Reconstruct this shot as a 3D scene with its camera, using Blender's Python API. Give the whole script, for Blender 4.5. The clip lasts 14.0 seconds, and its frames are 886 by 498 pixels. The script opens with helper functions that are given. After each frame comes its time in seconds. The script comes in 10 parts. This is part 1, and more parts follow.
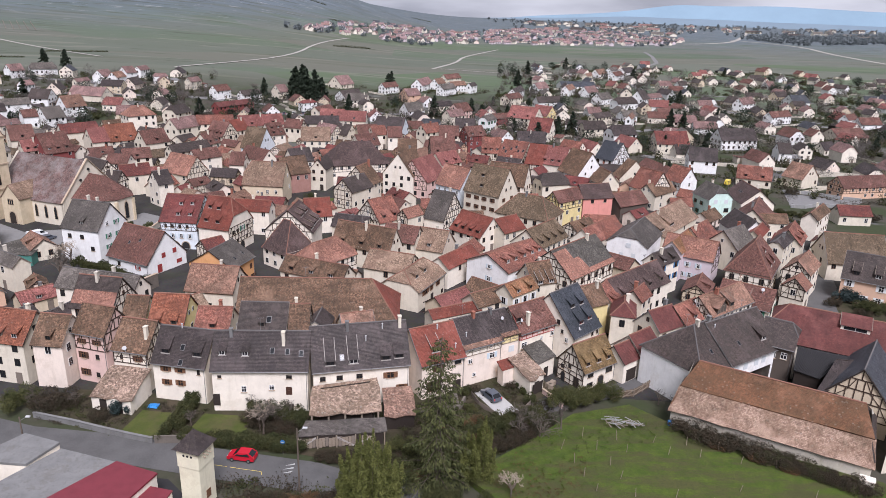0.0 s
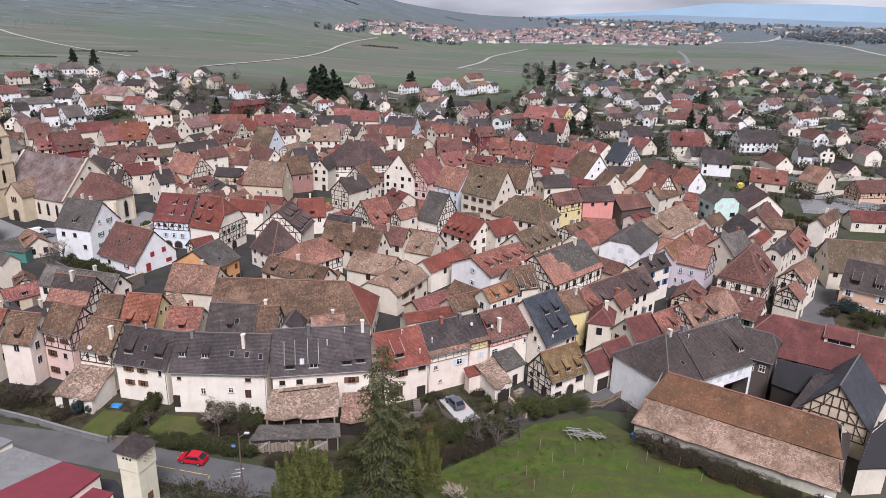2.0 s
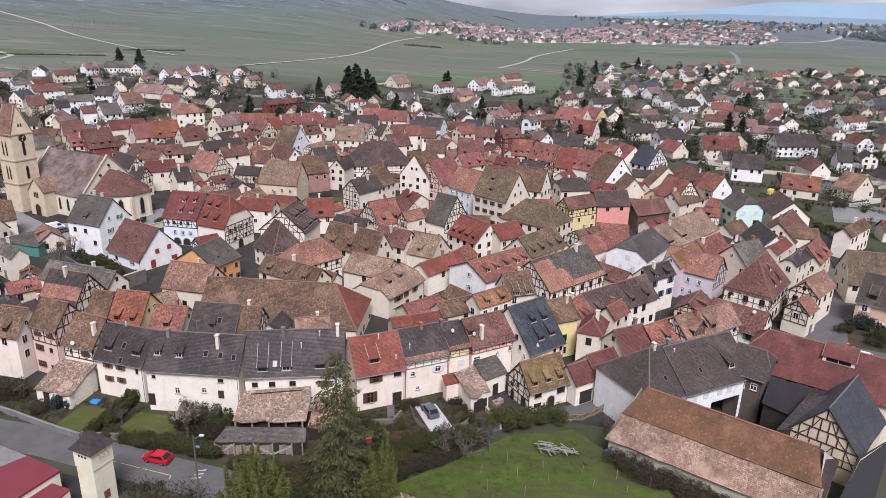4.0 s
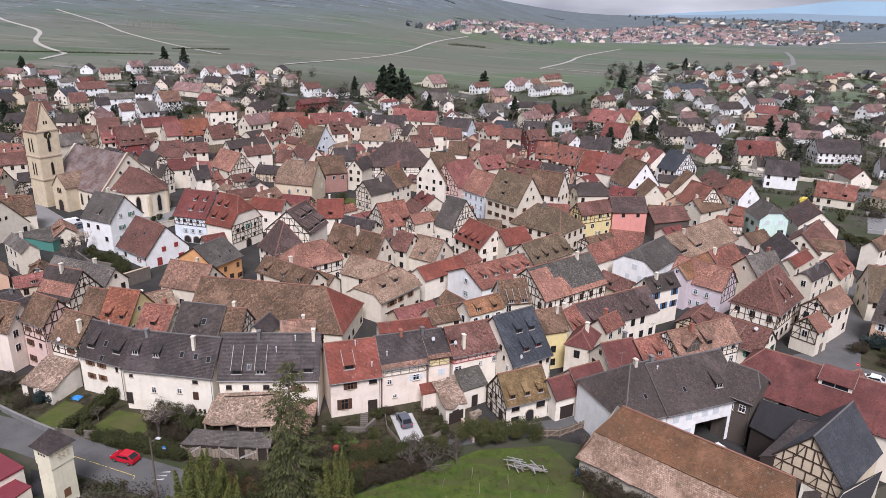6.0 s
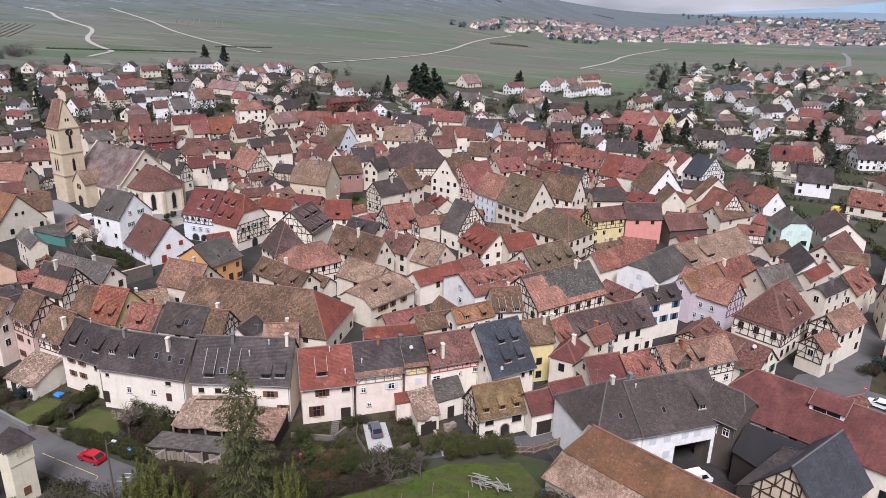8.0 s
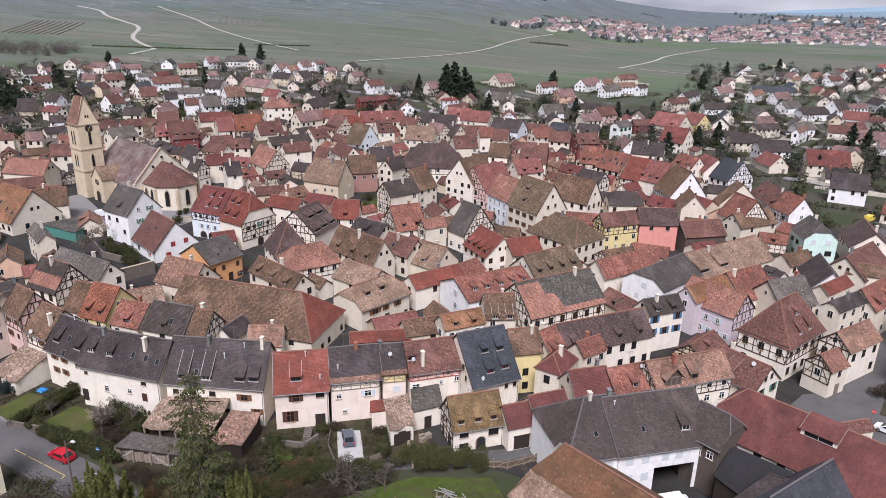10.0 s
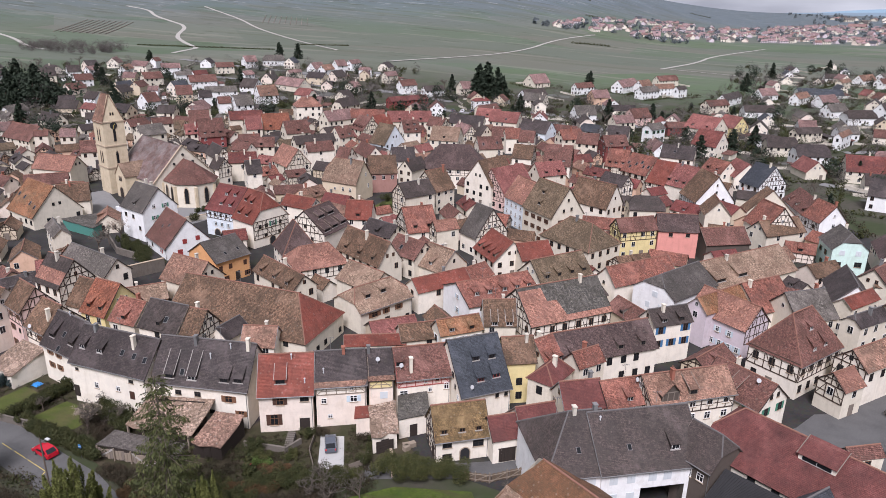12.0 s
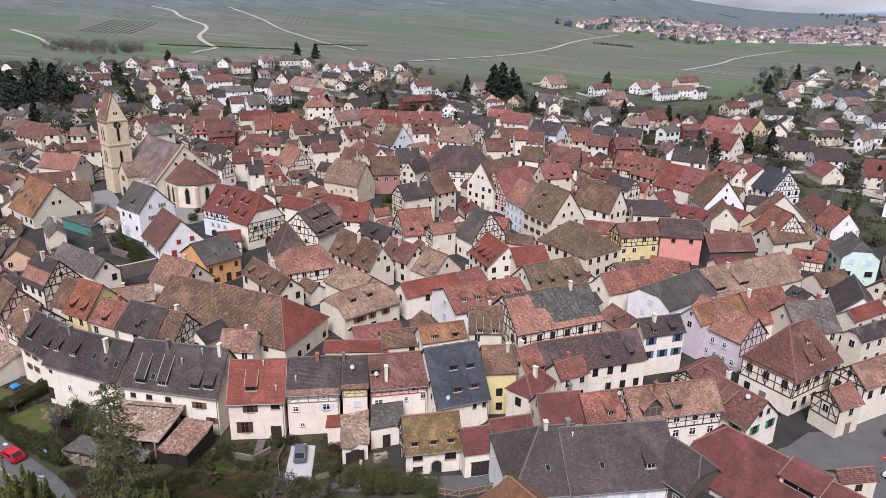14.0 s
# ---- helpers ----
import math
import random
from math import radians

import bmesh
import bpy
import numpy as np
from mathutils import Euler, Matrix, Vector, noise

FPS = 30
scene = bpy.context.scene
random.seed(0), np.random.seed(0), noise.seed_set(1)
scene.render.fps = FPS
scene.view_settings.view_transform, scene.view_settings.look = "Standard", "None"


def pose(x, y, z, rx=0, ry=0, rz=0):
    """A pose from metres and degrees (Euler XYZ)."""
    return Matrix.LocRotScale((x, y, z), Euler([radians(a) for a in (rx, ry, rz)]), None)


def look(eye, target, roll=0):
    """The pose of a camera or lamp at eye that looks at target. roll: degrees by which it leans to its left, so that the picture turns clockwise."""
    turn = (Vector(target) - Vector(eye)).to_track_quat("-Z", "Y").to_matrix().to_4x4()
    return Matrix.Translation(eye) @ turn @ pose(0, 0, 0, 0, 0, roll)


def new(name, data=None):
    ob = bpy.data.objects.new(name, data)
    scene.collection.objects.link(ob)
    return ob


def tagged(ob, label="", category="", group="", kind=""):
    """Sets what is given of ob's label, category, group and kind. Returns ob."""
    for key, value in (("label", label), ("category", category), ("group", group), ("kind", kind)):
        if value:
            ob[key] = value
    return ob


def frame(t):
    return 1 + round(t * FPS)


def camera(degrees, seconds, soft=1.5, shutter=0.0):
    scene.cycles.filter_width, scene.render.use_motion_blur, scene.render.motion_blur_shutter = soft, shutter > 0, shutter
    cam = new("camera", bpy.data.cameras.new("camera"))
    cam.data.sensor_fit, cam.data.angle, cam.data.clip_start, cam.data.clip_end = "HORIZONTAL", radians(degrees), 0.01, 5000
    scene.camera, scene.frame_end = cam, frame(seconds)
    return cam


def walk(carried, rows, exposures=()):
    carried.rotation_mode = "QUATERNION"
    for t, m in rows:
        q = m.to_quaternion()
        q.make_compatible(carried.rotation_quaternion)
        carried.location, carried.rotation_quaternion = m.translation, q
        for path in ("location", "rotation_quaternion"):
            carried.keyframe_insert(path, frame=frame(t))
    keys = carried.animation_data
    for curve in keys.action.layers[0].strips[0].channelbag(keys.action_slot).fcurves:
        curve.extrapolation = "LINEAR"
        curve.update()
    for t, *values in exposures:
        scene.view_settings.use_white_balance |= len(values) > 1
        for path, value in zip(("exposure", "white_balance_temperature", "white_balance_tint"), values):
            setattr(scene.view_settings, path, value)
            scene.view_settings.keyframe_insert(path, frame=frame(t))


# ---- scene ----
cam = camera(64.5, 14.0, soft=0.9)
METRES, EYE, TILT, LEAN, TURN = 73.6, 62.5, 0.0, 0.0, 0.0
ROWS = [
    (0.0, 0.0, 0.0, 0.0, 0.59, -19.07, -1.7),
    (0.5, 0.039, 0.0073, 0.0013, 1.23, -19.11, -1.64),
    (1.0, 0.0792, 0.0153, 0.0033, 1.91, -19.15, -1.58),
    (1.5, 0.1163, 0.0235, 0.0054, 2.57, -19.18, -1.52),
    (2.0, 0.1555, 0.0331, 0.0069, 3.46, -19.21, -1.47),
    (2.5, 0.1941, 0.0438, 0.0081, 4.47, -19.22, -1.43),
    (3.0, 0.2318, 0.0552, 0.0089, 5.48, -19.26, -1.4),
    (5.5, 0.4155, 0.1256, 0.0191, 10.65, -19.48, -1.29),
    (6.0, 0.4508, 0.1417, 0.0213, 11.68, -19.52, -1.29),
    (6.5, 0.4858, 0.1585, 0.023, 12.7, -19.56, -1.28),
    (7.0, 0.5197, 0.1768, 0.0251, 13.72, -19.6, -1.28),
    (7.5, 0.5531, 0.1967, 0.0272, 14.7, -19.66, -1.27),
    (8.0, 0.5857, 0.2178, 0.0291, 15.63, -19.71, -1.26),
    (10.5, 0.7251, 0.324, 0.0297, 20.25, -19.92, -1.18),
    (11.0, 0.7482, 0.343, 0.0283, 21.18, -19.94, -1.16),
    (11.5, 0.7696, 0.3618, 0.0275, 22.08, -19.94, -1.16),
    (12.0, 0.7898, 0.3812, 0.0271, 22.95, -19.95, -1.13),
    (12.5, 0.8087, 0.4007, 0.0261, 23.71, -19.95, -1.12),
    (13.0, 0.8268, 0.4209, 0.0256, 24.28, -19.95, -1.1),
    (13.5, 0.8446, 0.4413, 0.025, 24.68, -19.95, -1.08),
    (14.0, 0.8616, 0.4624, 0.0248, 25.01, -19.96, -1.08),
]
walk(cam, [(t, pose(0, 0, EYE, TILT, LEAN, TURN) @ pose(METRES * x, METRES * y, METRES * z, 90 + pitch, roll, yaw)) for t, x, y, z, yaw, pitch, roll in ROWS], [(0.0, 0.03, 5980, 20.0), (14.0, 0.03, 5980, 20.0)])

# ---- world, sun and sky ----
SUN_UP, SUN_TURN = radians(53), radians(166)
world = bpy.data.worlds.new("sky")
scene.world = world
world.use_nodes = True
wn, wl = world.node_tree.nodes, world.node_tree.links
wn.clear()
w_out, w_bg = wn.new("ShaderNodeOutputWorld"), wn.new("ShaderNodeBackground")
w_sky = wn.new("ShaderNodeTexSky")
w_sky.sky_type, w_sky.sun_disc = "NISHITA", False
w_sky.sun_elevation, w_sky.sun_rotation = SUN_UP, SUN_TURN
w_sky.air_density, w_sky.dust_density = 1.0, 2.0
w_co, w_map, w_noise = wn.new("ShaderNodeTexCoord"), wn.new("ShaderNodeMapping"), wn.new("ShaderNodeTexNoise")
w_map.inputs["Scale"].default_value = (3.0, 3.0, 16.0)
w_noise.inputs["Scale"].default_value, w_noise.inputs["Detail"].default_value = 1.6, 7.0
w_ramp, w_mix = wn.new("ShaderNodeValToRGB"), wn.new("ShaderNodeMixRGB")
w_ramp.color_ramp.elements[0].position, w_ramp.color_ramp.elements[1].position = 0.14, 0.4
w_tone, w_cloud = wn.new("ShaderNodeTexNoise"), wn.new("ShaderNodeValToRGB")
w_tone.inputs["Scale"].default_value, w_tone.inputs["Detail"].default_value = 0.9, 6.0
w_cloud.color_ramp.elements[0].position, w_cloud.color_ramp.elements[0].color = 0.36, (12.5, 13.0, 14.0, 1)
w_cloud.color_ramp.elements[1].position, w_cloud.color_ramp.elements[1].color = 0.62, (26.0, 26.5, 27.0, 1)
wl.new(w_co.outputs["Generated"], w_map.inputs["Vector"])
wl.new(w_map.outputs["Vector"], w_noise.inputs["Vector"])
wl.new(w_noise.outputs["Fac"], w_ramp.inputs["Fac"])
wl.new(w_ramp.outputs["Color"], w_mix.inputs["Fac"])
wl.new(w_map.outputs["Vector"], w_tone.inputs["Vector"])
wl.new(w_tone.outputs["Fac"], w_cloud.inputs["Fac"])
wl.new(w_cloud.outputs["Color"], w_mix.inputs["Color2"])
wl.new(w_sky.outputs["Color"], w_mix.inputs["Color1"])
wl.new(w_mix.outputs["Color"], w_bg.inputs["Color"])
w_bg.inputs["Strength"].default_value = 0.027
wl.new(w_bg.outputs["Background"], w_out.inputs["Surface"])

sun = new("sun", bpy.data.lights.new("sun", "SUN"))
sun.data.energy, sun.data.angle, sun.data.color = 5.0, radians(24), (1.0, 0.97, 0.95)
sun.matrix_world = look((0, 0, 0), (-math.sin(SUN_TURN) * math.cos(SUN_UP), -math.cos(SUN_TURN) * math.cos(SUN_UP), -math.sin(SUN_UP)))

# ---- materials ----
MATS = {}


class Nodes:
    """Shorthand for node materials."""

    def __init__(self, name):
        self.mat = bpy.data.materials.new(name)
        self.mat.use_nodes = True
        self.tree = self.mat.node_tree
        self.bsdf = self.tree.nodes["Principled BSDF"]
        self.bsdf.inputs["Specular IOR Level"].default_value = 0.3
        MATS[name] = self.mat

    def node(self, kind, **sockets):
        n = self.tree.nodes.new(kind)
        for key, value in sockets.items():
            key = key.replace("_", " ")
            if isinstance(value, bpy.types.NodeSocket):
                self.tree.links.new(value, n.inputs[key])
            else:
                n.inputs[key].default_value = value
        return n

    def noise(self, vec, scale, detail=4.0, rough=0.55):
        return self.node("ShaderNodeTexNoise", Vector=vec, Scale=scale, Detail=detail, Roughness=rough).outputs["Fac"]

    def band(self, fac, lo, hi):
        n = self.node("ShaderNodeMapRange", Value=fac)
        n.inputs["From Min"].default_value, n.inputs["From Max"].default_value = lo, hi
        n.clamp = True
        return n.outputs["Result"]

    def times(self, a, b):
        n = self.tree.nodes.new("ShaderNodeMath")
        n.operation = "MULTIPLY"
        for i, v in enumerate((a, b)):
            if isinstance(v, bpy.types.NodeSocket):
                self.tree.links.new(v, n.inputs[i])
            else:
                n.inputs[i].default_value = v
        return n.outputs[0]

    def mix(self, fac, a, b, how="MIX"):
        n = self.tree.nodes.new("ShaderNodeMixRGB")
        n.blend_type = how
        for key, v in (("Fac", fac), ("Color1", a), ("Color2", b)):
            if isinstance(v, bpy.types.NodeSocket):
                self.tree.links.new(v, n.inputs[key])
            else:
                n.inputs[key].default_value = v if key == "Fac" else (*v, 1)
        return n.outputs["Color"]

    def bump(self, height, strength, distance=0.05):
        b = self.node("ShaderNodeBump", Height=height, Strength=strength, Distance=distance)
        self.tree.links.new(b.outputs["Normal"], self.bsdf.inputs["Normal"])

    def colour(self, socket, rough=0.9):
        if isinstance(socket, bpy.types.NodeSocket):
            self.tree.links.new(socket, self.bsdf.inputs["Base Color"])
        else:
            self.bsdf.inputs["Base Color"].default_value = (*socket, 1)
        self.bsdf.inputs["Roughness"].default_value = rough
        return self.mat

    def place(self):
        return self.node("ShaderNodeNewGeometry").outputs["Position"]

    def uv(self):
        return self.node("ShaderNodeTexCoord").outputs["UV"]

    def chance(self):
        return self.node("ShaderNodeObjectInfo").outputs["Random"]


def roof_material(name, one, two, stain, moss=0.35, rough=0.85, patch=0.5, lichen=0.28, smooth=False, bold=1.0):
    """Clay or slate tiles: courses, single odd tiles, broad stains and moss."""
    m = Nodes(name)
    uv, pos = m.uv(), m.place()
    b = m.node("ShaderNodeTexBrick", Vector=uv, Scale=1.0)
    b.inputs["Brick Width"].default_value, b.inputs["Row Height"].default_value = (0.3, 0.22) if smooth else (0.26, 0.25)
    b.inputs["Mortar Size"].default_value, b.inputs["Mortar Smooth"].default_value = 0.028, 0.5
    b.inputs["Color1"].default_value, b.inputs["Color2"].default_value = (*[v * (1 - bold * (0.26 if smooth else 0.3)) for v in one], 1), (*[v * (1 + bold * (0.24 if smooth else 0.36)) for v in two], 1)
    b.inputs["Mortar"].default_value = (*[c * (1 - bold * (0.55 if smooth else 0.72)) for c in one], 1)
    b.inputs["Bias"].default_value = -0.1
    col = b.outputs["Color"]
    speck = m.noise(uv, 2.0, 4.0, 0.75)
    col = m.mix(m.times(m.band(speck, 0.5, 0.6), min(1.0, patch * 1.25 * bold)), col, [min(1, c * 1.6) for c in two])
    col = m.mix(m.times(m.band(m.noise(pos, 0.35, 6.0, 0.65), 0.42, 0.62), 0.85), col, stain)
    col = m.mix(m.times(m.band(m.noise(pos, 1.3, 6.0, 0.7), 0.52, 0.74), moss), col, (0.085, 0.075, 0.04))
    run = m.node("ShaderNodeMapping", Vector=uv)
    run.inputs["Scale"].default_value = (1.6, 0.22, 1.0)
    col = m.mix(m.times(m.band(m.noise(run.outputs["Vector"], 1.5, 5.0, 0.7), 0.5, 0.75), 0.6), col, [c * 0.62 for c in stain])
    spots = m.node("ShaderNodeTexVoronoi", Vector=uv, Scale=1.5)
    crust = m.times(m.band(spots.outputs["Distance"], 0.27, 0.12), m.band(m.noise(pos, 0.5, 4.0, 0.6), 0.38, 0.6))
    col = m.mix(m.times(crust, min(1.0, lichen * 2.2)), col, (0.4, 0.37, 0.31))
    col = m.mix(m.times(m.band(m.noise(uv, 5.0, 4.0, 0.85), 0.5, 0.62), bold * (0.55 if smooth else 0.8)), col, [c * 0.4 for c in one])
    col = m.mix(m.times(m.band(m.noise(uv, 0.9, 6.0, 0.8), 0.52, 0.66), 0.6), col, m.mix(1.0, col, [0.5, 0.5, 0.5], "MULTIPLY"))
    col = m.mix(m.times(m.band(m.noise(uv, 1.5, 5.0, 0.8), 0.44, 0.34), 0.55 * bold), col, [min(1, c * 1.55 + 0.01) for c in two])
    # broad weathering over a whole slope
    col = m.mix(m.times(m.band(m.noise(pos, 0.16, 4.0, 0.6), 0.46, 0.6), 0.5), col, m.mix(1.0, col, [0.62, 0.64, 0.62], "MULTIPLY"))
    col = m.mix(m.times(m.band(m.noise(pos, 0.22, 5.0, 0.7), 0.48, 0.34), 0.35), col, [min(1, c * 1.5 + 0.03) for c in two])
    # single houses differ a little in tone
    col = m.mix(m.times(m.chance(), 0.55), col, m.mix(1.0, col, [0.62, 0.6, 0.6], "MULTIPLY"))
    m.bump(b.outputs["Fac"], 1.0, -0.07)
    return m.colour(col, rough)


ROOFS = {
    "red": ((0.205, 0.06, 0.042), (0.24, 0.077, 0.056), (0.16, 0.056, 0.042), 0.2),
    "redmix": ((0.26, 0.095, 0.068), (0.34, 0.15, 0.11), (0.17, 0.083, 0.066), 0.4),
    "reddark": ((0.17, 0.055, 0.047), (0.22, 0.075, 0.06), (0.13, 0.055, 0.05), 0.2),
    "crimson": ((0.2, 0.058, 0.052), (0.25, 0.08, 0.068), (0.15, 0.056, 0.052), 0.15),
    "darkred": ((0.15, 0.054, 0.047), (0.17, 0.062, 0.054), (0.12, 0.048, 0.043), 0.1),
    "pinkred": ((0.27, 0.105, 0.09), (0.31, 0.13, 0.11), (0.22, 0.09, 0.08), 0.15),
    "brown": ((0.155, 0.095, 0.062), (0.225, 0.138, 0.09), (0.1, 0.066, 0.044), 0.6),
    "brownred": ((0.165, 0.078, 0.062), (0.2, 0.1, 0.08), (0.13, 0.068, 0.055), 0.25),
    "salmon": ((0.33, 0.16, 0.115), (0.4, 0.21, 0.155), (0.25, 0.13, 0.1), 0.3),
    "salmonbrown": ((0.26, 0.14, 0.1), (0.34, 0.2, 0.145), (0.17, 0.11, 0.08), 0.45),
    "orange": ((0.3, 0.105, 0.064), (0.35, 0.14, 0.085), (0.22, 0.09, 0.06), 0.3),
    "orangemoss": ((0.31, 0.13, 0.065), (0.33, 0.17, 0.095), (0.2, 0.13, 0.075), 0.65),
    "tan": ((0.27, 0.185, 0.13), (0.35, 0.25, 0.18), (0.22, 0.14, 0.1), 0.4),
    "tanred": ((0.27, 0.17, 0.115), (0.33, 0.22, 0.15), (0.24, 0.13, 0.095), 0.3),
    "moss": ((0.155, 0.11, 0.07), (0.21, 0.15, 0.1), (0.115, 0.085, 0.055), 0.6),
    "slate": ((0.086, 0.067, 0.064), (0.114, 0.089, 0.084), (0.056, 0.046, 0.044), 0.3),
    "slatebrown": ((0.094, 0.072, 0.064), (0.118, 0.09, 0.08), (0.075, 0.061, 0.054), 0.2),
    "plum": ((0.105, 0.07, 0.064), (0.13, 0.088, 0.08), (0.085, 0.06, 0.055), 0.2),
    "slatewarm": ((0.125, 0.108, 0.096), (0.165, 0.143, 0.126), (0.095, 0.083, 0.074), 0.35),
    "ochre": ((0.19, 0.122, 0.056), (0.26, 0.172, 0.085), (0.13, 0.09, 0.042), 0.5),
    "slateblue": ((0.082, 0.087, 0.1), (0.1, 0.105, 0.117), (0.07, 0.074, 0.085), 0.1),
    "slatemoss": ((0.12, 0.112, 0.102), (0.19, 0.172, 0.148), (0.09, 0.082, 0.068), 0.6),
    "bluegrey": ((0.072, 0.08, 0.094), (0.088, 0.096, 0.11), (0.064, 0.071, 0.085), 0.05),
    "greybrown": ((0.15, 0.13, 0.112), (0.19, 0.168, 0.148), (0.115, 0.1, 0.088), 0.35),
    # rosy: red tile greyed to carry the haze over the far village
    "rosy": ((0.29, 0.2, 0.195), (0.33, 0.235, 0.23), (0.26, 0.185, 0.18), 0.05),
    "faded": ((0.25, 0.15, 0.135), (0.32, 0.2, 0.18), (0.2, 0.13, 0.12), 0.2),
    "ragged": ((0.27, 0.185, 0.135), (0.42, 0.31, 0.24), (0.19, 0.135, 0.095), 0.45),
    "raggedred": ((0.3, 0.175, 0.13), (0.42, 0.27, 0.205), (0.2, 0.13, 0.095), 0.4),
    "barn": ((0.165, 0.082, 0.044), (0.2, 0.1, 0.056), (0.12, 0.068, 0.038), 0.6),
    "barnpale": ((0.29, 0.185, 0.135), (0.4, 0.29, 0.22), (0.19, 0.12, 0.08), 0.55),
}
for key, (a, b, c, mossy) in ROOFS.items():
    dark = key.startswith(("slate", "blue"))
    a, b, c = ([max(0.01, sum(v) / 3 + (x - sum(v) / 3) * 1.07) * (0.88 if dark else 1.15) for x in v] for v in (a, b, c))
    roof_material("roof_" + key, a, b, c, mossy, 0.62 if dark else 0.82, 0.9 if key == "slatemoss" else 0.32 if dark else (0.9 if "ragged" in key else 0.5), 0.03 if dark or key == "darkred" else (0.6 if "ragged" in key else 0.17), dark or key in ("darkred", "red", "crimson", "barn"), 0.35 if key in ("darkred", "barn", "red") else 0.6 if key in ("crimson", "barnpale") else 1.0)


def plaster_material(name, colour, dirt=0.45):
    m = Nodes(name)
    pos = m.place()
    big = m.band(m.noise(pos, 0.5, 5.0, 0.65), 0.4, 0.75)
    fine = m.noise(pos, 5.0, 5.0, 0.7)
    grey = [c * 0.66 for c in colour]
    col = m.mix(m.times(big, dirt), colour, grey)
    col = m.mix(m.times(m.band(fine, 0.5, 0.85), dirt), col, [c * 0.74 for c in colour])
    run = m.node("ShaderNodeMapping", Vector=pos)
    run.inputs["Scale"].default_value = (1.0, 1.0, 0.16)
    col = m.mix(m.times(m.band(m.noise(run.outputs["Vector"], 1.4, 5.0, 0.7), 0.52, 0.78), dirt), col, [c * f for c, f in zip(colour, (0.6, 0.57, 0.52))])
    patch = m.band(m.noise(pos, 0.33, 6.0, 0.75), 0.56, 0.6)
    col = m.mix(m.times(patch, 0.35 * dirt + 0.12), col, [c * f for c, f in zip(colour, (0.72, 0.68, 0.62))])
    m.bump(fine, 0.25, 0.02)
    return m.colour(col, 0.92)


WALLS = {
    "white": (0.8, 0.73, 0.62), "purewhite": (0.8, 0.795, 0.775), "boards": (0.1, 0.08, 0.066), "cream": (0.68, 0.615, 0.5), "beige": (0.62, 0.52, 0.38), "pink": (0.7, 0.5, 0.44),
    "pinkw": (0.78, 0.67, 0.57), "yellow": (0.72, 0.6, 0.3), "bluew": (0.7, 0.75, 0.78), "orangew": (0.68, 0.36, 0.16),
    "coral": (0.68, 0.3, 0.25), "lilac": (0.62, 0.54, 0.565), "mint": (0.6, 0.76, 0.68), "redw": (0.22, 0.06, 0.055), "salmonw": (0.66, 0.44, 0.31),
}
for key, c in WALLS.items():
    plaster_material("wall_" + key, c)
plaster_material("old_plaster", (0.6, 0.55, 0.46), 0.9)
plaster_material("sandstone", (0.6, 0.5, 0.35), 0.6)
plaster_material("wall_redstone", (0.36, 0.2, 0.165), 0.6)
plaster_material("concrete", (0.19, 0.188, 0.182), 0.8)
plaster_material("rubble", (0.15, 0.13, 0.11), 0.9)
plaster_material("ivory_plaster", (0.72, 0.67, 0.5), 0.4)
plaster_material("pale_board", (0.3, 0.3, 0.29), 0.9)


def plain_material(name, colour, rough=0.7, metal=0.0, wear=0.35, scale=3.0):
    m = Nodes(name)
    n = m.noise(m.place(), scale, 5.0, 0.65)
    col = m.mix(m.times(m.band(n, 0.4, 0.75), wear), colour, [c * 0.6 for c in colour])
    m.bsdf.inputs["Metallic"].default_value = metal
    m.bump(n, 0.15, 0.02)
    return m.colour(col, rough)


for key, c in {"dbrown": (0.075, 0.038, 0.026), "brown": (0.17, 0.085, 0.045), "green": (0.06, 0.2, 0.13), "dgreen": (0.05, 0.14, 0.09),
               "blue": (0.06, 0.17, 0.32), "red": (0.28, 0.045, 0.04), "white": (0.72, 0.73, 0.72)}.items():
    plain_material("shutter_" + key, c, 0.6)
plain_material("timber", (0.062, 0.042, 0.031), 0.85)
plain_material("timber_red", (0.33, 0.085, 0.07), 0.8)
plain_material("timber_grey", (0.2, 0.165, 0.135), 0.9)
plain_material("dark_wood", (0.036, 0.027, 0.022), 0.85)
plain_material("plank", (0.26, 0.21, 0.16), 0.9)
plain_material("dark_plank", (0.14, 0.1, 0.068), 0.9, 0.0, 0.6)
plain_material("frame_white", (0.74, 0.73, 0.7), 0.5)
plain_material("plank_grey", (0.27, 0.27, 0.255), 0.9, 0.0, 0.7)
plain_material("pale_wood", (0.36, 0.33, 0.3), 0.8)
plain_material("pale_blind", (0.56, 0.59, 0.6), 0.7, 0.0, 0.15)
plain_material("shutter_pale", (0.5, 0.58, 0.62), 0.7)
plain_material("white_gravel", (0.4, 0.39, 0.37), 0.95, 0.0, 0.4, 6.0)
plain_material("stone_trim", (0.42, 0.33, 0.24), 0.9)
plain_material("zinc", (0.2, 0.195, 0.19), 0.55, 0.4)
plain_material("tin_dark", (0.026, 0.025, 0.026), 0.85)
plain_material("tin_green", (0.08, 0.23, 0.19), 0.55)
plain_material("tin_red", (0.17, 0.03, 0.04), 0.5, 0.0, 0.5, 0.8)
plain_material("brick", (0.3, 0.12, 0.08), 0.9)
plain_material("ridge_clay", (0.24, 0.12, 0.085), 0.9, 0.0, 0.6)
plain_material("ridge_grey", (0.13, 0.12, 0.115), 0.9, 0.0, 0.5)
plain_material("gravel", (0.36, 0.34, 0.3), 0.95, 0.0, 0.5, 8.0)
plain_material("bark", (0.12, 0.095, 0.075), 0.95)
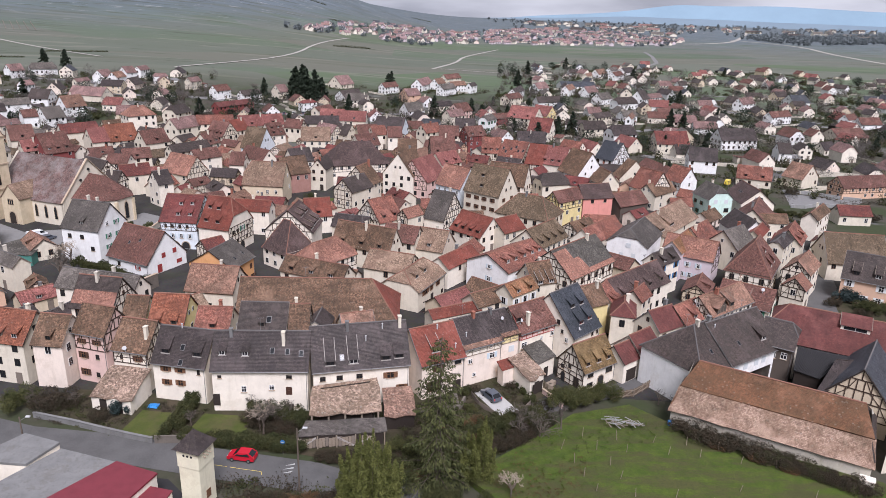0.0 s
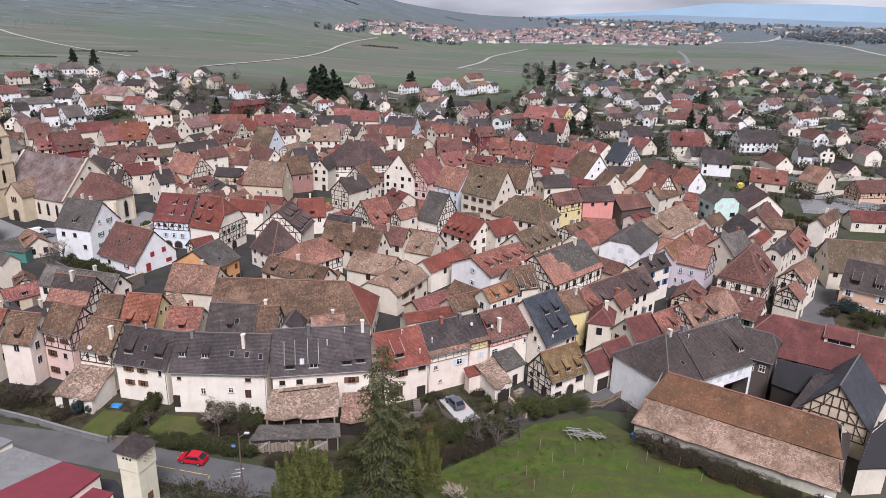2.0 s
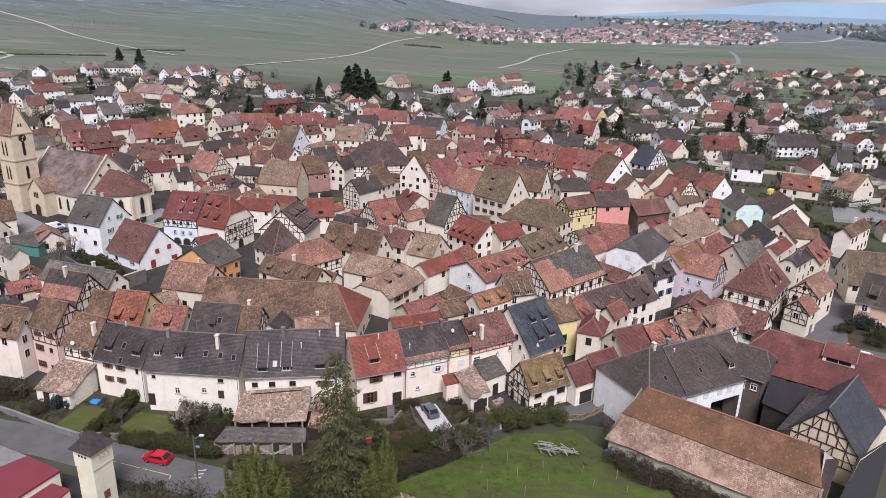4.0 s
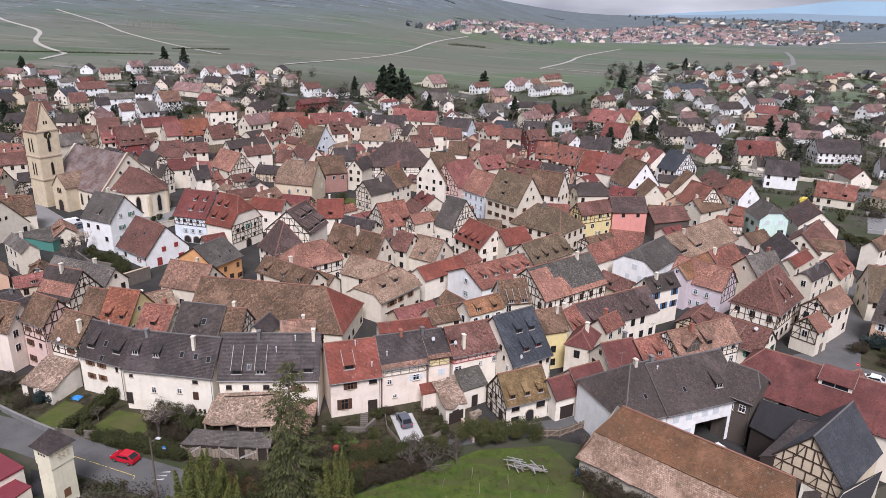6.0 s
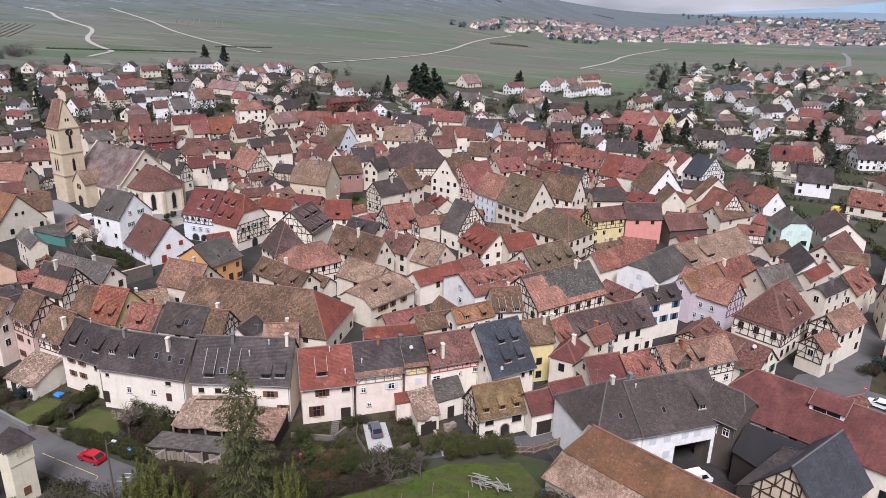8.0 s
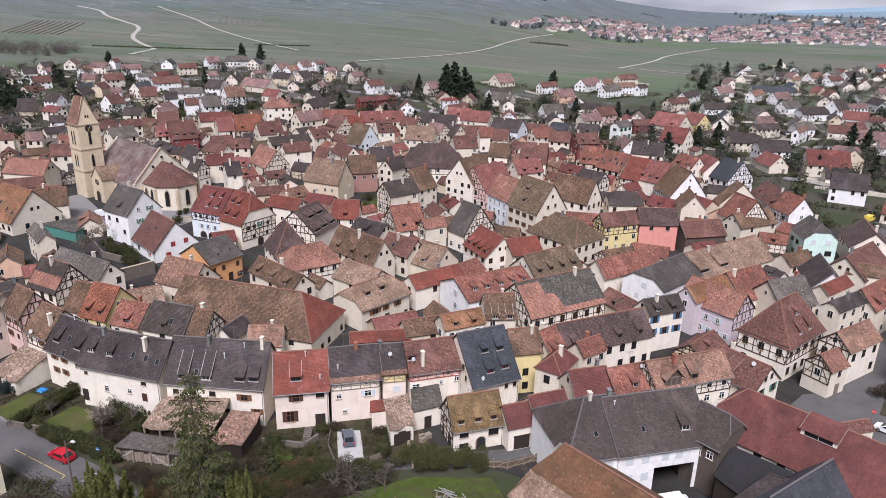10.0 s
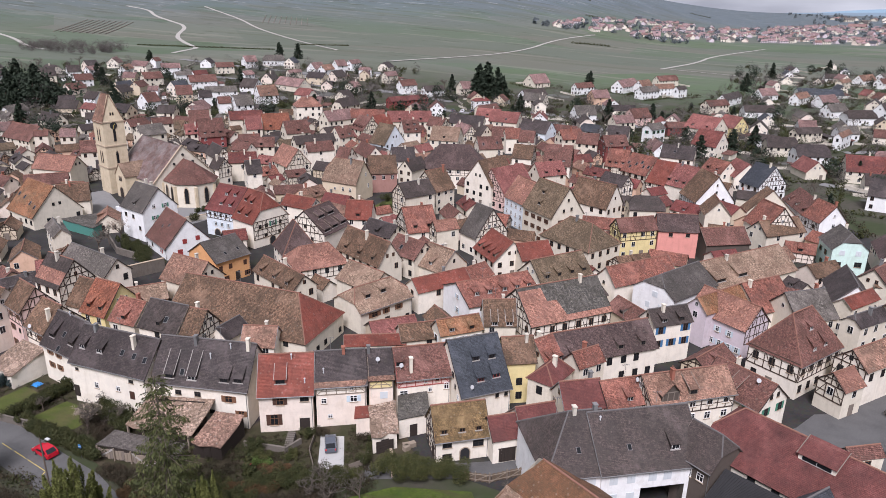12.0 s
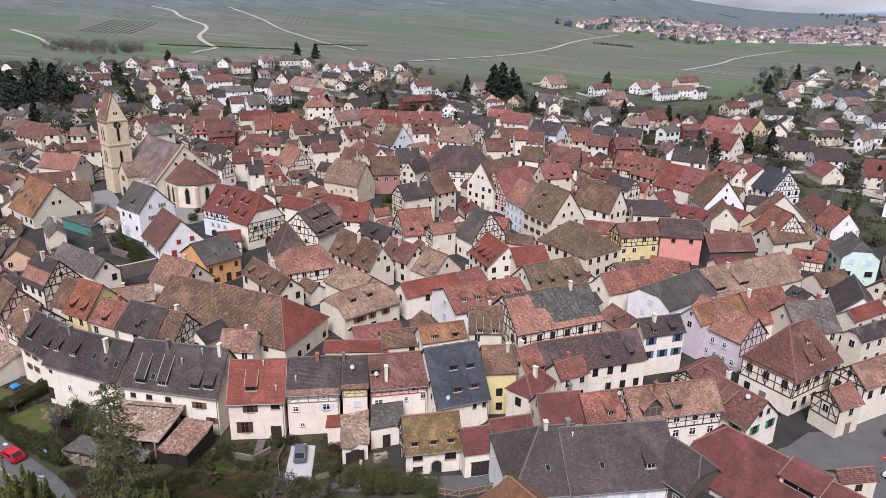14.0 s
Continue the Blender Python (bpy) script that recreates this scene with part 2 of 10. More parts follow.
plain_material("twig", (0.105, 0.088, 0.072), 0.95)
plain_material("twig_pale", (0.34, 0.28, 0.22), 0.95)
plain_material("dish_white", (0.5, 0.5, 0.5), 0.5)
plain_material("car_red", (0.42, 0.012, 0.025), 0.25, 0.0, 0.05)
plain_material("car_grey", (0.085, 0.095, 0.115), 0.3, 0.0, 0.05)
plain_material("car_white", (0.7, 0.7, 0.7), 0.3, 0.0, 0.05)
plain_material("car_yellow", (0.7, 0.55, 0.08), 0.35, 0.0, 0.05)
plain_material("rubber", (0.02, 0.02, 0.02), 0.8)
plain_material("plastic_blue", (0.03, 0.2, 0.5), 0.5)
plain_material("sign_red", (0.6, 0.03, 0.03), 0.5)
plain_material("sign_blue", (0.03, 0.16, 0.42), 0.5)
plain_material("road_paint", (0.45, 0.45, 0.43), 0.8, 0.0, 0.8, 2.0)
plain_material("paint_yellow", (0.7, 0.55, 0.12), 0.8)
g = Nodes("glass")
g.bsdf.inputs["Specular IOR Level"].default_value = 0.3
g.colour((0.016, 0.017, 0.019), 0.14)


def leaf_material(name, one, two):
    m = Nodes(name)
    n = m.noise(m.place(), 0.9, 3.0)
    isle = m.node("ShaderNodeNewGeometry").outputs["Random Per Island"]
    col = m.mix(m.band(n, 0.35, 0.65), one, two)
    col = m.mix(m.times(isle, 0.6), col, [c * 0.5 for c in one])
    return m.colour(col, 0.8)


leaf_material("needles", (0.05, 0.06, 0.018), (0.1, 0.104, 0.034))
leaf_material("plume_leaf", (0.075, 0.086, 0.018), (0.15, 0.155, 0.042))
leaf_material("needles_dark", (0.022, 0.034, 0.02), (0.038, 0.052, 0.03))
# distant foliage: green paled and blued, so haze sits in the base colour
leaf_material("hazy_leaf", (0.13, 0.152, 0.158), (0.18, 0.2, 0.205))
leaf_material("hedge_leaf", (0.036, 0.044, 0.013), (0.07, 0.068, 0.022))
leaf_material("box_leaf", (0.09, 0.14, 0.03), (0.12, 0.17, 0.04))
leaf_material("rust_leaf", (0.14, 0.07, 0.032), (0.085, 0.06, 0.026))
leaf_material("olive_leaf", (0.05, 0.058, 0.016), (0.098, 0.094, 0.03))
leaf_material("brown_leaf", (0.0558, 0.0384, 0.0223), (0.0372, 0.0341, 0.0186))
leaf_material("dry_leaf", (0.0744, 0.0589, 0.0384), (0.0465, 0.0384, 0.026))
leaf_material("bare_leaf", (0.13, 0.112, 0.1), (0.09, 0.08, 0.072))
leaf_material("grass_blade", (0.06, 0.095, 0.01), (0.09, 0.12, 0.018))
leaf_material("blue_leaf", (0.0279, 0.0465, 0.0434), (0.0465, 0.062, 0.0589))

# asphalt
m = Nodes("asphalt")
p = m.place()
c = m.mix(m.band(m.noise(p, 0.25, 5.0), 0.4, 0.7), (0.098, 0.095, 0.092), (0.07, 0.068, 0.066))
c = m.mix(m.times(m.band(m.noise(p, 6.0, 4.0, 0.8), 0.45, 0.8), 0.5), c, (0.15, 0.146, 0.14))
m.colour(c, 0.85)
# cobbled lanes and yards of the old town
m = Nodes("paving")
p = m.place()
# base colour held near black so gaps between houses read as deep shade
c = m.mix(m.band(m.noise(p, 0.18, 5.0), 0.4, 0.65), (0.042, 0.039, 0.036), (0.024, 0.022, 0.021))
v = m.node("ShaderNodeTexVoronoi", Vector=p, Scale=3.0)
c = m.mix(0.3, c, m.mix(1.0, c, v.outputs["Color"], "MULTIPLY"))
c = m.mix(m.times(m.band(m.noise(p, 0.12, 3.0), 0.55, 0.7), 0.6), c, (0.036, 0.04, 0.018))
m.colour(c, 0.9)


def grass_material(name, one, two, bare, rows=0.0):
    m = Nodes(name)
    p = m.place()
    c = m.mix(m.band(m.noise(p, 0.4, 5.0), 0.38, 0.65), one, two)
    c = m.mix(m.times(m.band(m.noise(p, 0.13, 6.0, 0.7), 0.5, 0.68), 0.85), c, bare)
    n = m.noise(p, 4.0, 5.0, 0.8)
    c = m.mix(m.times(m.band(n, 0.45, 0.8), 0.5), c, [x * 0.5 for x in one])
    m.bump(n, 0.6, 0.1)
    return m.colour(c, 0.95)


grass_material("grass", (0.052, 0.068, 0.012), (0.078, 0.088, 0.02), (0.085, 0.066, 0.034))
plain_material("pale_asphalt", (0.19, 0.186, 0.18), 0.9, 0.0, 0.4, 0.8)
grass_material("garden", (0.034, 0.035, 0.014), (0.052, 0.042, 0.024), (0.076, 0.057, 0.038))

# the meadow: fresh grass, worn earth between old vine rows
m = Nodes("meadow")
p = m.place()
c = m.mix(m.band(m.noise(p, 0.5, 5.0, 0.65), 0.36, 0.64), (0.048, 0.08, 0.008), (0.08, 0.112, 0.014))
turned = m.node("ShaderNodeMapping", Vector=p)
turned.inputs["Rotation"].default_value = (0, 0, 0.34)
turned.inputs["Scale"].default_value = (0.22, 1.0, 1.0)
c = m.mix(m.times(m.band(m.noise(turned.outputs["Vector"], 0.42, 5.0, 0.7), 0.46, 0.58), 0.7), c, (0.07, 0.06, 0.026))
c = m.mix(m.times(m.band(m.noise(p, 0.11, 5.0, 0.65), 0.5, 0.62), 0.7), c, (0.062, 0.056, 0.024))
n = m.noise(p, 3.0, 6.0, 0.85)
c = m.mix(m.times(m.band(n, 0.45, 0.72), 0.75), c, (0.03, 0.036, 0.012))
m.bump(n, 0.9, 0.15)
m.colour(c, 0.95)

# the open land: gardens near the houses, then vineyards as a patchwork of plots with their rows
m = Nodes("land")
p = m.place()
near = m.mix(m.band(m.noise(p, 0.05, 5.0), 0.42, 0.58), (0.036, 0.046, 0.018), (0.062, 0.055, 0.042))
near = m.mix(m.times(m.band(m.noise(p, 0.035, 3.0), 0.6, 0.63), 0.8), near, (0.12, 0.118, 0.113))
near = m.mix(m.times(m.band(m.noise(p, 0.5, 5.0), 0.45, 0.75), 0.6), near, (0.026, 0.034, 0.012))
warp = m.node("ShaderNodeMapping", Vector=p)
warp.inputs["Scale"].default_value = (0.0042, 0.011, 0.0)
warp.inputs["Rotation"].default_value = (0, 0, 0.5)
plots = m.node("ShaderNodeTexVoronoi", Vector=warp.outputs["Vector"], Scale=1.0)
ramp = m.node("ShaderNodeValToRGB", Fac=m.node("ShaderNodeSeparateColor", Color=plots.outputs["Color"]).outputs["Red"])
ramp.color_ramp.interpolation = "CONSTANT"
stops = [(0.0, (0.078, 0.106, 0.066)), (0.2, (0.108, 0.12, 0.09)), (0.4, (0.062, 0.094, 0.05)), (0.55, (0.108, 0.111, 0.084)), (0.72, (0.09, 0.106, 0.077)), (0.88, (0.075, 0.11, 0.056))]
while len(ramp.color_ramp.elements) < len(stops):
    ramp.color_ramp.elements.new(0.5)
for el, (at, col) in zip(ramp.color_ramp.elements, stops):
    el.position, el.color = at, (*col, 1)
rows_map = m.node("ShaderNodeMapping", Vector=p)
rows_map.inputs["Rotation"].default_value = (0, 0, 0.9)
wave = m.node("ShaderNodeTexWave", Vector=rows_map.outputs["Vector"], Scale=0.12, Distortion=0.6)
far = m.mix(m.times(wave.outputs["Fac"], 0.25), ramp.outputs["Color"], (0.115, 0.105, 0.08))
far = m.mix(m.times(m.band(m.noise(p, 0.02, 6.0, 0.7), 0.45, 0.7), 0.5), far, (0.11, 0.12, 0.095))
far = m.mix(m.times(m.band(m.noise(p, 0.006, 3.0, 0.6), 0.55, 0.7), 0.5), far, (0.104, 0.1, 0.076))
streak = m.node("ShaderNodeMapping", Vector=p)
streak.inputs["Scale"].default_value = (0.004, 0.03, 0.0)
far = m.mix(m.times(m.band(m.noise(streak.outputs["Vector"], 1.0, 4.0, 0.6), 0.58, 0.66), 0.6), far, (0.07, 0.078, 0.045))
far = m.mix(m.times(m.band(m.noise(streak.outputs["Vector"], 1.7, 2.0, 0.5), 0.6, 0.64), 0.5), far, (0.17, 0.168, 0.13))
fine_map = m.node("ShaderNodeMapping", Vector=p)
fine_map.inputs["Scale"].default_value = (0.012, 0.07, 0.0)
fine_map.inputs["Rotation"].default_value = (0, 0, -0.12)
far = m.mix(m.times(m.band(m.noise(fine_map.outputs["Vector"], 1.0, 4.0, 0.65), 0.6, 0.66), 0.7), far, (0.045, 0.056, 0.03))
far = m.mix(m.times(m.band(m.noise(fine_map.outputs["Vector"], 1.4, 3.0, 0.6), 0.36, 0.32), 0.5), far, (0.15, 0.15, 0.125))
length = m.node("ShaderNodeVectorMath", Vector=p)
length.operation = "LENGTH"
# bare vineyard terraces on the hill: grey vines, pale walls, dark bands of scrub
# the blue in both greys is distance haze put into the base colour
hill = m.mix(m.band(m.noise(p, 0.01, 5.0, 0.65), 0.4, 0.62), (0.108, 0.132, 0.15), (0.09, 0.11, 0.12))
band = m.node("ShaderNodeMapping", Vector=p)
band.inputs["Scale"].default_value = (0.0035, 0.016, 0.0)
band.inputs["Rotation"].default_value = (0, 0, 0.18)
hill = m.mix(m.times(m.band(m.noise(band.outputs["Vector"], 2.2, 5.0, 0.65), 0.5, 0.6), 0.6), hill, (0.08, 0.09, 0.07))
hill = m.mix(m.times(m.band(m.noise(band.outputs["Vector"], 5.0, 3.0, 0.6), 0.62, 0.65), 0.8), hill, (0.26, 0.265, 0.27))
hill = m.mix(m.times(m.band(m.noise(band.outputs["Vector"], 4.0, 4.0, 0.6), 0.43, 0.38), 0.85), hill, (0.05, 0.056, 0.05))
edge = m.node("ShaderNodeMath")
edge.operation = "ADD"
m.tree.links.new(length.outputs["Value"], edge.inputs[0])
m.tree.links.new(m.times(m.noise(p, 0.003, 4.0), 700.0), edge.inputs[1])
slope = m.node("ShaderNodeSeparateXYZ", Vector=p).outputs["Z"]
# with distance the plain blends into the same painted haze colour
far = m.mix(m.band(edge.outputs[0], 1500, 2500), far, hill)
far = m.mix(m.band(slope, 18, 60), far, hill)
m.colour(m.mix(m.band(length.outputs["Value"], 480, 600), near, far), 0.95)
# wooded ridges and plain far away, blue haze of distance painted in
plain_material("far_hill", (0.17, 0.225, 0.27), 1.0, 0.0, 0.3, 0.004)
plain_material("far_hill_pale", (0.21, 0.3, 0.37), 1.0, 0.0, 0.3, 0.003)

# ---- mesh helpers ----
BUILDS = {}


class Build:
    """Gathers faces, with metre uv where they are given, into one mesh."""

    def __init__(self):
        self.v, self.f, self.uv = [], [], []

    def poly(self, pts, uv=None):
        n = len(self.v)
        self.v += [tuple(p) for p in pts]
        self.f.append(tuple(range(n, n + len(pts))))
        self.uv += list(uv) if uv else [(p[0] + p[1] * 0.7, p[2]) for p in pts]

    def slab(self, pts, thick, down=None):
        """A flat piece given by its upper outline, counter-clockwise from outside."""
        a, b, c = (Vector(p) for p in pts[:3])
        n = (b - a).cross(c - a).normalized()
        u = (b - a).normalized()
        w = n.cross(u)
        flat = [((Vector(p) - a).dot(u), (Vector(p) - a).dot(w)) for p in pts]
        drop = Vector(down) if down else -n * thick
        low = [Vector(p) + drop for p in pts]
        self.poly(pts, flat)
        self.poly(low[::-1], flat[::-1])
        for i in range(len(pts)):
            j = (i + 1) % len(pts)
            self.poly([pts[j], pts[i], low[i], low[j]])

    def worn_slab(self, pts, thick, rnd, sag=0.05, ragged=0.0):
        """A four-cornered slope, eave first, that sags and waves like an old roof."""
        a, b, c, d = (Vector(p) for p in pts)
        u = (b - a).normalized()
        n = (b - a).cross(d - a).normalized()
        w = n.cross(u)
        nx, ny = max(2, min(14, round((b - a).length / 1.6))), 3
        seed = rnd.uniform(0, 99)
        grid = []
        for j in range(ny + 1):
            row = []
            for i in range(nx + 1):
                f, g = i / nx, j / ny
                p = a.lerp(b, f).lerp(d.lerp(c, f), g)
                lift = sag * 1.6 * noise.noise((p.x * 0.35 + seed, p.y * 0.35, p.z * 0.3)) - sag * math.sin(math.pi * f) * (0.4 + 0.6 * math.sin(math.pi * g))
                if ragged and j == 0:
                    p = p - w * rnd.uniform(-ragged, ragged)
                if ragged and i in (0, nx):
                    p = p + u * rnd.uniform(-ragged, ragged) * 0.7
                row.append(p + n * lift)
            grid.append(row)
        def flat(p):
            return (p - a).dot(u), (p - a).dot(w)
        for j in range(ny):
            for i in range(nx):
                q = [grid[j][i], grid[j][i + 1], grid[j + 1][i + 1], grid[j + 1][i]]
                self.poly(q, [flat(p) for p in q])
        rim = grid[0] + [r[-1] for r in grid[1:]] + grid[-1][-2::-1] + [r[0] for r in grid[-2:0:-1]]
        low = [p - n * thick for p in rim]
        self.poly(low[::-1])
        for i in range(len(rim)):
            j = (i + 1) % len(rim)
            self.poly([rim[j], rim[i], low[i], low[j]])

    def box(self, lo, hi):
        (x, y, z), (X, Y, Z) = lo, hi
        p = [(x, y, z), (X, y, z), (X, Y, z), (x, Y, z), (x, y, Z), (X, y, Z), (X, Y, Z), (x, Y, Z)]
        for q in ((0, 3, 2, 1), (4, 5, 6, 7), (0, 1, 5, 4), (1, 2, 6, 5), (2, 3, 7, 6), (3, 0, 4, 7)):
            self.poly([p[i] for i in q])

    def beam(self, a, b, across, out):
        """A bar from a to b, half as wide as across on each side, raised by out."""
        a, b, out = Vector(a), Vector(b), Vector(out)
        s = (b - a).cross(out).normalized() * across
        p = [a - s, b - s, b + s, a + s]
        q = [v + out for v in p]
        self.poly(q)
        for i in range(4):
            j = (i + 1) % 4
            self.poly([p[i], p[j], q[j], q[i]])

    def rod(self, a, b, r, R=None, sides=6):
        a, b = Vector(a), Vector(b)
        R = r if R is None else R
        d = (b - a).normalized()
        s = d.orthogonal().normalized()
        t = d.cross(s)
        ring = [(math.cos(k * math.tau / sides), math.sin(k * math.tau / sides)) for k in range(sides)]
        lo = [a + (s * c + t * n) * r for c, n in ring]
        hi = [b + (s * c + t * n) * R for c, n in ring]
        for i in range(sides):
            j = (i + 1) % sides
            self.poly([lo[i], lo[j], hi[j], hi[i]])
        self.poly(lo[::-1])
        self.poly(hi)

    def mesh(self, name, *mats):
        me = bpy.data.meshes.new(name)
        seen, points, faces = {}, [], []
        for face in self.f:
            ids = []
            for i in face:
                key = tuple(round(c, 3) for c in self.v[i])
                if key not in seen:
                    seen[key] = len(points)
                    points.append(self.v[i])
                ids.append(seen[key])
            faces.append(ids)
        me.from_pydata(points, [], faces)
        BUILDS[me.name] = (self, mats)
        layer = me.uv_layers.new(name="uv")
        layer.data.foreach_set("uv", np.array(self.uv, "f").ravel())
        for x in mats:
            me.materials.append(MATS[x])
        return me


class Sink:
    """Takes the parts of houses too far or too many to stand alone, in the world's axes, for one joined mesh."""

    def __init__(self, store=None, m=None):
        self.store = {"v": [], "f": [], "uv": [], "mi": [], "mats": []} if store is None else store
        self.m = m or Matrix()

    def slot(self, mat):
        if mat not in self.store["mats"]:
            self.store["mats"].append(mat)
        return self.store["mats"].index(mat)

    def take(self, b, mats, ids, m):
        st, full = self.store, self.m @ (m or Matrix())
        n = len(st["v"])
        st["v"] += [tuple(full @ Vector(p)) for p in b.v]
        st["f"] += [tuple(i + n for i in face) for face in b.f]
        st["uv"] += b.uv
        slots = [self.slot(x) for x in mats]
        st["mi"] += [slots[i] for i in ids]
        return Sink(st, full)

    def link(self, name, label, category):
        st = self.store
        me = bpy.data.meshes.new(name)
        me.from_pydata(st["v"], [], st["f"])
        me.uv_layers.new(name="uv").data.foreach_set("uv", np.array(st["uv"], "f").ravel())
        for x in st["mats"]:
            me.materials.append(MATS[x])
        me.polygons.foreach_set("material_index", st["mi"])
        return tagged(new(name, me), label, category, kind="stuff")


def part(name, b, mat, parent=None, label="", m=None):
    """Links a Build (or a finished mesh) as one object under its thing."""
    if isinstance(parent, Sink):
        if isinstance(b, Build):
            return parent.take(b, (mat,), [0] * len(b.f), m)
        src, mats = BUILDS[b.name]
        ids = [0] * len(b.polygons)
        b.polygons.foreach_get("material_index", ids)
        return parent.take(src, mats, ids, m)
    me = b.mesh(name, mat) if isinstance(b, Build) else b
    ob = new(name, me)
    ob.parent = parent
    if m is not None:
        ob.matrix_basis = m
    return tagged(ob, label)


def thing(name, m, label, category, group="", kind=""):
    return tagged_at(new(name), m, label, category, group, kind)


def tagged_at(ob, m, label, category, group="", kind=""):
    ob.matrix_basis = m
    return tagged(ob, label, category, group, kind)


def rise(x, y):
    """The height of the land: flat under the village, climbing to the vineyards on one side."""
    d, az = math.hypot(x, y), math.atan2(-x, y)
    def step(a, b, v):
        v = min(max((v - a) / (b - a), 0.0), 1.0)
        return v * v * (3 - 2 * v)
    return step(-0.15, 0.5, az) * 14 * step(330, 650, d) + step(-0.03, 0.34, az) * 185 * step(700, 2600, d)


CACHE = {}


def shared(key, make):
    if key not in CACHE:
        CACHE[key] = make()
    return CACHE[key]


# ---- windows ----
def window_meshes(w, h, shut, wood="frame_white"):
    """Frame, pane, sill and shutter of one window, facing -y, its foot in the middle at the origin."""
    def make():
        f = Build()
        t = 0.07
        for lo, hi in (((-w / 2, -0.07, 0), (-w / 2 + t, 0, h)), ((w / 2 - t, -0.07, 0), (w / 2, 0, h)), ((-w / 2 + t, -0.07, h - t), (w / 2 - t, 0, h)),
                       ((-w / 2 + t, -0.07, 0), (w / 2 - t, 0, t)), ((-0.035, -0.06, t), (0.035, 0, h - t)), ((-w / 2 + t, -0.055, h * 0.62), (w / 2 - t, 0, h * 0.62 + 0.06))):
            f.box(lo, hi)
        p = Build()
        p.box((-w / 2 + t, -0.025, t), (w / 2 - t, -0.004, h - t))
        s = Build()
        s.box((-w / 2 - 0.1, -0.14, -0.1), (w / 2 + 0.1, 0, 0))
        q = Build()
        if shut:
            # one leaf with five boards and grooves between them
            side = [(0, -0.005, h), (0, -0.005, 0)]
            for k in range(5):
                side += [(0, -0.04, k * h / 5), (0, -0.062, k * h / 5 + 0.02), (0, -0.062, (k + 1) * h / 5 - 0.02), (0, -0.04, (k + 1) * h / 5)]
            q.slab(side, w * 0.5, (w * 0.5, 0, 0))
        return f.mesh("window", wood), p.mesh("pane", "glass"), s.mesh("sill", "stone_trim"), q.mesh("shutter", "shutter_" + shut) if shut else None
    return shared(("window", w, h, shut, wood), make)


def plain_window(w, h, shut, wood="frame_white"):
    """The same in one mesh, for houses farther off."""
    def make():
        b = Build()
        b.box((-w / 2, -0.06, 0), (w / 2, 0, h))
        me_faces = len(b.f)
        b.box((-w / 2 + 0.06, -0.07, 0.06), (-0.03, -0.05, h - 0.06))
        b.box((0.03, -0.07, 0.06), (w / 2 - 0.06, -0.05, h - 0.06))
        glass_end = len(b.f)
        if shut:
            b.box((-w, -0.05, 0), (-w / 2 - 0.02, 0, h))
            b.box((w / 2 + 0.02, -0.05, 0), (w, 0, h))
        me = b.mesh("window", wood, "glass", "shutter_" + (shut or "white"))
        ids = [0] * me_faces + [1] * (glass_end - me_faces) + [2] * (len(b.f) - glass_end)
        me.polygons.foreach_set("material_index", ids)
        return me
    return shared(("plain", w, h, shut, wood), make)


def put_window(parent, at, turn, w, h, shut, fine, wood="frame_white"):
    m = Matrix.Translation(at) @ Matrix.Rotation(turn, 4, "Z")
    if not fine:
        return part("window", plain_window(w, h, shut, wood), None, parent, m=m)
    f, p, s, q = window_meshes(w, h, shut, wood)
    ob = part("window", f, None, parent, m=m)
    part("pane", p, None, ob, "dark glass pane")
    part("sill", s, None, ob)
    if q:
        part("shutter", q, None, ob, m=Matrix.Translation((-w, 0, 0)))
        part("shutter", q, None, ob, m=Matrix.Translation((w / 2, 0, 0)))
    return ob


# ---- timber framing ----
def timbers(b, face, x0, x1, z0, z1, rnd):
    """Sills, posts and braces on a rectangle of a wall."""
    o, u, n, _ = face
    out = n * 0.07
    def at(x, z):
        return o + u * x + Vector((0, 0, z))
    if x1 - x0 < 1 or z1 - z0 < 0.8:
        return
    levels = max(1, round((z1 - z0) / 2.5))
    step = (z1 - z0) / levels
    bays = max(2, round((x1 - x0) / 1.45))
    for k in range(levels + 1):
        b.beam(at(x0, z0 + k * step), at(x1, z0 + k * step), 0.085, out)
    for k in range(levels):
        za, zb = z0 + k * step, z0 + (k + 1) * step
        b.beam(at(x0, za + step * 0.42), at(x1, za + step * 0.42), 0.05, out * 0.9)
        for i in range(bays + 1):
            x = x0 + (x1 - x0) * i / bays
            b.beam(at(x, za), at(x, zb), 0.07, out)
            if i < bays and (i in (0, bays - 1) or rnd.random() < 0.25):
                X = x0 + (x1 - x0) * (i + 1) / bays
                lean = i == 0 or (i < bays - 1 and rnd.random() < 0.5)
                b.beam(at(x if lean else X, za), at(X if lean else x, zb), 0.055, out * 0.8)


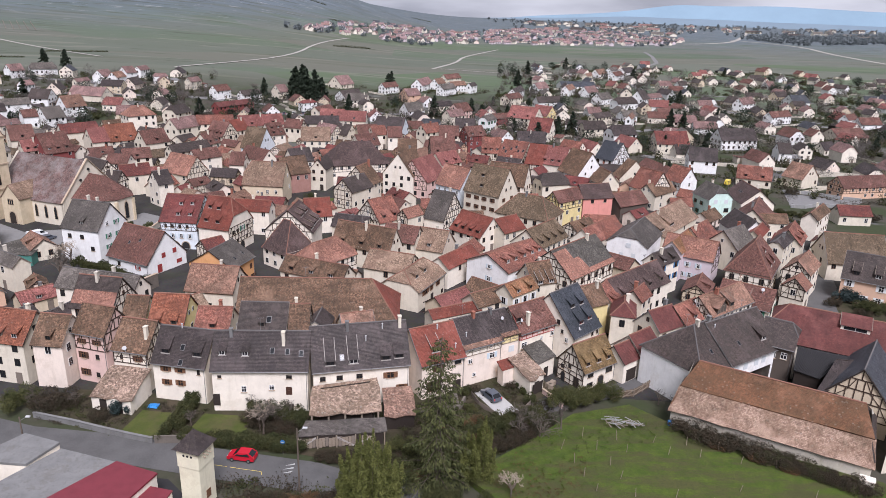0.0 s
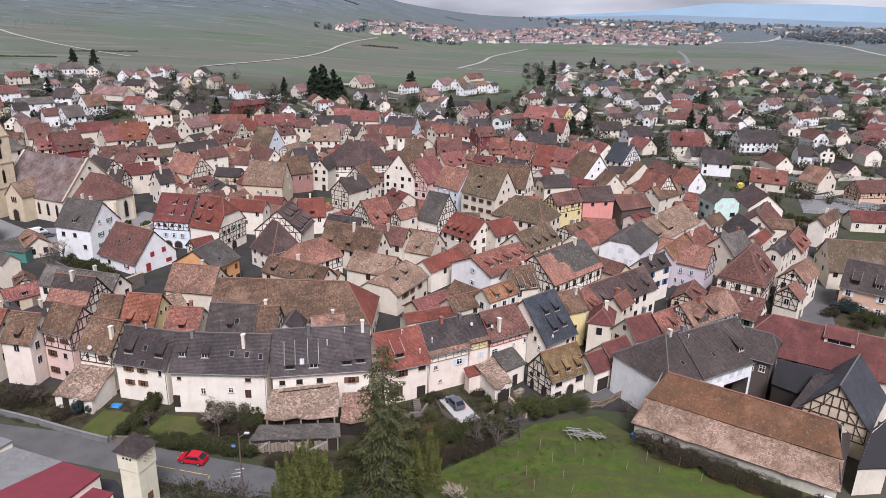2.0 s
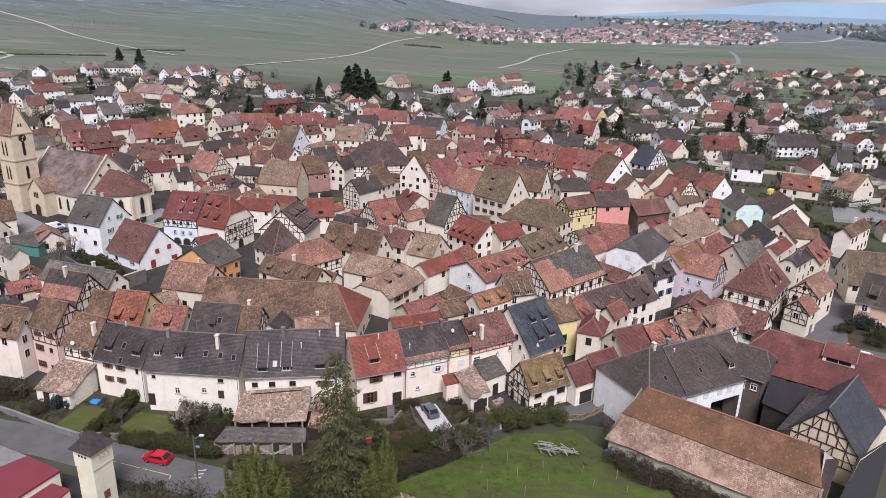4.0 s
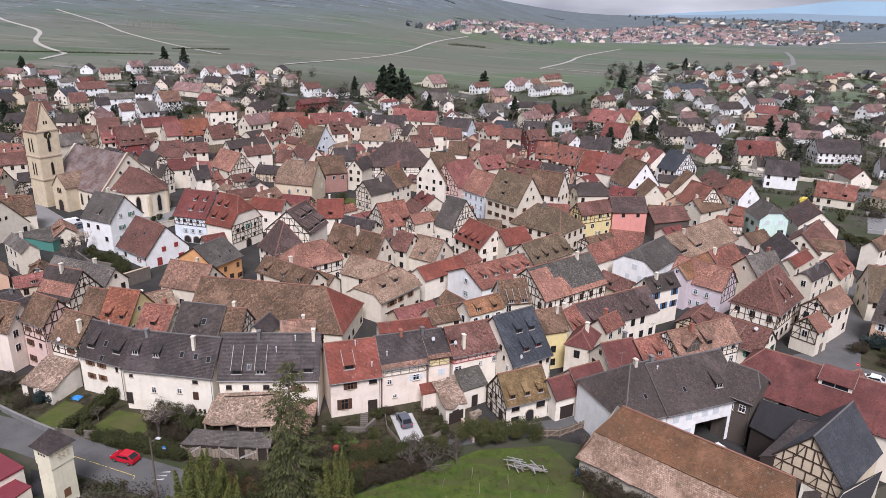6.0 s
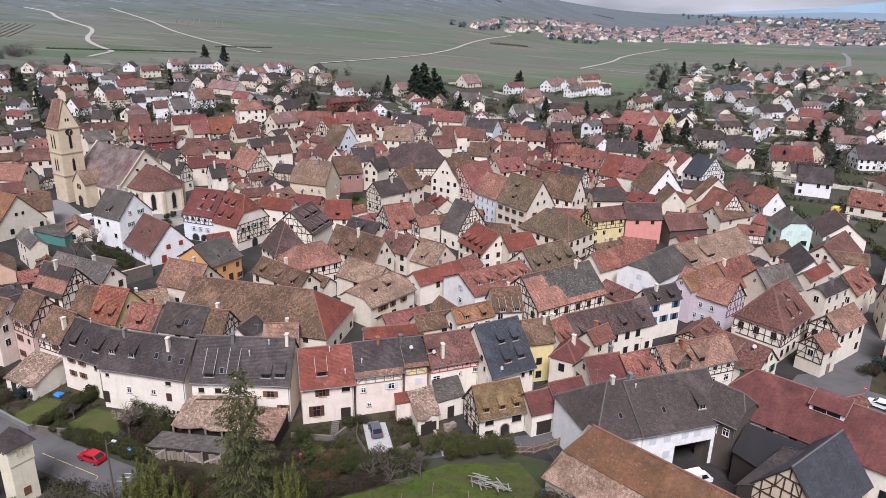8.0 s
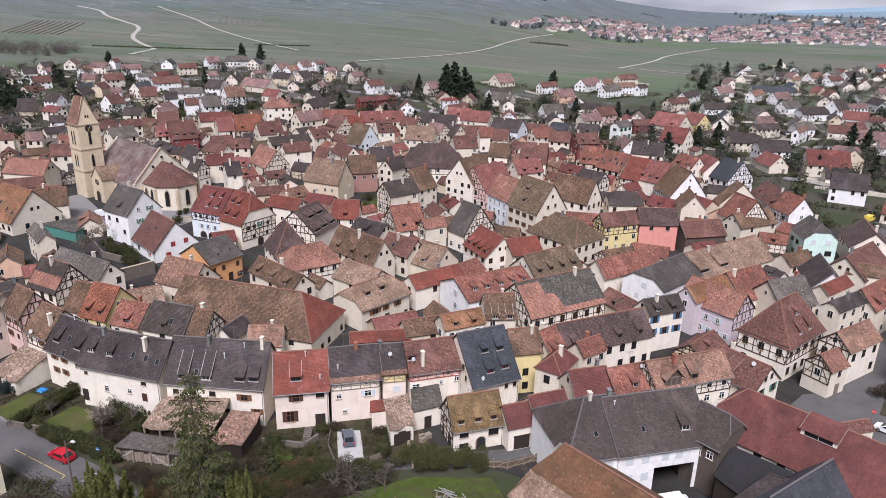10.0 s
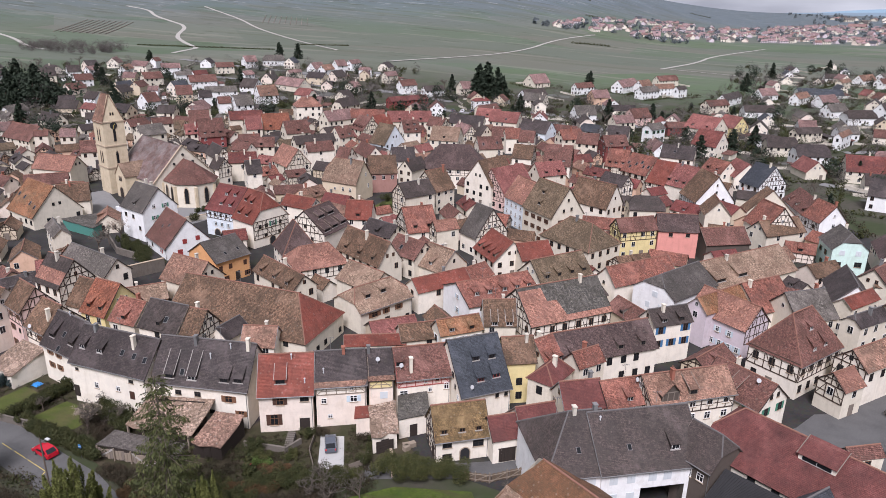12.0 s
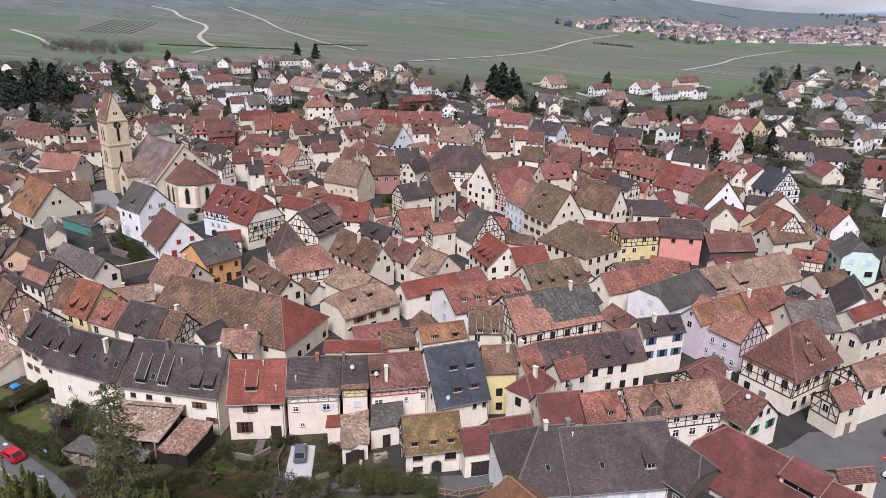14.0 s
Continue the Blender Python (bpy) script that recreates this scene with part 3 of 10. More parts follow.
def gable_timbers(b, face, half, z0, z1, rnd):
    o, u, n, width = face
    out, mid = n * 0.06, width / 2
    def at(x, z):
        return o + u * x + Vector((0, 0, z))
    b.beam(at(mid - half, z0), at(mid, z1), 0.11, out)
    b.beam(at(mid + half, z0), at(mid, z1), 0.11, out)
    n_levels = max(2, round((z1 - z0) / 1.7))
    for k in range(n_levels):
        za, zb = z0 + (z1 - z0) * k / n_levels, z0 + (z1 - z0) * (k + 1) / n_levels
        h = half * (1 - k / n_levels)
        H = half * (1 - (k + 1) / n_levels)
        b.beam(at(mid - h, za), at(mid + h, za), 0.1, out)
        posts = max(1, round(2 * H / 1.2))
        for i in range(posts + 1):
            x = mid - H + 2 * H * i / posts if H > 0.3 else mid
            b.beam(at(x, za), at(x, zb), 0.085, out)
        if H > 1:
            b.beam(at(mid - H, za), at(mid - H * 0.45, zb), 0.07, out * 0.8)
            b.beam(at(mid + H, za), at(mid + H * 0.45, zb), 0.07, out * 0.8)


# ---- houses ----
ROOF_WORDS = {"red": "red tile", "redmix": "mottled red tile", "reddark": "dark red tile", "crimson": "crimson tile", "darkred": "maroon tile", "pinkred": "pinkish red tile",
              "brown": "weathered brown tile", "brownred": "reddish brown tile", "salmon": "salmon tile", "salmonbrown": "faded salmon-brown tile", "orange": "orange tile",
              "orangemoss": "mossy orange tile", "tan": "pale tan tile", "tanred": "tan and red tile", "moss": "mossy brown tile", "slate": "dark slate", "slatebrown": "brownish slate",
              "plum": "purplish brown tile", "ochre": "mossy ochre tile", "slatewarm": "weathered grey tile", "slateblue": "blue-grey slate", "slatemoss": "mossy slate", "bluegrey": "blue-grey tile", "greybrown": "grey-brown tile", "halfslate": "half slate, half salmon tile", "faded": "faded pink tile",
              "salmonslate": "salmon and slate", "slateband": "slate and salmon tile", "barn": "rust-brown tile", "barnpale": "pale clay tile"}
WALL_WORDS = {"white": "white plaster", "cream": "cream plaster", "beige": "beige stone", "pink": "pink plaster", "pinkw": "pale pink plaster", "yellow": "yellow plaster",
              "bluew": "pale blue plaster", "orangew": "orange plaster", "coral": "coral pink plaster", "lilac": "lilac plaster", "mint": "mint green plaster", "redw": "dark red plaster", "salmonw": "salmon plaster", "redstone": "red sandstone", "purewhite": "white plaster", "boards": "dark weathered board"}


def dormer(house, x, y, z, slope, roof, wall, w=1.1, h=0.95, fine=True, wood="frame_white"):
    """A small lean-to dormer on the front slope, its window's foot at (x, y, z). slope: rise over run of the roof."""
    lean = slope * (0.55 if fine and "blue" not in roof else 0.4)
    run = (h + 0.05) / (slope - lean)
    b = Build()
    top = z + h
    for s in (-1, 1):
        X = x + s * w / 2
        p = [(X, y, z), (X, y, top), (X, y + run, top + lean * run)]
        b.poly(p if s < 0 else p[::-1])
    b.poly([(x - w / 2, y, z - 0.12), (x + w / 2, y, z - 0.12), (x + w / 2, y, top), (x - w / 2, y, top)])
    body = part("dormer", b, wall, house)
    r = Build()
    o = 0.16
    r.slab([(x - w / 2 - o, y - 0.28, top + 0.1 - lean * 0.28), (x + w / 2 + o, y - 0.28, top + 0.1 - lean * 0.28), (x + w / 2 + o, y + run + 0.1, top + 0.1 + lean * run), (x - w / 2 - o, y + run + 0.1, top + 0.1 + lean * run)], 0.1)
    part("dormer_roof", r, roof, body)
    if fine:
        for s in (-1, 1):
            v = Build()
            X = x + s * (w / 2 + o + 0.03)
            v.beam((X, y - 0.28, top + 0.07 - lean * 0.28), (X, y + run, top + 0.07 + lean * run), 0.05, (0, 0, 0.06))
            part("verge_board", v, "timber_grey", body)
    part("window", plain_window(round(w * 0.8, 1), round(h * 0.8, 1), "", wood), None, body, m=Matrix.Translation((x, y - 0.01, z + 0.08)))


def chimney(house, x, y, z0, z1, mat="old_plaster", w=0.48, d=0.65, fine=False):
    b = Build()
    b.box((x - w / 2, y - d / 2, z0), (x + w / 2, y + d / 2, z1))
    b.box((x - w / 2 - 0.08, y - d / 2 - 0.08, z1), (x + w / 2 + 0.08, y + d / 2 + 0.08, z1 + 0.12))
    ob = part("chimney", b, mat, house)
    if fine:
        for s in (-0.2, 0.2):
            q = Build()
            q.rod((x, y + s, z1 + 0.12), (x, y + s, z1 + 0.45), 0.11, 0.09, 8)
            part("chimney_pot", q, "ridge_clay", ob)


PLOTS = []


def house(x, y, yaw, length, width, *rest, **more):
    """Notes a house for the plan; all are raised together, so that no window looks into a neighbour's wall."""
    PLOTS.append((x, y, radians(yaw), length / 2, width / 2, rest, more))


def built(x, y, skip=None, gap=0.0):
    """Whether a place lies within a noted house."""
    for p in PLOTS:
        dx, dy = x - p[0], y - p[1]
        if p is skip or abs(dx) + abs(dy) > 45:
            continue
        c, s = math.cos(p[2]), math.sin(p[2])
        if abs(dx * c + dy * s) < p[3] + gap and abs(dy * c - dx * s) < p[4] + gap:
            return True
    return False


def raise_houses():
    for p in PLOTS:
        raise_house(p, p[0], p[1], math.degrees(p[2]), p[3] * 2, p[4] * 2, *p[5], **p[6])


def raise_house(plot, x, y, yaw, length, width, eave, ridge, roof="red", wall="white", timber="", hip=(0, 0), dormers=0, skylights=0, chimneys=1, shutters="", windows=1.0,
          end=False, top=False, dark=False, fine=False, base=0.0, name="house", group="houses of the old town", antenna=False, detail=True, seed=0, sink=None, big_dormer=False, gateway=None, dish=False, hip_tiles="", band="", hay=None, wins=None, tops=(), framed=(0, 1, 2, 3)):
    """A gabled or hipped house. Its ridge runs along its own x; its front looks to -y. hip: how much of each end is hipped (at -x, at +x)."""
    rnd = random.Random(f"{x}{y}{seed}")
    taste = random.Random(f"{y}{x}")
    wood = taste.choice(("frame_white", "frame_white", "dark_wood", "shutter_brown"))
    words = f"{WALL_WORDS[wall]} house, {ROOF_WORDS[roof]} roof" + (", half-timbered" if timber else "") + (f", {shutters} shutters".replace("dbrown", "dark brown").replace("dgreen", "dark green") if shutters else "")
    h = Sink(sink.store, pose(x, y, base, 0, 0, yaw)) if sink else thing(name, pose(x, y, base, 0, 0, yaw), words, "house", group)
    h_mat = pose(x, y, base, 0, 0, yaw)
    lr, w = length / 2, width / 2
    pitch = (ridge - eave) / w
    over, verge = min(0.4, w * 0.12), 0.22
    ww, lw = w - over, lr - verge
    top_z = eave + over * pitch - 0.12
    # walls
    b = Build()
    apex = ridge - 0.16
    for s, f in ((-1, hip[0]), (1, hip[1])):
        X = s * lw
        cut = top_z + (apex - top_z) * (1 - f)
        k = ww * f
        pts = [(X, -ww, 0), (X, ww, 0), (X, ww, top_z)]
        pts += [(X, k, cut), (X, -k, cut)] if f > 0.01 else [(X, 0, apex)]
        pts.append((X, -ww, top_z))
        if f > 0.98:
            pts = [(X, -ww, 0), (X, ww, 0), (X, ww, top_z), (X, -ww, top_z)]
        b.poly(pts if s > 0 else pts[::-1])
    if gateway:
        gx, gw, gh = gateway
        for x0, x1, z0, z1 in ((-lw, gx - gw / 2, 0, top_z), (gx + gw / 2, lw, 0, top_z), (gx - gw / 2, gx + gw / 2, gh, top_z)):
            b.poly([(x0, -ww, z0), (x1, -ww, z0), (x1, -ww, z1), (x0, -ww, z1)])
        q = Build()
        for s in (-1, 1):
            X = gx + s * gw / 2
            p = [(X, -ww, 0), (X, ww - 0.3, 0), (X, ww - 0.3, gh), (X, -ww, gh)]
            q.poly(p if s < 0 else p[::-1])
        q.poly([(gx - gw / 2, ww - 0.3, 0), (gx + gw / 2, ww - 0.3, 0), (gx + gw / 2, ww - 0.3, gh), (gx - gw / 2, ww - 0.3, gh)])
        q.poly([(gx - gw / 2, ww - 0.3, gh), (gx + gw / 2, ww - 0.3, gh), (gx + gw / 2, -ww, gh), (gx - gw / 2, -ww, gh)])
        part("gateway", q, "rubble", h, "open carriage gateway")
    else:
        b.poly([(-lw, -ww, 0), (lw, -ww, 0), (lw, -ww, top_z), (-lw, -ww, top_z)])
    b.poly([(lw, ww, 0), (-lw, ww, 0), (-lw, ww, top_z), (lw, ww, top_z)])
    walls = part("wall", b, "wall_" + wall, h)
    # roof slopes
    mats = {"slateband": ("slate", "salmonbrown"), "halfslate": ("slatemoss", "salmon"), "salmonslate": ("slatebrown", "salmon")}.get(roof, (roof, None))
    ins = [f * w * 0.75 for f in hip]
    cutz = [ridge - f * (ridge - eave) for f in hip]
    both = Build()
    for s in (-1, 1):
        pts = [(-lr, s * w, eave), (lr, s * w, eave)]
        if 0.01 < hip[1] < 0.98:
            pts.append((lr, s * w * hip[1], cutz[1]))
        pts.append((lr - ins[1], 0, ridge))
        pts.append((-lr + ins[0], 0, ridge))
        if 0.01 < hip[0] < 0.98:
            pts.append((-lr, s * w * hip[0], cutz[0]))
        r = Build() if detail else both
        if detail and len(pts) == 4:
            r.worn_slab(pts if s < 0 else [pts[1], pts[0], pts[3], pts[2]], 0.16, rnd, 0.07 if not roof.startswith(("blue", "darkred")) else 0.02)
        else:
            r.slab(pts if s < 0 else pts[::-1], 0.16)
        if not detail and s < 0:
            continue
        slope = part("roof", r, "roof_" + mats[0], h)
        if mats[1] and s < 0:
            q = Build()
            q.slab([(-lr + 0.1, -w * 0.85, eave + 0.15 * w * pitch + 0.05), (-lr * 0.1 if roof == "halfslate" else lr - 0.1, -w * 0.85, eave + 0.15 * w * pitch + 0.05), (-lr * 0.2 if roof == "halfslate" else lr - 0.1, -w * 0.45, eave + 0.55 * w * pitch + 0.05), (-lr + 0.1, -w * 0.45, eave + 0.55 * w * pitch + 0.05)], 0.05)
            if roof == "slateband":
                q = Build()
            if roof == "halfslate":
                q.slab([(-lr + 0.1, -w * 0.45, eave + 0.55 * w * pitch + 0.05), (-lr * 0.42, -w * 0.45, eave + 0.55 * w * pitch + 0.05), (-lr * 0.45, -w * 0.1, eave + 0.9 * w * pitch + 0.05), (-lr + 0.1, -w * 0.1, eave + 0.9 * w * pitch + 0.05)], 0.05)
            if roof in ("halfslate", "slateband"):
                q.slab([(-lr, -w, eave + 0.04), (lr, -w, eave + 0.04), (lr, -w * 0.85, eave + 0.15 * w * pitch + 0.04), (-lr, -w * 0.85, eave + 0.15 * w * pitch + 0.04)], 0.05)
            part("tile_patch", q, "roof_" + mats[1], slope, "newer salmon tiles")
    for s, f, i, c in ((-1, hip[0], ins[0], cutz[0]), (1, hip[1], ins[1], cutz[1])):
        if f > 0.01:
            pts = [(s * lr, -s * w * f, c), (s * lr, s * w * f, c), (s * (lr - i), 0, ridge)]
            r = Build()
            r.slab(pts, 0.16)
            part("hip_slope", r, "roof_" + (hip_tiles if hip_tiles and s > 0 else mats[0]), h)
    r = Build()
    rnd_w = windows
    grey = roof.startswith(("slate", "blue", "grey"))
    r.rod((-lr + ins[0], 0, ridge + 0.0), (lr - ins[1], 0, ridge + 0.0), 0.13, 0.13, 6)
    for s, f, i, c in ((-1, hip[0], ins[0], cutz[0]), (1, hip[1], ins[1], cutz[1])):
        if f > 0.01:
            for t in (-1, 1):
                r.rod((s * lr, t * w * f, c + 0.02), (s * (lr - i), 0, ridge), 0.11, 0.11, 5)
    if detail:
        part("ridge_tiles", r, "ridge_grey" if grey else "ridge_clay", h)
    # verge boards and gutters
    board = "dark_wood" if timber or rnd.random() < 0.6 else rnd.choice(("timber_grey", "zinc", "timber_grey"))
    for s, f in ((-1, hip[0]), (1, hip[1])):
        if f < 0.3 and detail:
            v = Build()
            X, t = s * lr, 0.2
            pts = [(X, -w, eave), (X, -w, eave - t), (X, 0, ridge - t), (X, w, eave - t), (X, w, eave), (X, 0, ridge)]
            v.slab(pts if s > 0 else pts[::-1], 0.05, (s * -0.06, 0, 0))
            for k in range(len(v.v)):
                v.v[k] = (v.v[k][0] + s * 0.05, v.v[k][1], v.v[k][2])
            part("verge_board", v, board, h)
    if fine:
        for s in (-1, 1):
            q = Build()
            q.rod((-lr, s * (w + 0.05), eave - 0.08), (lr, s * (w + 0.05), eave - 0.08), 0.08, 0.08, 6)
            gut = part("gutter", q, "zinc", h)
            if s < 0:
                d = Build()
                d.rod((lr - 0.4, -ww - 0.07, 0.1), (lr - 0.4, -ww - 0.07, eave - 0.1), 0.05, 0.05, 6)
                part("downpipe", d, "zinc", h)
    # faces: front, far end, back, near end
    faces = [(Vector((-lw, -ww, 0)), Vector((1, 0, 0)), Vector((0, -1, 0)), 2 * lw), (Vector((lw, -ww, 0)), Vector((0, 1, 0)), Vector((1, 0, 0)), 2 * ww),
             (Vector((lw, ww, 0)), Vector((-1, 0, 0)), Vector((0, 1, 0)), 2 * lw), (Vector((-lw, ww, 0)), Vector((0, -1, 0)), Vector((-1, 0, 0)), 2 * ww)]
    floors = max(1, round(top_z / 2.8))
    storey = top_z / floors
    if band:
        q = Build()
        q.box((-lw + 0.05, -ww - 0.02, top_z - 1.6), (lw - 0.05, -ww + 0.05, top_z - 0.1))
        part("upper_panel", q, "wall_" + band, walls, WALL_WORDS[band] + " between the beams")
    if timber:
        for i, face in enumerate(faces):
            q = Build()
            gabled = i in (1, 3) and hip[0 if i == 3 else 1] < 0.3
            start = storey if floors > 1 else 0.2
            if band:
                start = top_z - 1.6
            elif top and floors > 2:
                start = storey * (floors - 1)
            if i in (0, 2) and (top or not end):
                timbers(q, face, 0.1, face[3] - 0.1, start, top_z - 0.12, rnd)
            elif i in (1, 3):
                timbers(q, face, 0.1, face[3] - 0.1, start, top_z, rnd)
                if gabled:
                    gable_timbers(q, face, ww, top_z, apex, rnd)
            if q.v and i in framed and (h_mat.to_3x3() @ face[2]).y < 0.5:
                part("timber_frame", q, timber, walls, "exposed timber beams")
    # openings
    for i, face in enumerate(faces):
        o, u, n, width_ = face
        turn = math.atan2(n.x, -n.y)
        if wins is not None or windows <= 0 or i == 2 or (h_mat.to_3x3() @ n).y > 0.3:
            continue
        count = max(1, int(width_ / 2.7))
        for k in range(floors):
            for j in range(count):
                if rnd.random() > rnd_w * (0.8 if k else 0.6):
                    continue
                cx = width_ * (j + 0.5) / count + rnd.uniform(-0.15, 0.15)
                if gateway and i == 0 and k == 0 and abs(cx - lw - gateway[0]) < gateway[1] / 2 + 0.8:
                    continue
                spot = h_mat @ (o + u * cx + n * 1.0)
                if built(spot.x, spot.y, plot):
                    continue
                if band and cz_hidden(storey, k, top_z):
                    continue
                ground_door = k == 0 and j == count // 2 and rnd.random() < 0.5
                cz = storey * k + (0.05 if ground_door else storey * 0.32)
                hw, hh = ((1.0, 2.0) if ground_door else (1.05, round(min(1.45, storey * 0.52), 2)))
                at = o + u * cx + Vector((0, 0, cz)) + n * 0.005
                if ground_door:
                    part("door", shared(("door", dark), lambda: door_mesh("dark_wood" if dark else "timber_grey")), None, h, m=Matrix.Translation(at) @ Matrix.Rotation(turn, 4, "Z"))
                else:
                    put_window(h, at, turn, hw, hh, shutters if width_ / count > 2.0 else "", fine, wood)
        if i in (1, 3) and hip[0 if i == 3 else 1] < 0.3 and ridge - top_z > 2.4:
            at = o + u * (width_ / 2) + Vector((0, 0, top_z + (apex - top_z) * 0.28)) + n * 0.005
            for dx in ((-0.9, 0.9) if ww > 3 and rnd.random() < 0.6 else (0,)):
                put_window(h, at + u * dx, turn, 0.7, 0.9, "", fine, wood)
    for face, u, z, ww_, hh_, style in wins or ():
        opening(h, face, u, z, ww_, hh_, style, lw, ww)
    for item in tops:
        roof_item(h, item, w, eave, ridge, "roof_" + mats[0])
    # dormers, rooflights, chimneys
    zs = eave + (ridge - eave) * 0.2
    usable = 2 * lr - w * 0.5 * sum(hip) - 1.0
    x0 = -lr + 0.5 + w * 0.5 * hip[0]
    lanes = [zs] if dormers < 4 or usable / max(1, dormers) > 2.2 else [zs - 0.1, eave + (ridge - eave) * 0.55]
    left = dormers
    for lane_i, z in enumerate(lanes):
        n_lane = (dormers + 1) // 2 if len(lanes) == 2 and lane_i == 0 else left
        for j in range(n_lane):
            dx = x0 + usable * (j + 0.5) / n_lane + rnd.uniform(-0.12, 0.12)
            dormer(h, dx, -w + (z - eave) / pitch, z, pitch, "roof_" + mats[0], "timber_grey" if dark or rnd.random() < 0.4 else "roof_" + mats[0], rnd.uniform(1.2, 1.5) if fine else rnd.uniform(0.95, 1.2), rnd.uniform(0.95, 1.1) if fine else rnd.uniform(0.8, 0.95), fine, "dark_wood" if taste.random() < 0.7 else "frame_white")
        left -= n_lane
    if hay is not None:
        hay_dormer(h, hay * lr, w, eave, pitch, "roof_" + mats[0], rnd)
    if big_dormer:
        z = eave + (ridge - eave) * 0.62
        dormer(h, lr * 0.1, -w + (z - eave) / pitch, z, pitch, "roof_" + mats[0], "wall_white", 4.6, 0.9)
    for j in range(skylights):
        dx = x0 + usable * (j + rnd.uniform(0.3, 0.7)) / skylights
        z = eave + (ridge - eave) * rnd.uniform(0.3, 0.65)
        m = Matrix.Translation((dx, -w + (z - eave) / pitch, z)) @ Matrix.Rotation(math.atan(pitch), 4, "X")
        part("skylight", shared("skylight", skylight_mesh), None, h, m=m)
    for j in range(chimneys):
        dx = rnd.uniform(-0.8, 0.8) * (lr - ins[0] * 0.5 - ins[1] * 0.5 - 0.6)
        dy = rnd.choice((-1, 1)) * rnd.uniform(0.3, 0.9)
        chimney(h, dx, dy, ridge - 1.6, ridge + rnd.uniform(0.5, 1.1), rnd.choice(("old_plaster", "brick", "wall_cream", "old_plaster", "concrete", "wall_cream")), fine=fine)
    if dish:
        satellite_dish(h, lr * rnd.uniform(-0.6, 0.6), -w * 0.25, ridge - 0.25 * w * pitch)
    if antenna:
        aerial(h, rnd.uniform(-0.5, 0.5) * lr, 0.2, ridge)
    return h


def opening(h, face, u, z, wide, high, style, lw, ww):
    """One opening of a wall by the middle of its height. face: 0 front, 1 the +x end, 3 the -x end."""
    at, turn = {0: ((u, -ww - 0.005, z - high / 2), 0.0), 1: ((lw + 0.005, u, z - high / 2), math.pi / 2), 3: ((-lw - 0.005, u, z - high / 2), -math.pi / 2)}[face]
    m = Matrix.Translation(at) @ Matrix.Rotation(turn, 4, "Z")
    if style == "door":
        part("door", shared(("door", "dark"), lambda: door_mesh("dark_wood")), None, h, m=m @ Matrix.Diagonal((wide, 1, high / 2.05, 1)))
    elif style == "gate":
        b = Build()
        b.box((-wide / 2 - 0.1, -0.1, high), (wide / 2 + 0.1, 0, high + 0.14))
        gate = part("gate", b, "dark_wood", h, "dark plank gate", m)
        n = max(3, round(wide / 0.4))
        for k in range(n):
            b = Build()
            b.box((-wide / 2 + wide * k / n + 0.015, -0.07, 0), (-wide / 2 + wide * (k + 1) / n - 0.015, 0, high))
            part("plank", b, "dark_wood", gate)
    elif style == "arch":
        b, g = Build(), Build()
        for q, k, y in ((b, 1.22, -0.06), (g, 1.0, -0.09)):
            pts = [(-wide / 2 * k, y, 0), (wide / 2 * k, y, 0)] + [(wide / 2 * k * math.cos(a), y, high - wide / 2 + wide / 2 * k * math.sin(a)) for a in [math.pi * i / 8 for i in range(9)]]
            q.slab(pts, 0.06, (0, 0.06, 0))
        frame_ob = part("arched_doorway", b, "stone_trim", h, "arched stone doorway", m)
        part("door_leaf", g, "tin_dark", frame_ob)
    elif style.startswith("shut:"):
        for k in (-1, 1):
            b = Build()
            b.slab([(min(0.01 * k, k * wide / 2), -0.06, 0), (max(0.01 * k, k * wide / 2), -0.06, 0), (max(0.01 * k, k * wide / 2), -0.06, high), (min(0.01 * k, k * wide / 2), -0.06, high)], 0.06)
            part("shutter", b, {"pale": "pale_blind"}.get(style[5:], "shutter_" + style[5:]), h, "closed wooden shutter", m)
    else:
        wood = {"white": "frame_white", "dark": "dark_wood", "green": "frame_white", "blue": "frame_white", "pale": "frame_white", "red": "frame_white"}.get(style, "shutter_brown")
        put_window(h, at, turn, wide, high, "" if style in ("white", "dark") else style, True, wood)


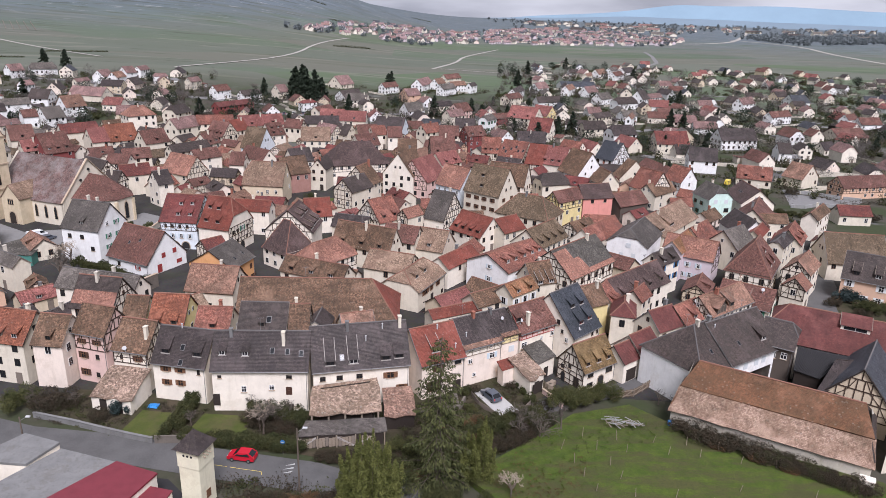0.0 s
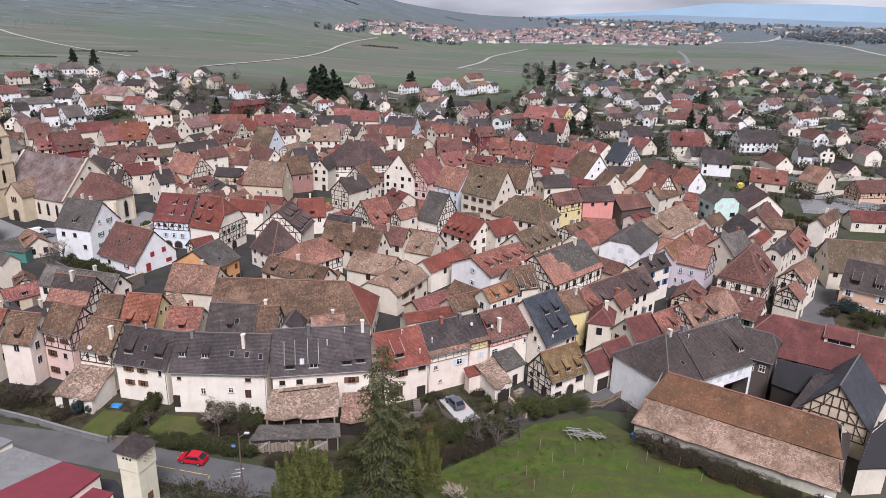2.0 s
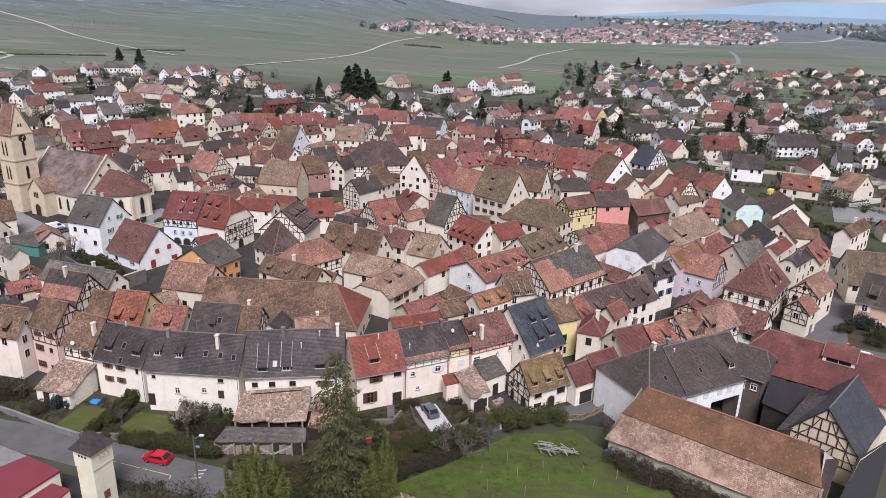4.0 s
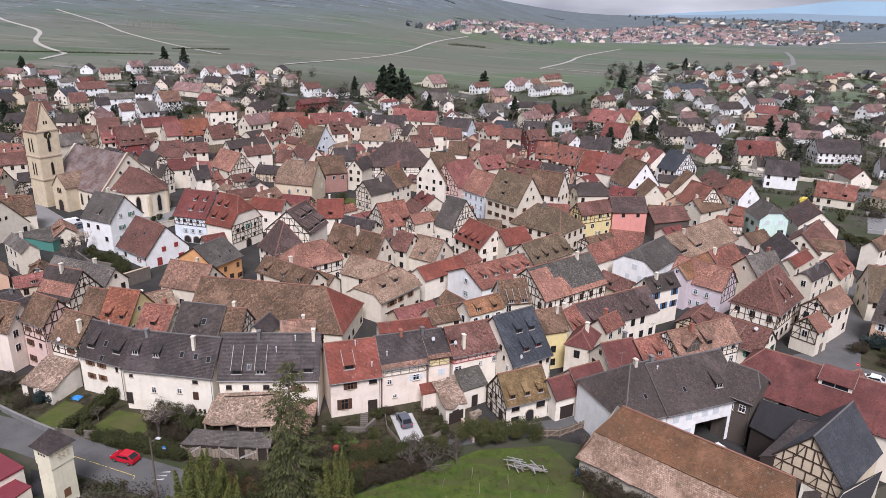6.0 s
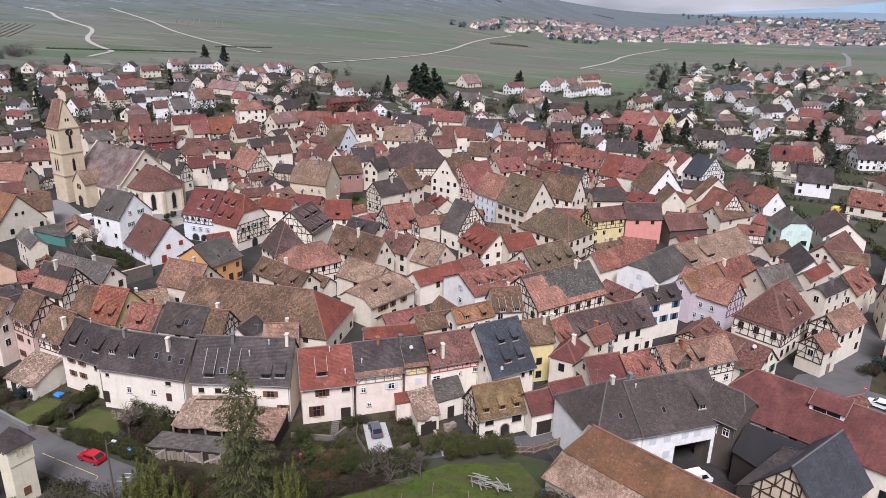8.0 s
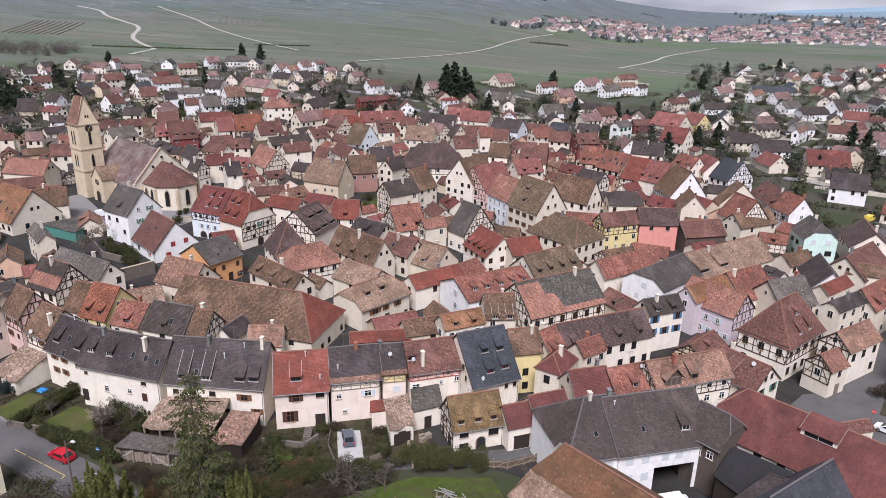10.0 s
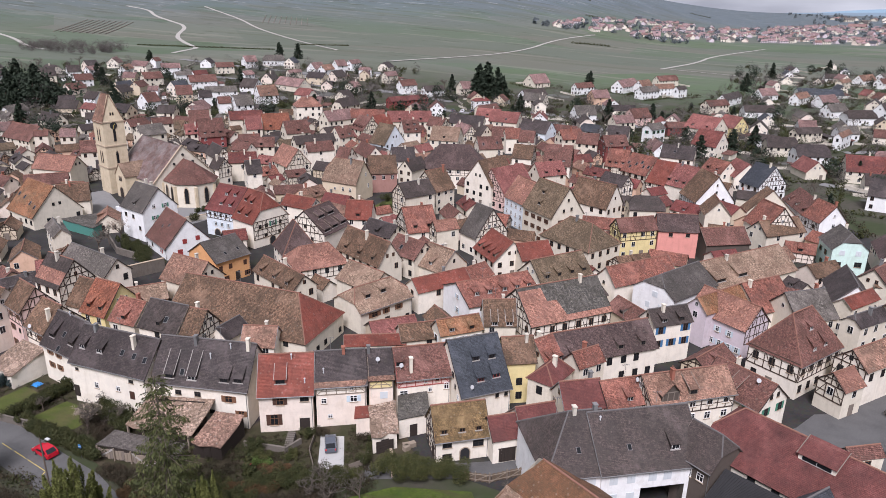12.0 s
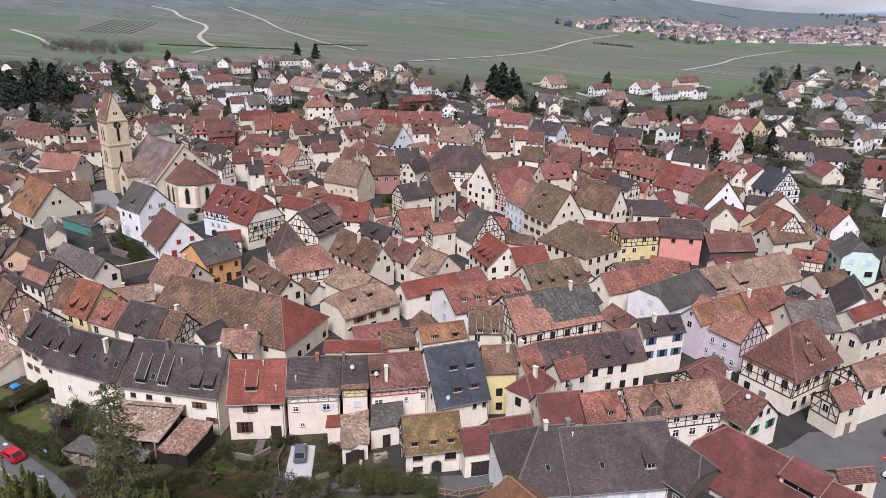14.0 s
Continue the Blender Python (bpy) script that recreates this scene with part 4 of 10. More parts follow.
def roof_item(h, item, w, eave, ridge, roof):
    """What stands on the front slope: its kind, its place along the ridge, how far up the slope it stands, and its size."""
    kind, x, f = item[:3]
    y, z, pitch = -w + f * w, eave + f * (ridge - eave), (ridge - eave) / w
    if kind == "long":
        f1, wide = item[3], item[4]
        wood = item[5] if len(item) > 5 else "dark_wood"
        y1, z1, hf = -w + f1 * w, eave + f1 * (ridge - eave), 0.85
        b = Build()
        for s in (-1, 1):
            X = x + s * wide / 2
            p = [(X, y, z), (X, y, z + hf), (X, y1, z1 + 0.02)]
            b.poly(p if s < 0 else p[::-1])
        b.poly([(x - wide / 2, y, z - 0.1), (x + wide / 2, y, z - 0.1), (x + wide / 2, y, z + hf), (x - wide / 2, y, z + hf)])
        body = part("dormer", b, roof, h)
        r = Build()
        k = (z1 - z - hf) / (y1 - y)
        a, c = x - wide / 2 - 0.1, x + wide / 2 + 0.1
        r.slab([(a, y - 0.2, z + hf + 0.06 - 0.2 * k), (c, y - 0.2, z + hf + 0.06 - 0.2 * k), (c, y1 + 0.1, z1 + 0.1), (a, y1 + 0.1, z1 + 0.1)], 0.09)
        part("dormer_roof", r, roof, body)
        for X in (a, c):
            v = Build()
            v.beam((X, y - 0.2, z + hf + 0.03 - 0.2 * k), (X, y1, z1 + 0.08), 0.04, (0, 0, 0.06))
            part("verge_board", v, item[6] if len(item) > 6 else roof, body)
        q = Build()
        q.box((x - wide / 2 - 0.08, y - 0.14, z - 0.12), (x + wide / 2 + 0.08, y + 0.02, z + 0.02))
        part("sill", q, "pale_wood", body)
        part("window", plain_window(round(wide * 0.82, 2), 0.68, "", wood), None, body, m=Matrix.Translation((x, y - 0.01, z + 0.06)))
    elif kind == "sky":
        m = Matrix.Translation((x, y, z)) @ Matrix.Rotation(math.atan(pitch), 4, "X") @ Matrix.Scale(item[3] if len(item) > 3 else 0.85, 4)
        part("skylight", shared("skylight", skylight_mesh), None, h, m=m)
    elif kind == "chim":
        chimney(h, x, y, z - 0.6, z + item[3], item[4], fine=False)
    elif kind == "vent":
        b = Build()
        b.rod((x, y, z - 0.2), (x, y, z + 0.7), 0.09, 0.09, 8)
        b.rod((x, y, z + 0.7), (x, y, z + 0.85), 0.17, 0.1, 8)
        part("roof_vent", b, "dish_white", h)
    elif kind == "dish":
        satellite_dish(h, x, y, z)


def hay_dormer(h, x, w, eave, pitch, roof, rnd):
    """A gabled loading dormer with a dark boarded front and an open hatch."""
    a, z0, z1, z2, yf = 1.45, eave + 0.25, eave + 1.75, eave + 3.35, -w + 0.35
    back = lambda z: -w + (z - eave) / pitch
    b = Build()
    b.poly([(x - a, yf, z0), (x + a, yf, z0), (x + a, yf, z1), (x, yf, z2 - 0.1), (x - a, yf, z1)])
    for s in (-1, 1):
        p = [(x + s * a, yf, z0), (x + s * a, back(z0), z0), (x + s * a, back(z1), z1), (x + s * a, yf, z1)]
        b.poly(p if s > 0 else p[::-1])
    d = part("dormer", b, "wall_boards", h, "dark boarded loading dormer")
    r = Build()
    for s in (-1, 1):
        e = x + s * (a + 0.3)
        p = [(e, yf - 0.45, z1 - 0.3), (x, yf - 0.45, z2), (x, back(z2), z2), (e, back(z1 - 0.3), z1 - 0.3)]
        r.worn_slab(p[::-1] if s < 0 else p, 0.12, rnd, 0.05)
    part("roof", r, roof, d)
    q = Build()
    for dx in (-a + 0.1, -0.5, 0.5, a - 0.1):
        q.box((x + dx - 0.07, yf - 0.05, z0), (x + dx + 0.07, yf + 0.02, z1))
    q.box((x - a, yf - 0.06, z1 - 0.1), (x + a, yf + 0.02, z1 + 0.06))
    part("beams", q, "timber_grey", d)


def cz_hidden(storey, k, top_z):
    """Whether a window of this storey would cross the lower beam of an upper timber band."""
    return storey * (k + 0.32) < top_z - 1.9 < storey * (k + 0.84)


def door_mesh(mat):
    b = Build()
    b.box((-0.5, -0.04, 0), (0.5, 0.0, 2.05))
    for lo, hi in (((-0.6, -0.08, 0), (-0.5, 0, 2.15)), ((0.5, -0.08, 0), (0.6, 0, 2.15)), ((-0.5, -0.08, 2.05), (0.5, 0, 2.15)), ((-0.4, -0.06, 0.2), (0.4, -0.03, 0.95)), ((-0.4, -0.06, 1.1), (0.4, -0.03, 1.9))):
        b.box(lo, hi)
    return b.mesh("door", mat)


def skylight_mesh():
    b = Build()
    b.box((-0.42, -0.6, 0.0), (0.42, 0.6, 0.09))
    n = len(b.f)
    b.box((-0.34, -0.52, 0.09), (0.34, 0.52, 0.1))
    me = b.mesh("skylight", "zinc", "glass")
    me.polygons.foreach_set("material_index", [0] * n + [1] * (len(b.f) - n))
    return me


def satellite_dish(parent, x, y, z):
    b = Build()
    b.rod((x, y, z - 0.2), (x, y, z + 0.7), 0.03)
    b.rod((x, y - 0.06, z + 0.7), (x + 0.06, y - 0.24, z + 0.78), 0.1, 0.36, 16)
    b.rod((x, y - 0.1, z + 0.6), (x + 0.1, y - 0.7, z + 0.75), 0.02)
    part("satellite_dish", b, "dish_white", parent, "white satellite dish")


def aerial(parent, x, y, z):
    b = Build()
    b.rod((x, y, z - 0.3), (x, y, z + 2.2), 0.03)
    b.rod((x - 0.6, y, z + 2.1), (x + 0.6, y, z + 2.1), 0.02)
    for k in range(4):
        X = x - 0.5 + k * 0.33
        b.rod((X, y - 0.35, z + 2.1), (X, y + 0.35, z + 2.1), 0.015)
    part("aerial", b, "zinc", parent, "thin metal television aerial")


# ---- plants ----
def leaf_cloud(points, size, rng, flat=0.0, broad=0.6):
    """A small bent leaf sheet of two triangles at every point, turned at random."""
    n = len(points)
    a = rng.normal(size=(n, 3))
    a /= np.linalg.norm(a, axis=1)[:, None]
    c = rng.normal(size=(n, 3))
    c[:, 2] *= 1 - flat
    c -= a * (c * a).sum(1)[:, None]
    c /= np.linalg.norm(c, axis=1)[:, None]
    s = size * rng.uniform(0.6, 1.3, (n, 1))
    v = np.stack([points - a * s, points + c * s * broad, points + a * s, points - c * s * broad], 1).reshape(-1, 3)
    k = np.arange(n)[:, None] * 4
    f = np.concatenate([k + [0, 1, 2], k + [0, 2, 3]])
    return v, f


def cloud_mesh(name, v, f, mat):
    me = bpy.data.meshes.new(name)
    me.from_pydata(v.tolist(), [], f.tolist())
    me.materials.append(MATS[mat])
    return me


def conifer(height, spread, leaf, count, seed, size=0.3, base=0.1, density=7, taper=0.6):
    """Trunk and a crown of drooping boughs in whorls."""
    rng = np.random.default_rng(seed)
    t = Build()
    t.rod((0, 0, 0), (0, 0, height * 0.97), height * 0.018 + 0.05, 0.03, 8)
    pts = []
    boughs = int(height * density)
    per = max(6, count // boughs)
    for i in range(boughs):
        z = height * (base + (1 - base) * (i + rng.uniform(0, 1)) / boughs)
        reach = spread * (1 - (z / height)) ** taper * rng.uniform(0.45, 1.15) + 0.15
        ang = rng.uniform(0, math.tau)
        end = np.array([math.cos(ang) * reach, math.sin(ang) * reach, z - reach * rng.uniform(0.1, 0.45)])
        if reach > 0.8:
            t.rod((0, 0, z), tuple(end), 0.05, 0.015, 4)
        s = rng.uniform(0.15, 1.0, (per, 1)) ** 0.7
        line = np.array([[0, 0, z]]) * (1 - s) + end * s
        pts.append(line + rng.normal(size=(per, 3)) * np.array([0.2, 0.2, 0.12]) * (0.4 + reach * 0.22))
    v, f = leaf_cloud(np.concatenate(pts), size, rng, 0.5)
    return t.mesh("trunk", "bark"), cloud_mesh("crown", v, f, leaf)


def spruce(height, spread, leaf, seed, step=0.5, per=6, sprigs=120):
    """A tall sparse spruce: whorls of boughs that droop and lift again, with hanging sprigs and gaps between them."""
    rng = np.random.default_rng(seed)
    t = Build()
    t.rod((0, 0, 0), (0, 0, height * 0.98), height * 0.016 + 0.05, 0.025, 8)
    roots, along = [], []
    for k in range(int(height * 0.93 / step)):
        z0 = height * 0.06 + k * step
        for i in range(per):
            if rng.random() < 0.16:
                continue
            z = z0 + rng.uniform(-0.2, 0.2)
            reach = spread * (1 - z / height) ** 0.52 * rng.choice((0.55, 0.8, 1.0, 1.18)) * rng.uniform(0.85, 1.1) + 0.18
            ang = math.tau * (i + rng.uniform(-0.3, 0.3)) / per + k * 0.8
            out, side = np.array([math.cos(ang), math.sin(ang), 0]), np.array([-math.sin(ang), math.cos(ang), 0])
            droop = rng.uniform(0.22, 0.42)
            def bough(u):
                return np.array([0, 0, z]) + out * reach * u + np.array([0, 0, 1]) * reach * (0.12 * u - droop * u * u + 0.1 * u ** 4)
            for u0, u1 in ((0, 0.35), (0.35, 0.7), (0.7, 1.0)):
                t.rod(tuple(bough(u0)), tuple(bough(u1)), 0.045 * (1 - u0) + 0.01, 0.045 * (1 - u1) + 0.01, 4)
            n = max(8, int(sprigs * (reach / spread) ** 1.2))
            u = rng.uniform(0.12, 1.0, n) ** 0.8
            fan = rng.uniform(-1, 1, n) * (1.08 - u) * 0.5 * reach
            base = np.stack([bough(q) for q in u]) + side * fan[:, None] + np.array([0, 0, -0.12]) * np.abs(fan)[:, None]
            d = out * rng.uniform(0.1, 0.7, (n, 1)) + side * (np.sign(fan) * rng.uniform(0.1, 0.6, n))[:, None] + np.array([0, 0, -1.0]) * rng.uniform(0.25, 1.0, (n, 1))
            roots.append(base)
            along.append(d / np.linalg.norm(d, axis=1)[:, None])
    root, d = np.concatenate(roots), np.concatenate(along)
    c = rng.normal(size=d.shape)
    c -= d * (c * d).sum(1)[:, None]
    c /= np.linalg.norm(c, axis=1)[:, None]
    s = rng.uniform(0.25, 0.55, (len(d), 1))
    v = np.stack([root, root + d * s * 0.5 + c * s * 0.17, root + d * s, root + d * s * 0.5 - c * s * 0.17], 1).reshape(-1, 3)
    k = np.arange(len(d))[:, None] * 4
    return t.mesh("trunk", "bark"), cloud_mesh("crown", v, np.concatenate([k + [0, 1, 2], k + [0, 2, 3]]), leaf)


def bare_tree(height, spread, seed, levels=5, wood="twig"):
    """A leafless tree: trunk and limbs that fork down to twigs."""
    rnd = random.Random(seed)
    t, b = Build(), Build()
    def grow(a, d, length, r, level):
        end = a + d * length
        (t if level < 2 else b).rod(a, end, max(r, 0.016), max(r * 0.65, 0.01), 6 if level < 2 else 3)
        if level >= levels:
            return
        for _ in range(3 if level else 5):
            side = Vector((rnd.gauss(0, 1), rnd.gauss(0, 1), rnd.gauss(0.25, 0.6))).normalized()
            nd = (d * 0.75 + side * spread).normalized()
            start = a + d * length * rnd.uniform(0.55, 1.0)
            grow(start, nd, length * rnd.uniform(0.55, 0.8), r * 0.6, level + 1)
    grow(Vector((0, 0, 0)), Vector((0.04, 0.02, 1)).normalized(), height * 0.3, height * 0.018 + 0.03, 0)
    return t.mesh("trunk", "bark"), b.mesh("crown", wood)


def bush(lx, ly, h, leaf, count, seed, size=0.16, clumps=9, domed=False):
    """A shrub or a length of hedge: leaves in uneven clumps down to the ground."""
    rng = np.random.default_rng(seed)
    pts = []
    for i in range(clumps):
        c = np.array([rng.uniform(-0.5, 0.5) * lx, rng.uniform(-0.5, 0.5) * ly, h * rng.uniform(0.35, 0.72)])
        r = np.array([max(0.35, lx / clumps ** 0.5 * 0.75), max(0.35, ly / clumps ** 0.5 * 0.9), h * 0.36]) * rng.uniform(0.7, 1.2)
        if domed:
            f, a = i / (clumps - 1), i * 2.4
            k = 0.5 * math.sin(math.pi * (0.2 + 0.72 * f)) * rng.uniform(0.75, 1.0)
            c = np.array([lx * k * math.cos(a), ly * k * math.sin(a), h * (0.14 + 0.72 * f)])
            r = np.array([lx * 0.2, ly * 0.2, h * 0.13]) * rng.uniform(0.8, 1.3)
        d = rng.normal(size=(count // clumps, 3))
        d /= np.linalg.norm(d, axis=1)[:, None]
        p = c + d * r * rng.uniform(0.6, 1.08, (len(d), 1))
        pts.append(p)
    p = np.concatenate(pts)
    p[:, 2] = np.abs(p[:, 2])
    v, f = leaf_cloud(p, size, rng)
    return (cloud_mesh("leaves", v, f, leaf),)


def plumed(spread, height, leaf, seed, plumes=26, each=900, size=0.17):
    """A broad evergreen made of many upright feathery plumes of uneven height."""
    rng = np.random.default_rng(seed)
    t, pts = Build(), []
    for i in range(plumes):
        r, a = spread * (i / plumes) ** 0.55 * rng.uniform(0.8, 1.05), i * 2.4 + rng.uniform(-0.3, 0.3)
        x, y = r * math.cos(a), r * math.sin(a)
        top = height * (1 - 0.5 * (r / spread) ** 2) * rng.uniform(0.74, 1.04)
        low = height * rng.uniform(0.0, 0.12)
        t.rod((x * 0.3, y * 0.3, 0), (x, y, top * 0.85), 0.07, 0.02, 5)
        u = rng.uniform(0, 1, each) ** 0.8
        wide = spread * 0.3 * np.minimum(1, (1.02 - u) ** 0.75 * 1.25) * (0.75 + 0.25 * np.sin(u * 14 + i))
        th = rng.uniform(0, math.tau, each)
        rr = wide * rng.uniform(0.35, 1.05, each)
        pts.append(np.stack([x * (0.75 + 0.3 * u) + rr * np.cos(th), y * (0.75 + 0.3 * u) + rr * np.sin(th), low + (top - low) * u], 1))
    v, f = leaf_cloud(np.concatenate(pts), size, rng, 0.0, 0.45)
    return t.mesh("trunk", "bark"), cloud_mesh("crown", v, f, leaf)


def plant(name, meshes, m, label, category, group="", names=("trunk", "crown")):
    ob = thing(name, m, label, category, group)
    names = ("leaves",) if len(meshes) == 1 else names
    for n, me in zip(names, meshes):
        part(n, me, None, ob)
    return ob

# ---- land ----
def land():
    xs = sorted(set([-4200, -3200, -2500] + list(range(-2000, 2001, 100)) + list(range(-500, 301, 50)) + [2500, 3200, 4200]))
    ys = sorted(set([-1500, -800, -400] + list(range(-200, 1001, 50)) + list(range(1000, 3001, 100)) + [3300, 3700, 4200, 4700]))
    v = [(x, y, rise(x, y)) for y in ys for x in xs]
    n = len(xs)
    f = [(j * n + i, j * n + i + 1, (j + 1) * n + i + 1, (j + 1) * n + i) for j in range(len(ys) - 1) for i in range(n - 1)]
    me = bpy.data.meshes.new("ground")
    me.from_pydata(v, [], f)
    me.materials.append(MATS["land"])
    for p in me.polygons:
        p.use_smooth = True
    return tagged(new("ground", me), "winter fields and vineyards rising to a low hill", "ground", kind="structure")


land()


def sheet(name, pts, mat, label, z=0.03, category="ground"):
    b = Build()
    b.slab([(x, y, z) for x, y in pts], 0.5, (0, 0, -0.5))
    return tagged(part(name, b, mat), label, category, kind="structure")


def ribbon(name, pts, width, mat, label, z=0.06, category="road"):
    """A way along a line of points, lying on the land."""
    for _ in range(2 if category == "track" else 0):
        soft = [pts[0]]
        for (x, y), (X, Y) in zip(pts, pts[1:]):
            soft += [(x * 0.75 + X * 0.25, y * 0.75 + Y * 0.25), (x * 0.25 + X * 0.75, y * 0.25 + Y * 0.75)]
        pts = soft + [pts[-1]]
    fine = []
    for (x, y), (X, Y) in zip(pts, pts[1:]):
        k = max(1, int(math.hypot(X - x, Y - y) / 20))
        fine += [(x + (X - x) * i / k, y + (Y - y) * i / k) for i in range(k)]
    fine.append(pts[-1])
    b = Build()
    for i, ((x, y), (X, Y)) in enumerate(zip(fine, fine[1:])):
        def side(j):
            a, c = fine[max(0, j - 1)], fine[min(len(fine) - 1, j + 1)]
            d = math.hypot(c[0] - a[0], c[1] - a[1])
            return -(c[1] - a[1]) / d * width / 2, (c[0] - a[0]) / d * width / 2
        (sx, sy), (tx, ty) = side(i), side(i + 1)
        b.poly([(q, r, rise(q, r) + z) for q, r in ((x - sx, y - sy), (X - tx, Y - ty), (X + tx, Y + ty), (x + sx, y + sy))][::-1])
    ob = tagged(part(name, b, mat), label, category, kind="structure")
    return ob


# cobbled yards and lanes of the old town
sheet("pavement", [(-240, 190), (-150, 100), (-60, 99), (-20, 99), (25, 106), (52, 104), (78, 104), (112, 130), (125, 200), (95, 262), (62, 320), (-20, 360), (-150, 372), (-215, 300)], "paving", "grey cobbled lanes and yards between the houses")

# ---- houses of the old town ----

house(-71.5, 108.2, -10.8, 7.1, 8.5, 7.5, 12.0, "orange", "cream", dormers=2)
house(-64.4, 106.9, -5.1, 5.6, 7.8, 7.8, 12.0, "brown", "pinkw", dormers=1, chimneys=0)
house(-57.8, 108.4, -15.8, 6.6, 7.0, 9.0, 13.2, "brown", "pink", timber="timber", chimneys=0, top=True, fine=True, wins=[(0, -1.6, 7.6, 0.9, 0.9, "dbrown"), (0, 1.4, 7.7, 0.9, 0.9, "dbrown"), (0, -1.6, 5.0, 1.0, 1.2, "dbrown"), (0, 1.2, 5.0, 0.7, 0.9, "dark"), (0, -1.6, 1.8, 1.0, 1.2, "dbrown"), (0, 0.9, 1.6, 0.7, 0.9, "dark")])
house(-50.5, 107.2, -11.3, 6.7, 8.3, 7.1, 11.4, "brown", "white", timber="timber", chimneys=0, top=True, fine=True, wins=[(0, 1.4, 5.9, 0.9, 1.0, "dbrown"), (0, -1.6, 5.9, 0.5, 0.8, "dark")], tops=[("chim", 2.3, 0.5, 1.9, "wall_cream"), ("dish", -0.5, 0.02)])
house(-41.4, 104.1, -9.4, 9.5, 8.4, 6.6, 11.6, "slate", "white", chimneys=0, fine=True, wins=[(0, -2.3, 5.7, 0.95, 0.85, "brown"), (0, 0.2, 5.7, 0.95, 0.85, "brown"), (0, -2.3, 3.3, 0.9, 1.0, "brown"), (0, 0.1, 3.4, 0.9, 1.0, "brown"), (0, 3.4, 5.7, 0.5, 0.9, "dark")], tops=[("long", -2.6, 0.3, 0.76, 1.4), ("long", 2.9, 0.3, 0.68, 1.4), ("sky", 0.1, 0.48), ("sky", 0.4, 0.1), ("vent", -0.9, 0.97)])
house(-28.6, 102.3, 3.1, 15.4, 9.0, 7.3, 12.3, "slate", "white", chimneys=0, fine=True, antenna=True, wins=[(0, -6.3, 6.2, 0.6, 0.5, "dark"), (0, -2.6, 4.0, 0.8, 1.1, "white"), (0, 1.8, 4.3, 0.8, 0.9, "white"), (0, 4.6, 6.2, 0.9, 0.6, "dark"), (0, 4.5, 3.7, 0.95, 1.4, "shut:dbrown"), (0, -7.0, 2.0, 0.9, 2.0, "door"), (0, 4.2, 1.0, 0.35, 0.7, "dark"), (0, 5.0, 1.0, 0.35, 0.7, "dark"), (0, 5.8, 1.0, 0.35, 0.7, "dark")], tops=[("long", -6.0, 0.4, 0.7, 1.1, "frame_white"), ("long", -2.4, 0.38, 0.7, 1.1, "frame_white"), ("sky", 1.8, 0.5), ("sky", 4.2, 0.48), ("sky", 6.4, 0.44), ("chim", -4.9, 0.9, 1.0, "concrete"), ("chim", 3.5, 0.7, 1.9, "wall_cream")])
house(-13.6, 105.4, 13.9, 16.0, 9.6, 6.7, 12.7, "slate", "white", chimneys=0, fine=True, antenna=True, wins=[(0, -6.3, 5.3, 0.9, 0.8, "dark"), (0, -3.6, 5.3, 1.0, 0.85, "dark"), (0, -0.4, 5.3, 1.0, 0.85, "dark"), (0, 4.7, 5.0, 1.2, 1.1, "brown"), (0, 1.8, 2.5, 0.9, 0.6, "dark"), (0, 6.6, 2.6, 1.0, 1.0, "brown")], tops=[("long", -5.0, 0.14, 0.72, 1.5, "dark_wood", "pale_wood"), ("long", -1.3, 0.14, 0.74, 1.5, "frame_white", "pale_wood"), ("sky", -3.1, 0.28), ("long", 4.0, 0.16, 0.5, 1.5), ("long", 6.2, 0.18, 0.52, 1.5), ("chim", -1.9, 0.9, 1.2, "zinc"), ("chim", 6.8, 0.88, 1.7, "wall_cream"), ("vent", 3.9, 0.86), ("vent", 1.0, 0.62)])
house(-1.6, 108.9, 29.9, 8.6, 10.0, 6.4, 11.2, "red", "pinkw", chimneys=0, fine=True, wins=[(0, -0.9, 5.4, 1.1, 1.2, "dbrown"), (0, 2.8, 5.7, 1.3, 0.9, "dark"), (0, -1.9, 2.2, 1.2, 1.9, "dbrown"), (0, 2.7, 1.1, 1.3, 2.1, "door")], tops=[("long", -0.8, 0.3, 0.76, 1.7, "dark_wood", "pale_wood"), ("vent", 0.8, 0.87), ("vent", 2.9, 0.3)])
house(5.0, 113.9, 32.2, 8.2, 10.5, 7.2, 10.9, "slateband", "pinkw", timber="plank", chimneys=0, top=True, fine=True, band="white", antenna=True, wins=[(0, -2.7, 4.7, 0.8, 0.9, "white"), (0, 1.9, 4.8, 1.1, 1.1, "pale"), (0, -1.8, 1.9, 0.7, 0.7, "white"), (0, 1.6, 6.6, 0.5, 0.6, "white")], tops=[("chim", 0.6, 0.93, 0.9, "brick"), ("vent", -2.6, 0.4)])
house(10.0, 117.8, 31.7, 4.2, 10.4, 7.4, 10.4, "slateband", "pinkw", timber="plank", chimneys=0, top=True, band="yellow", wins=[(0, 0.4, 4.6, 1.2, 1.2, "shut:pale")], tops=[("chim", -1.7, 0.9, 1.1, "zinc"), ("dish", -0.4, 0.55)])
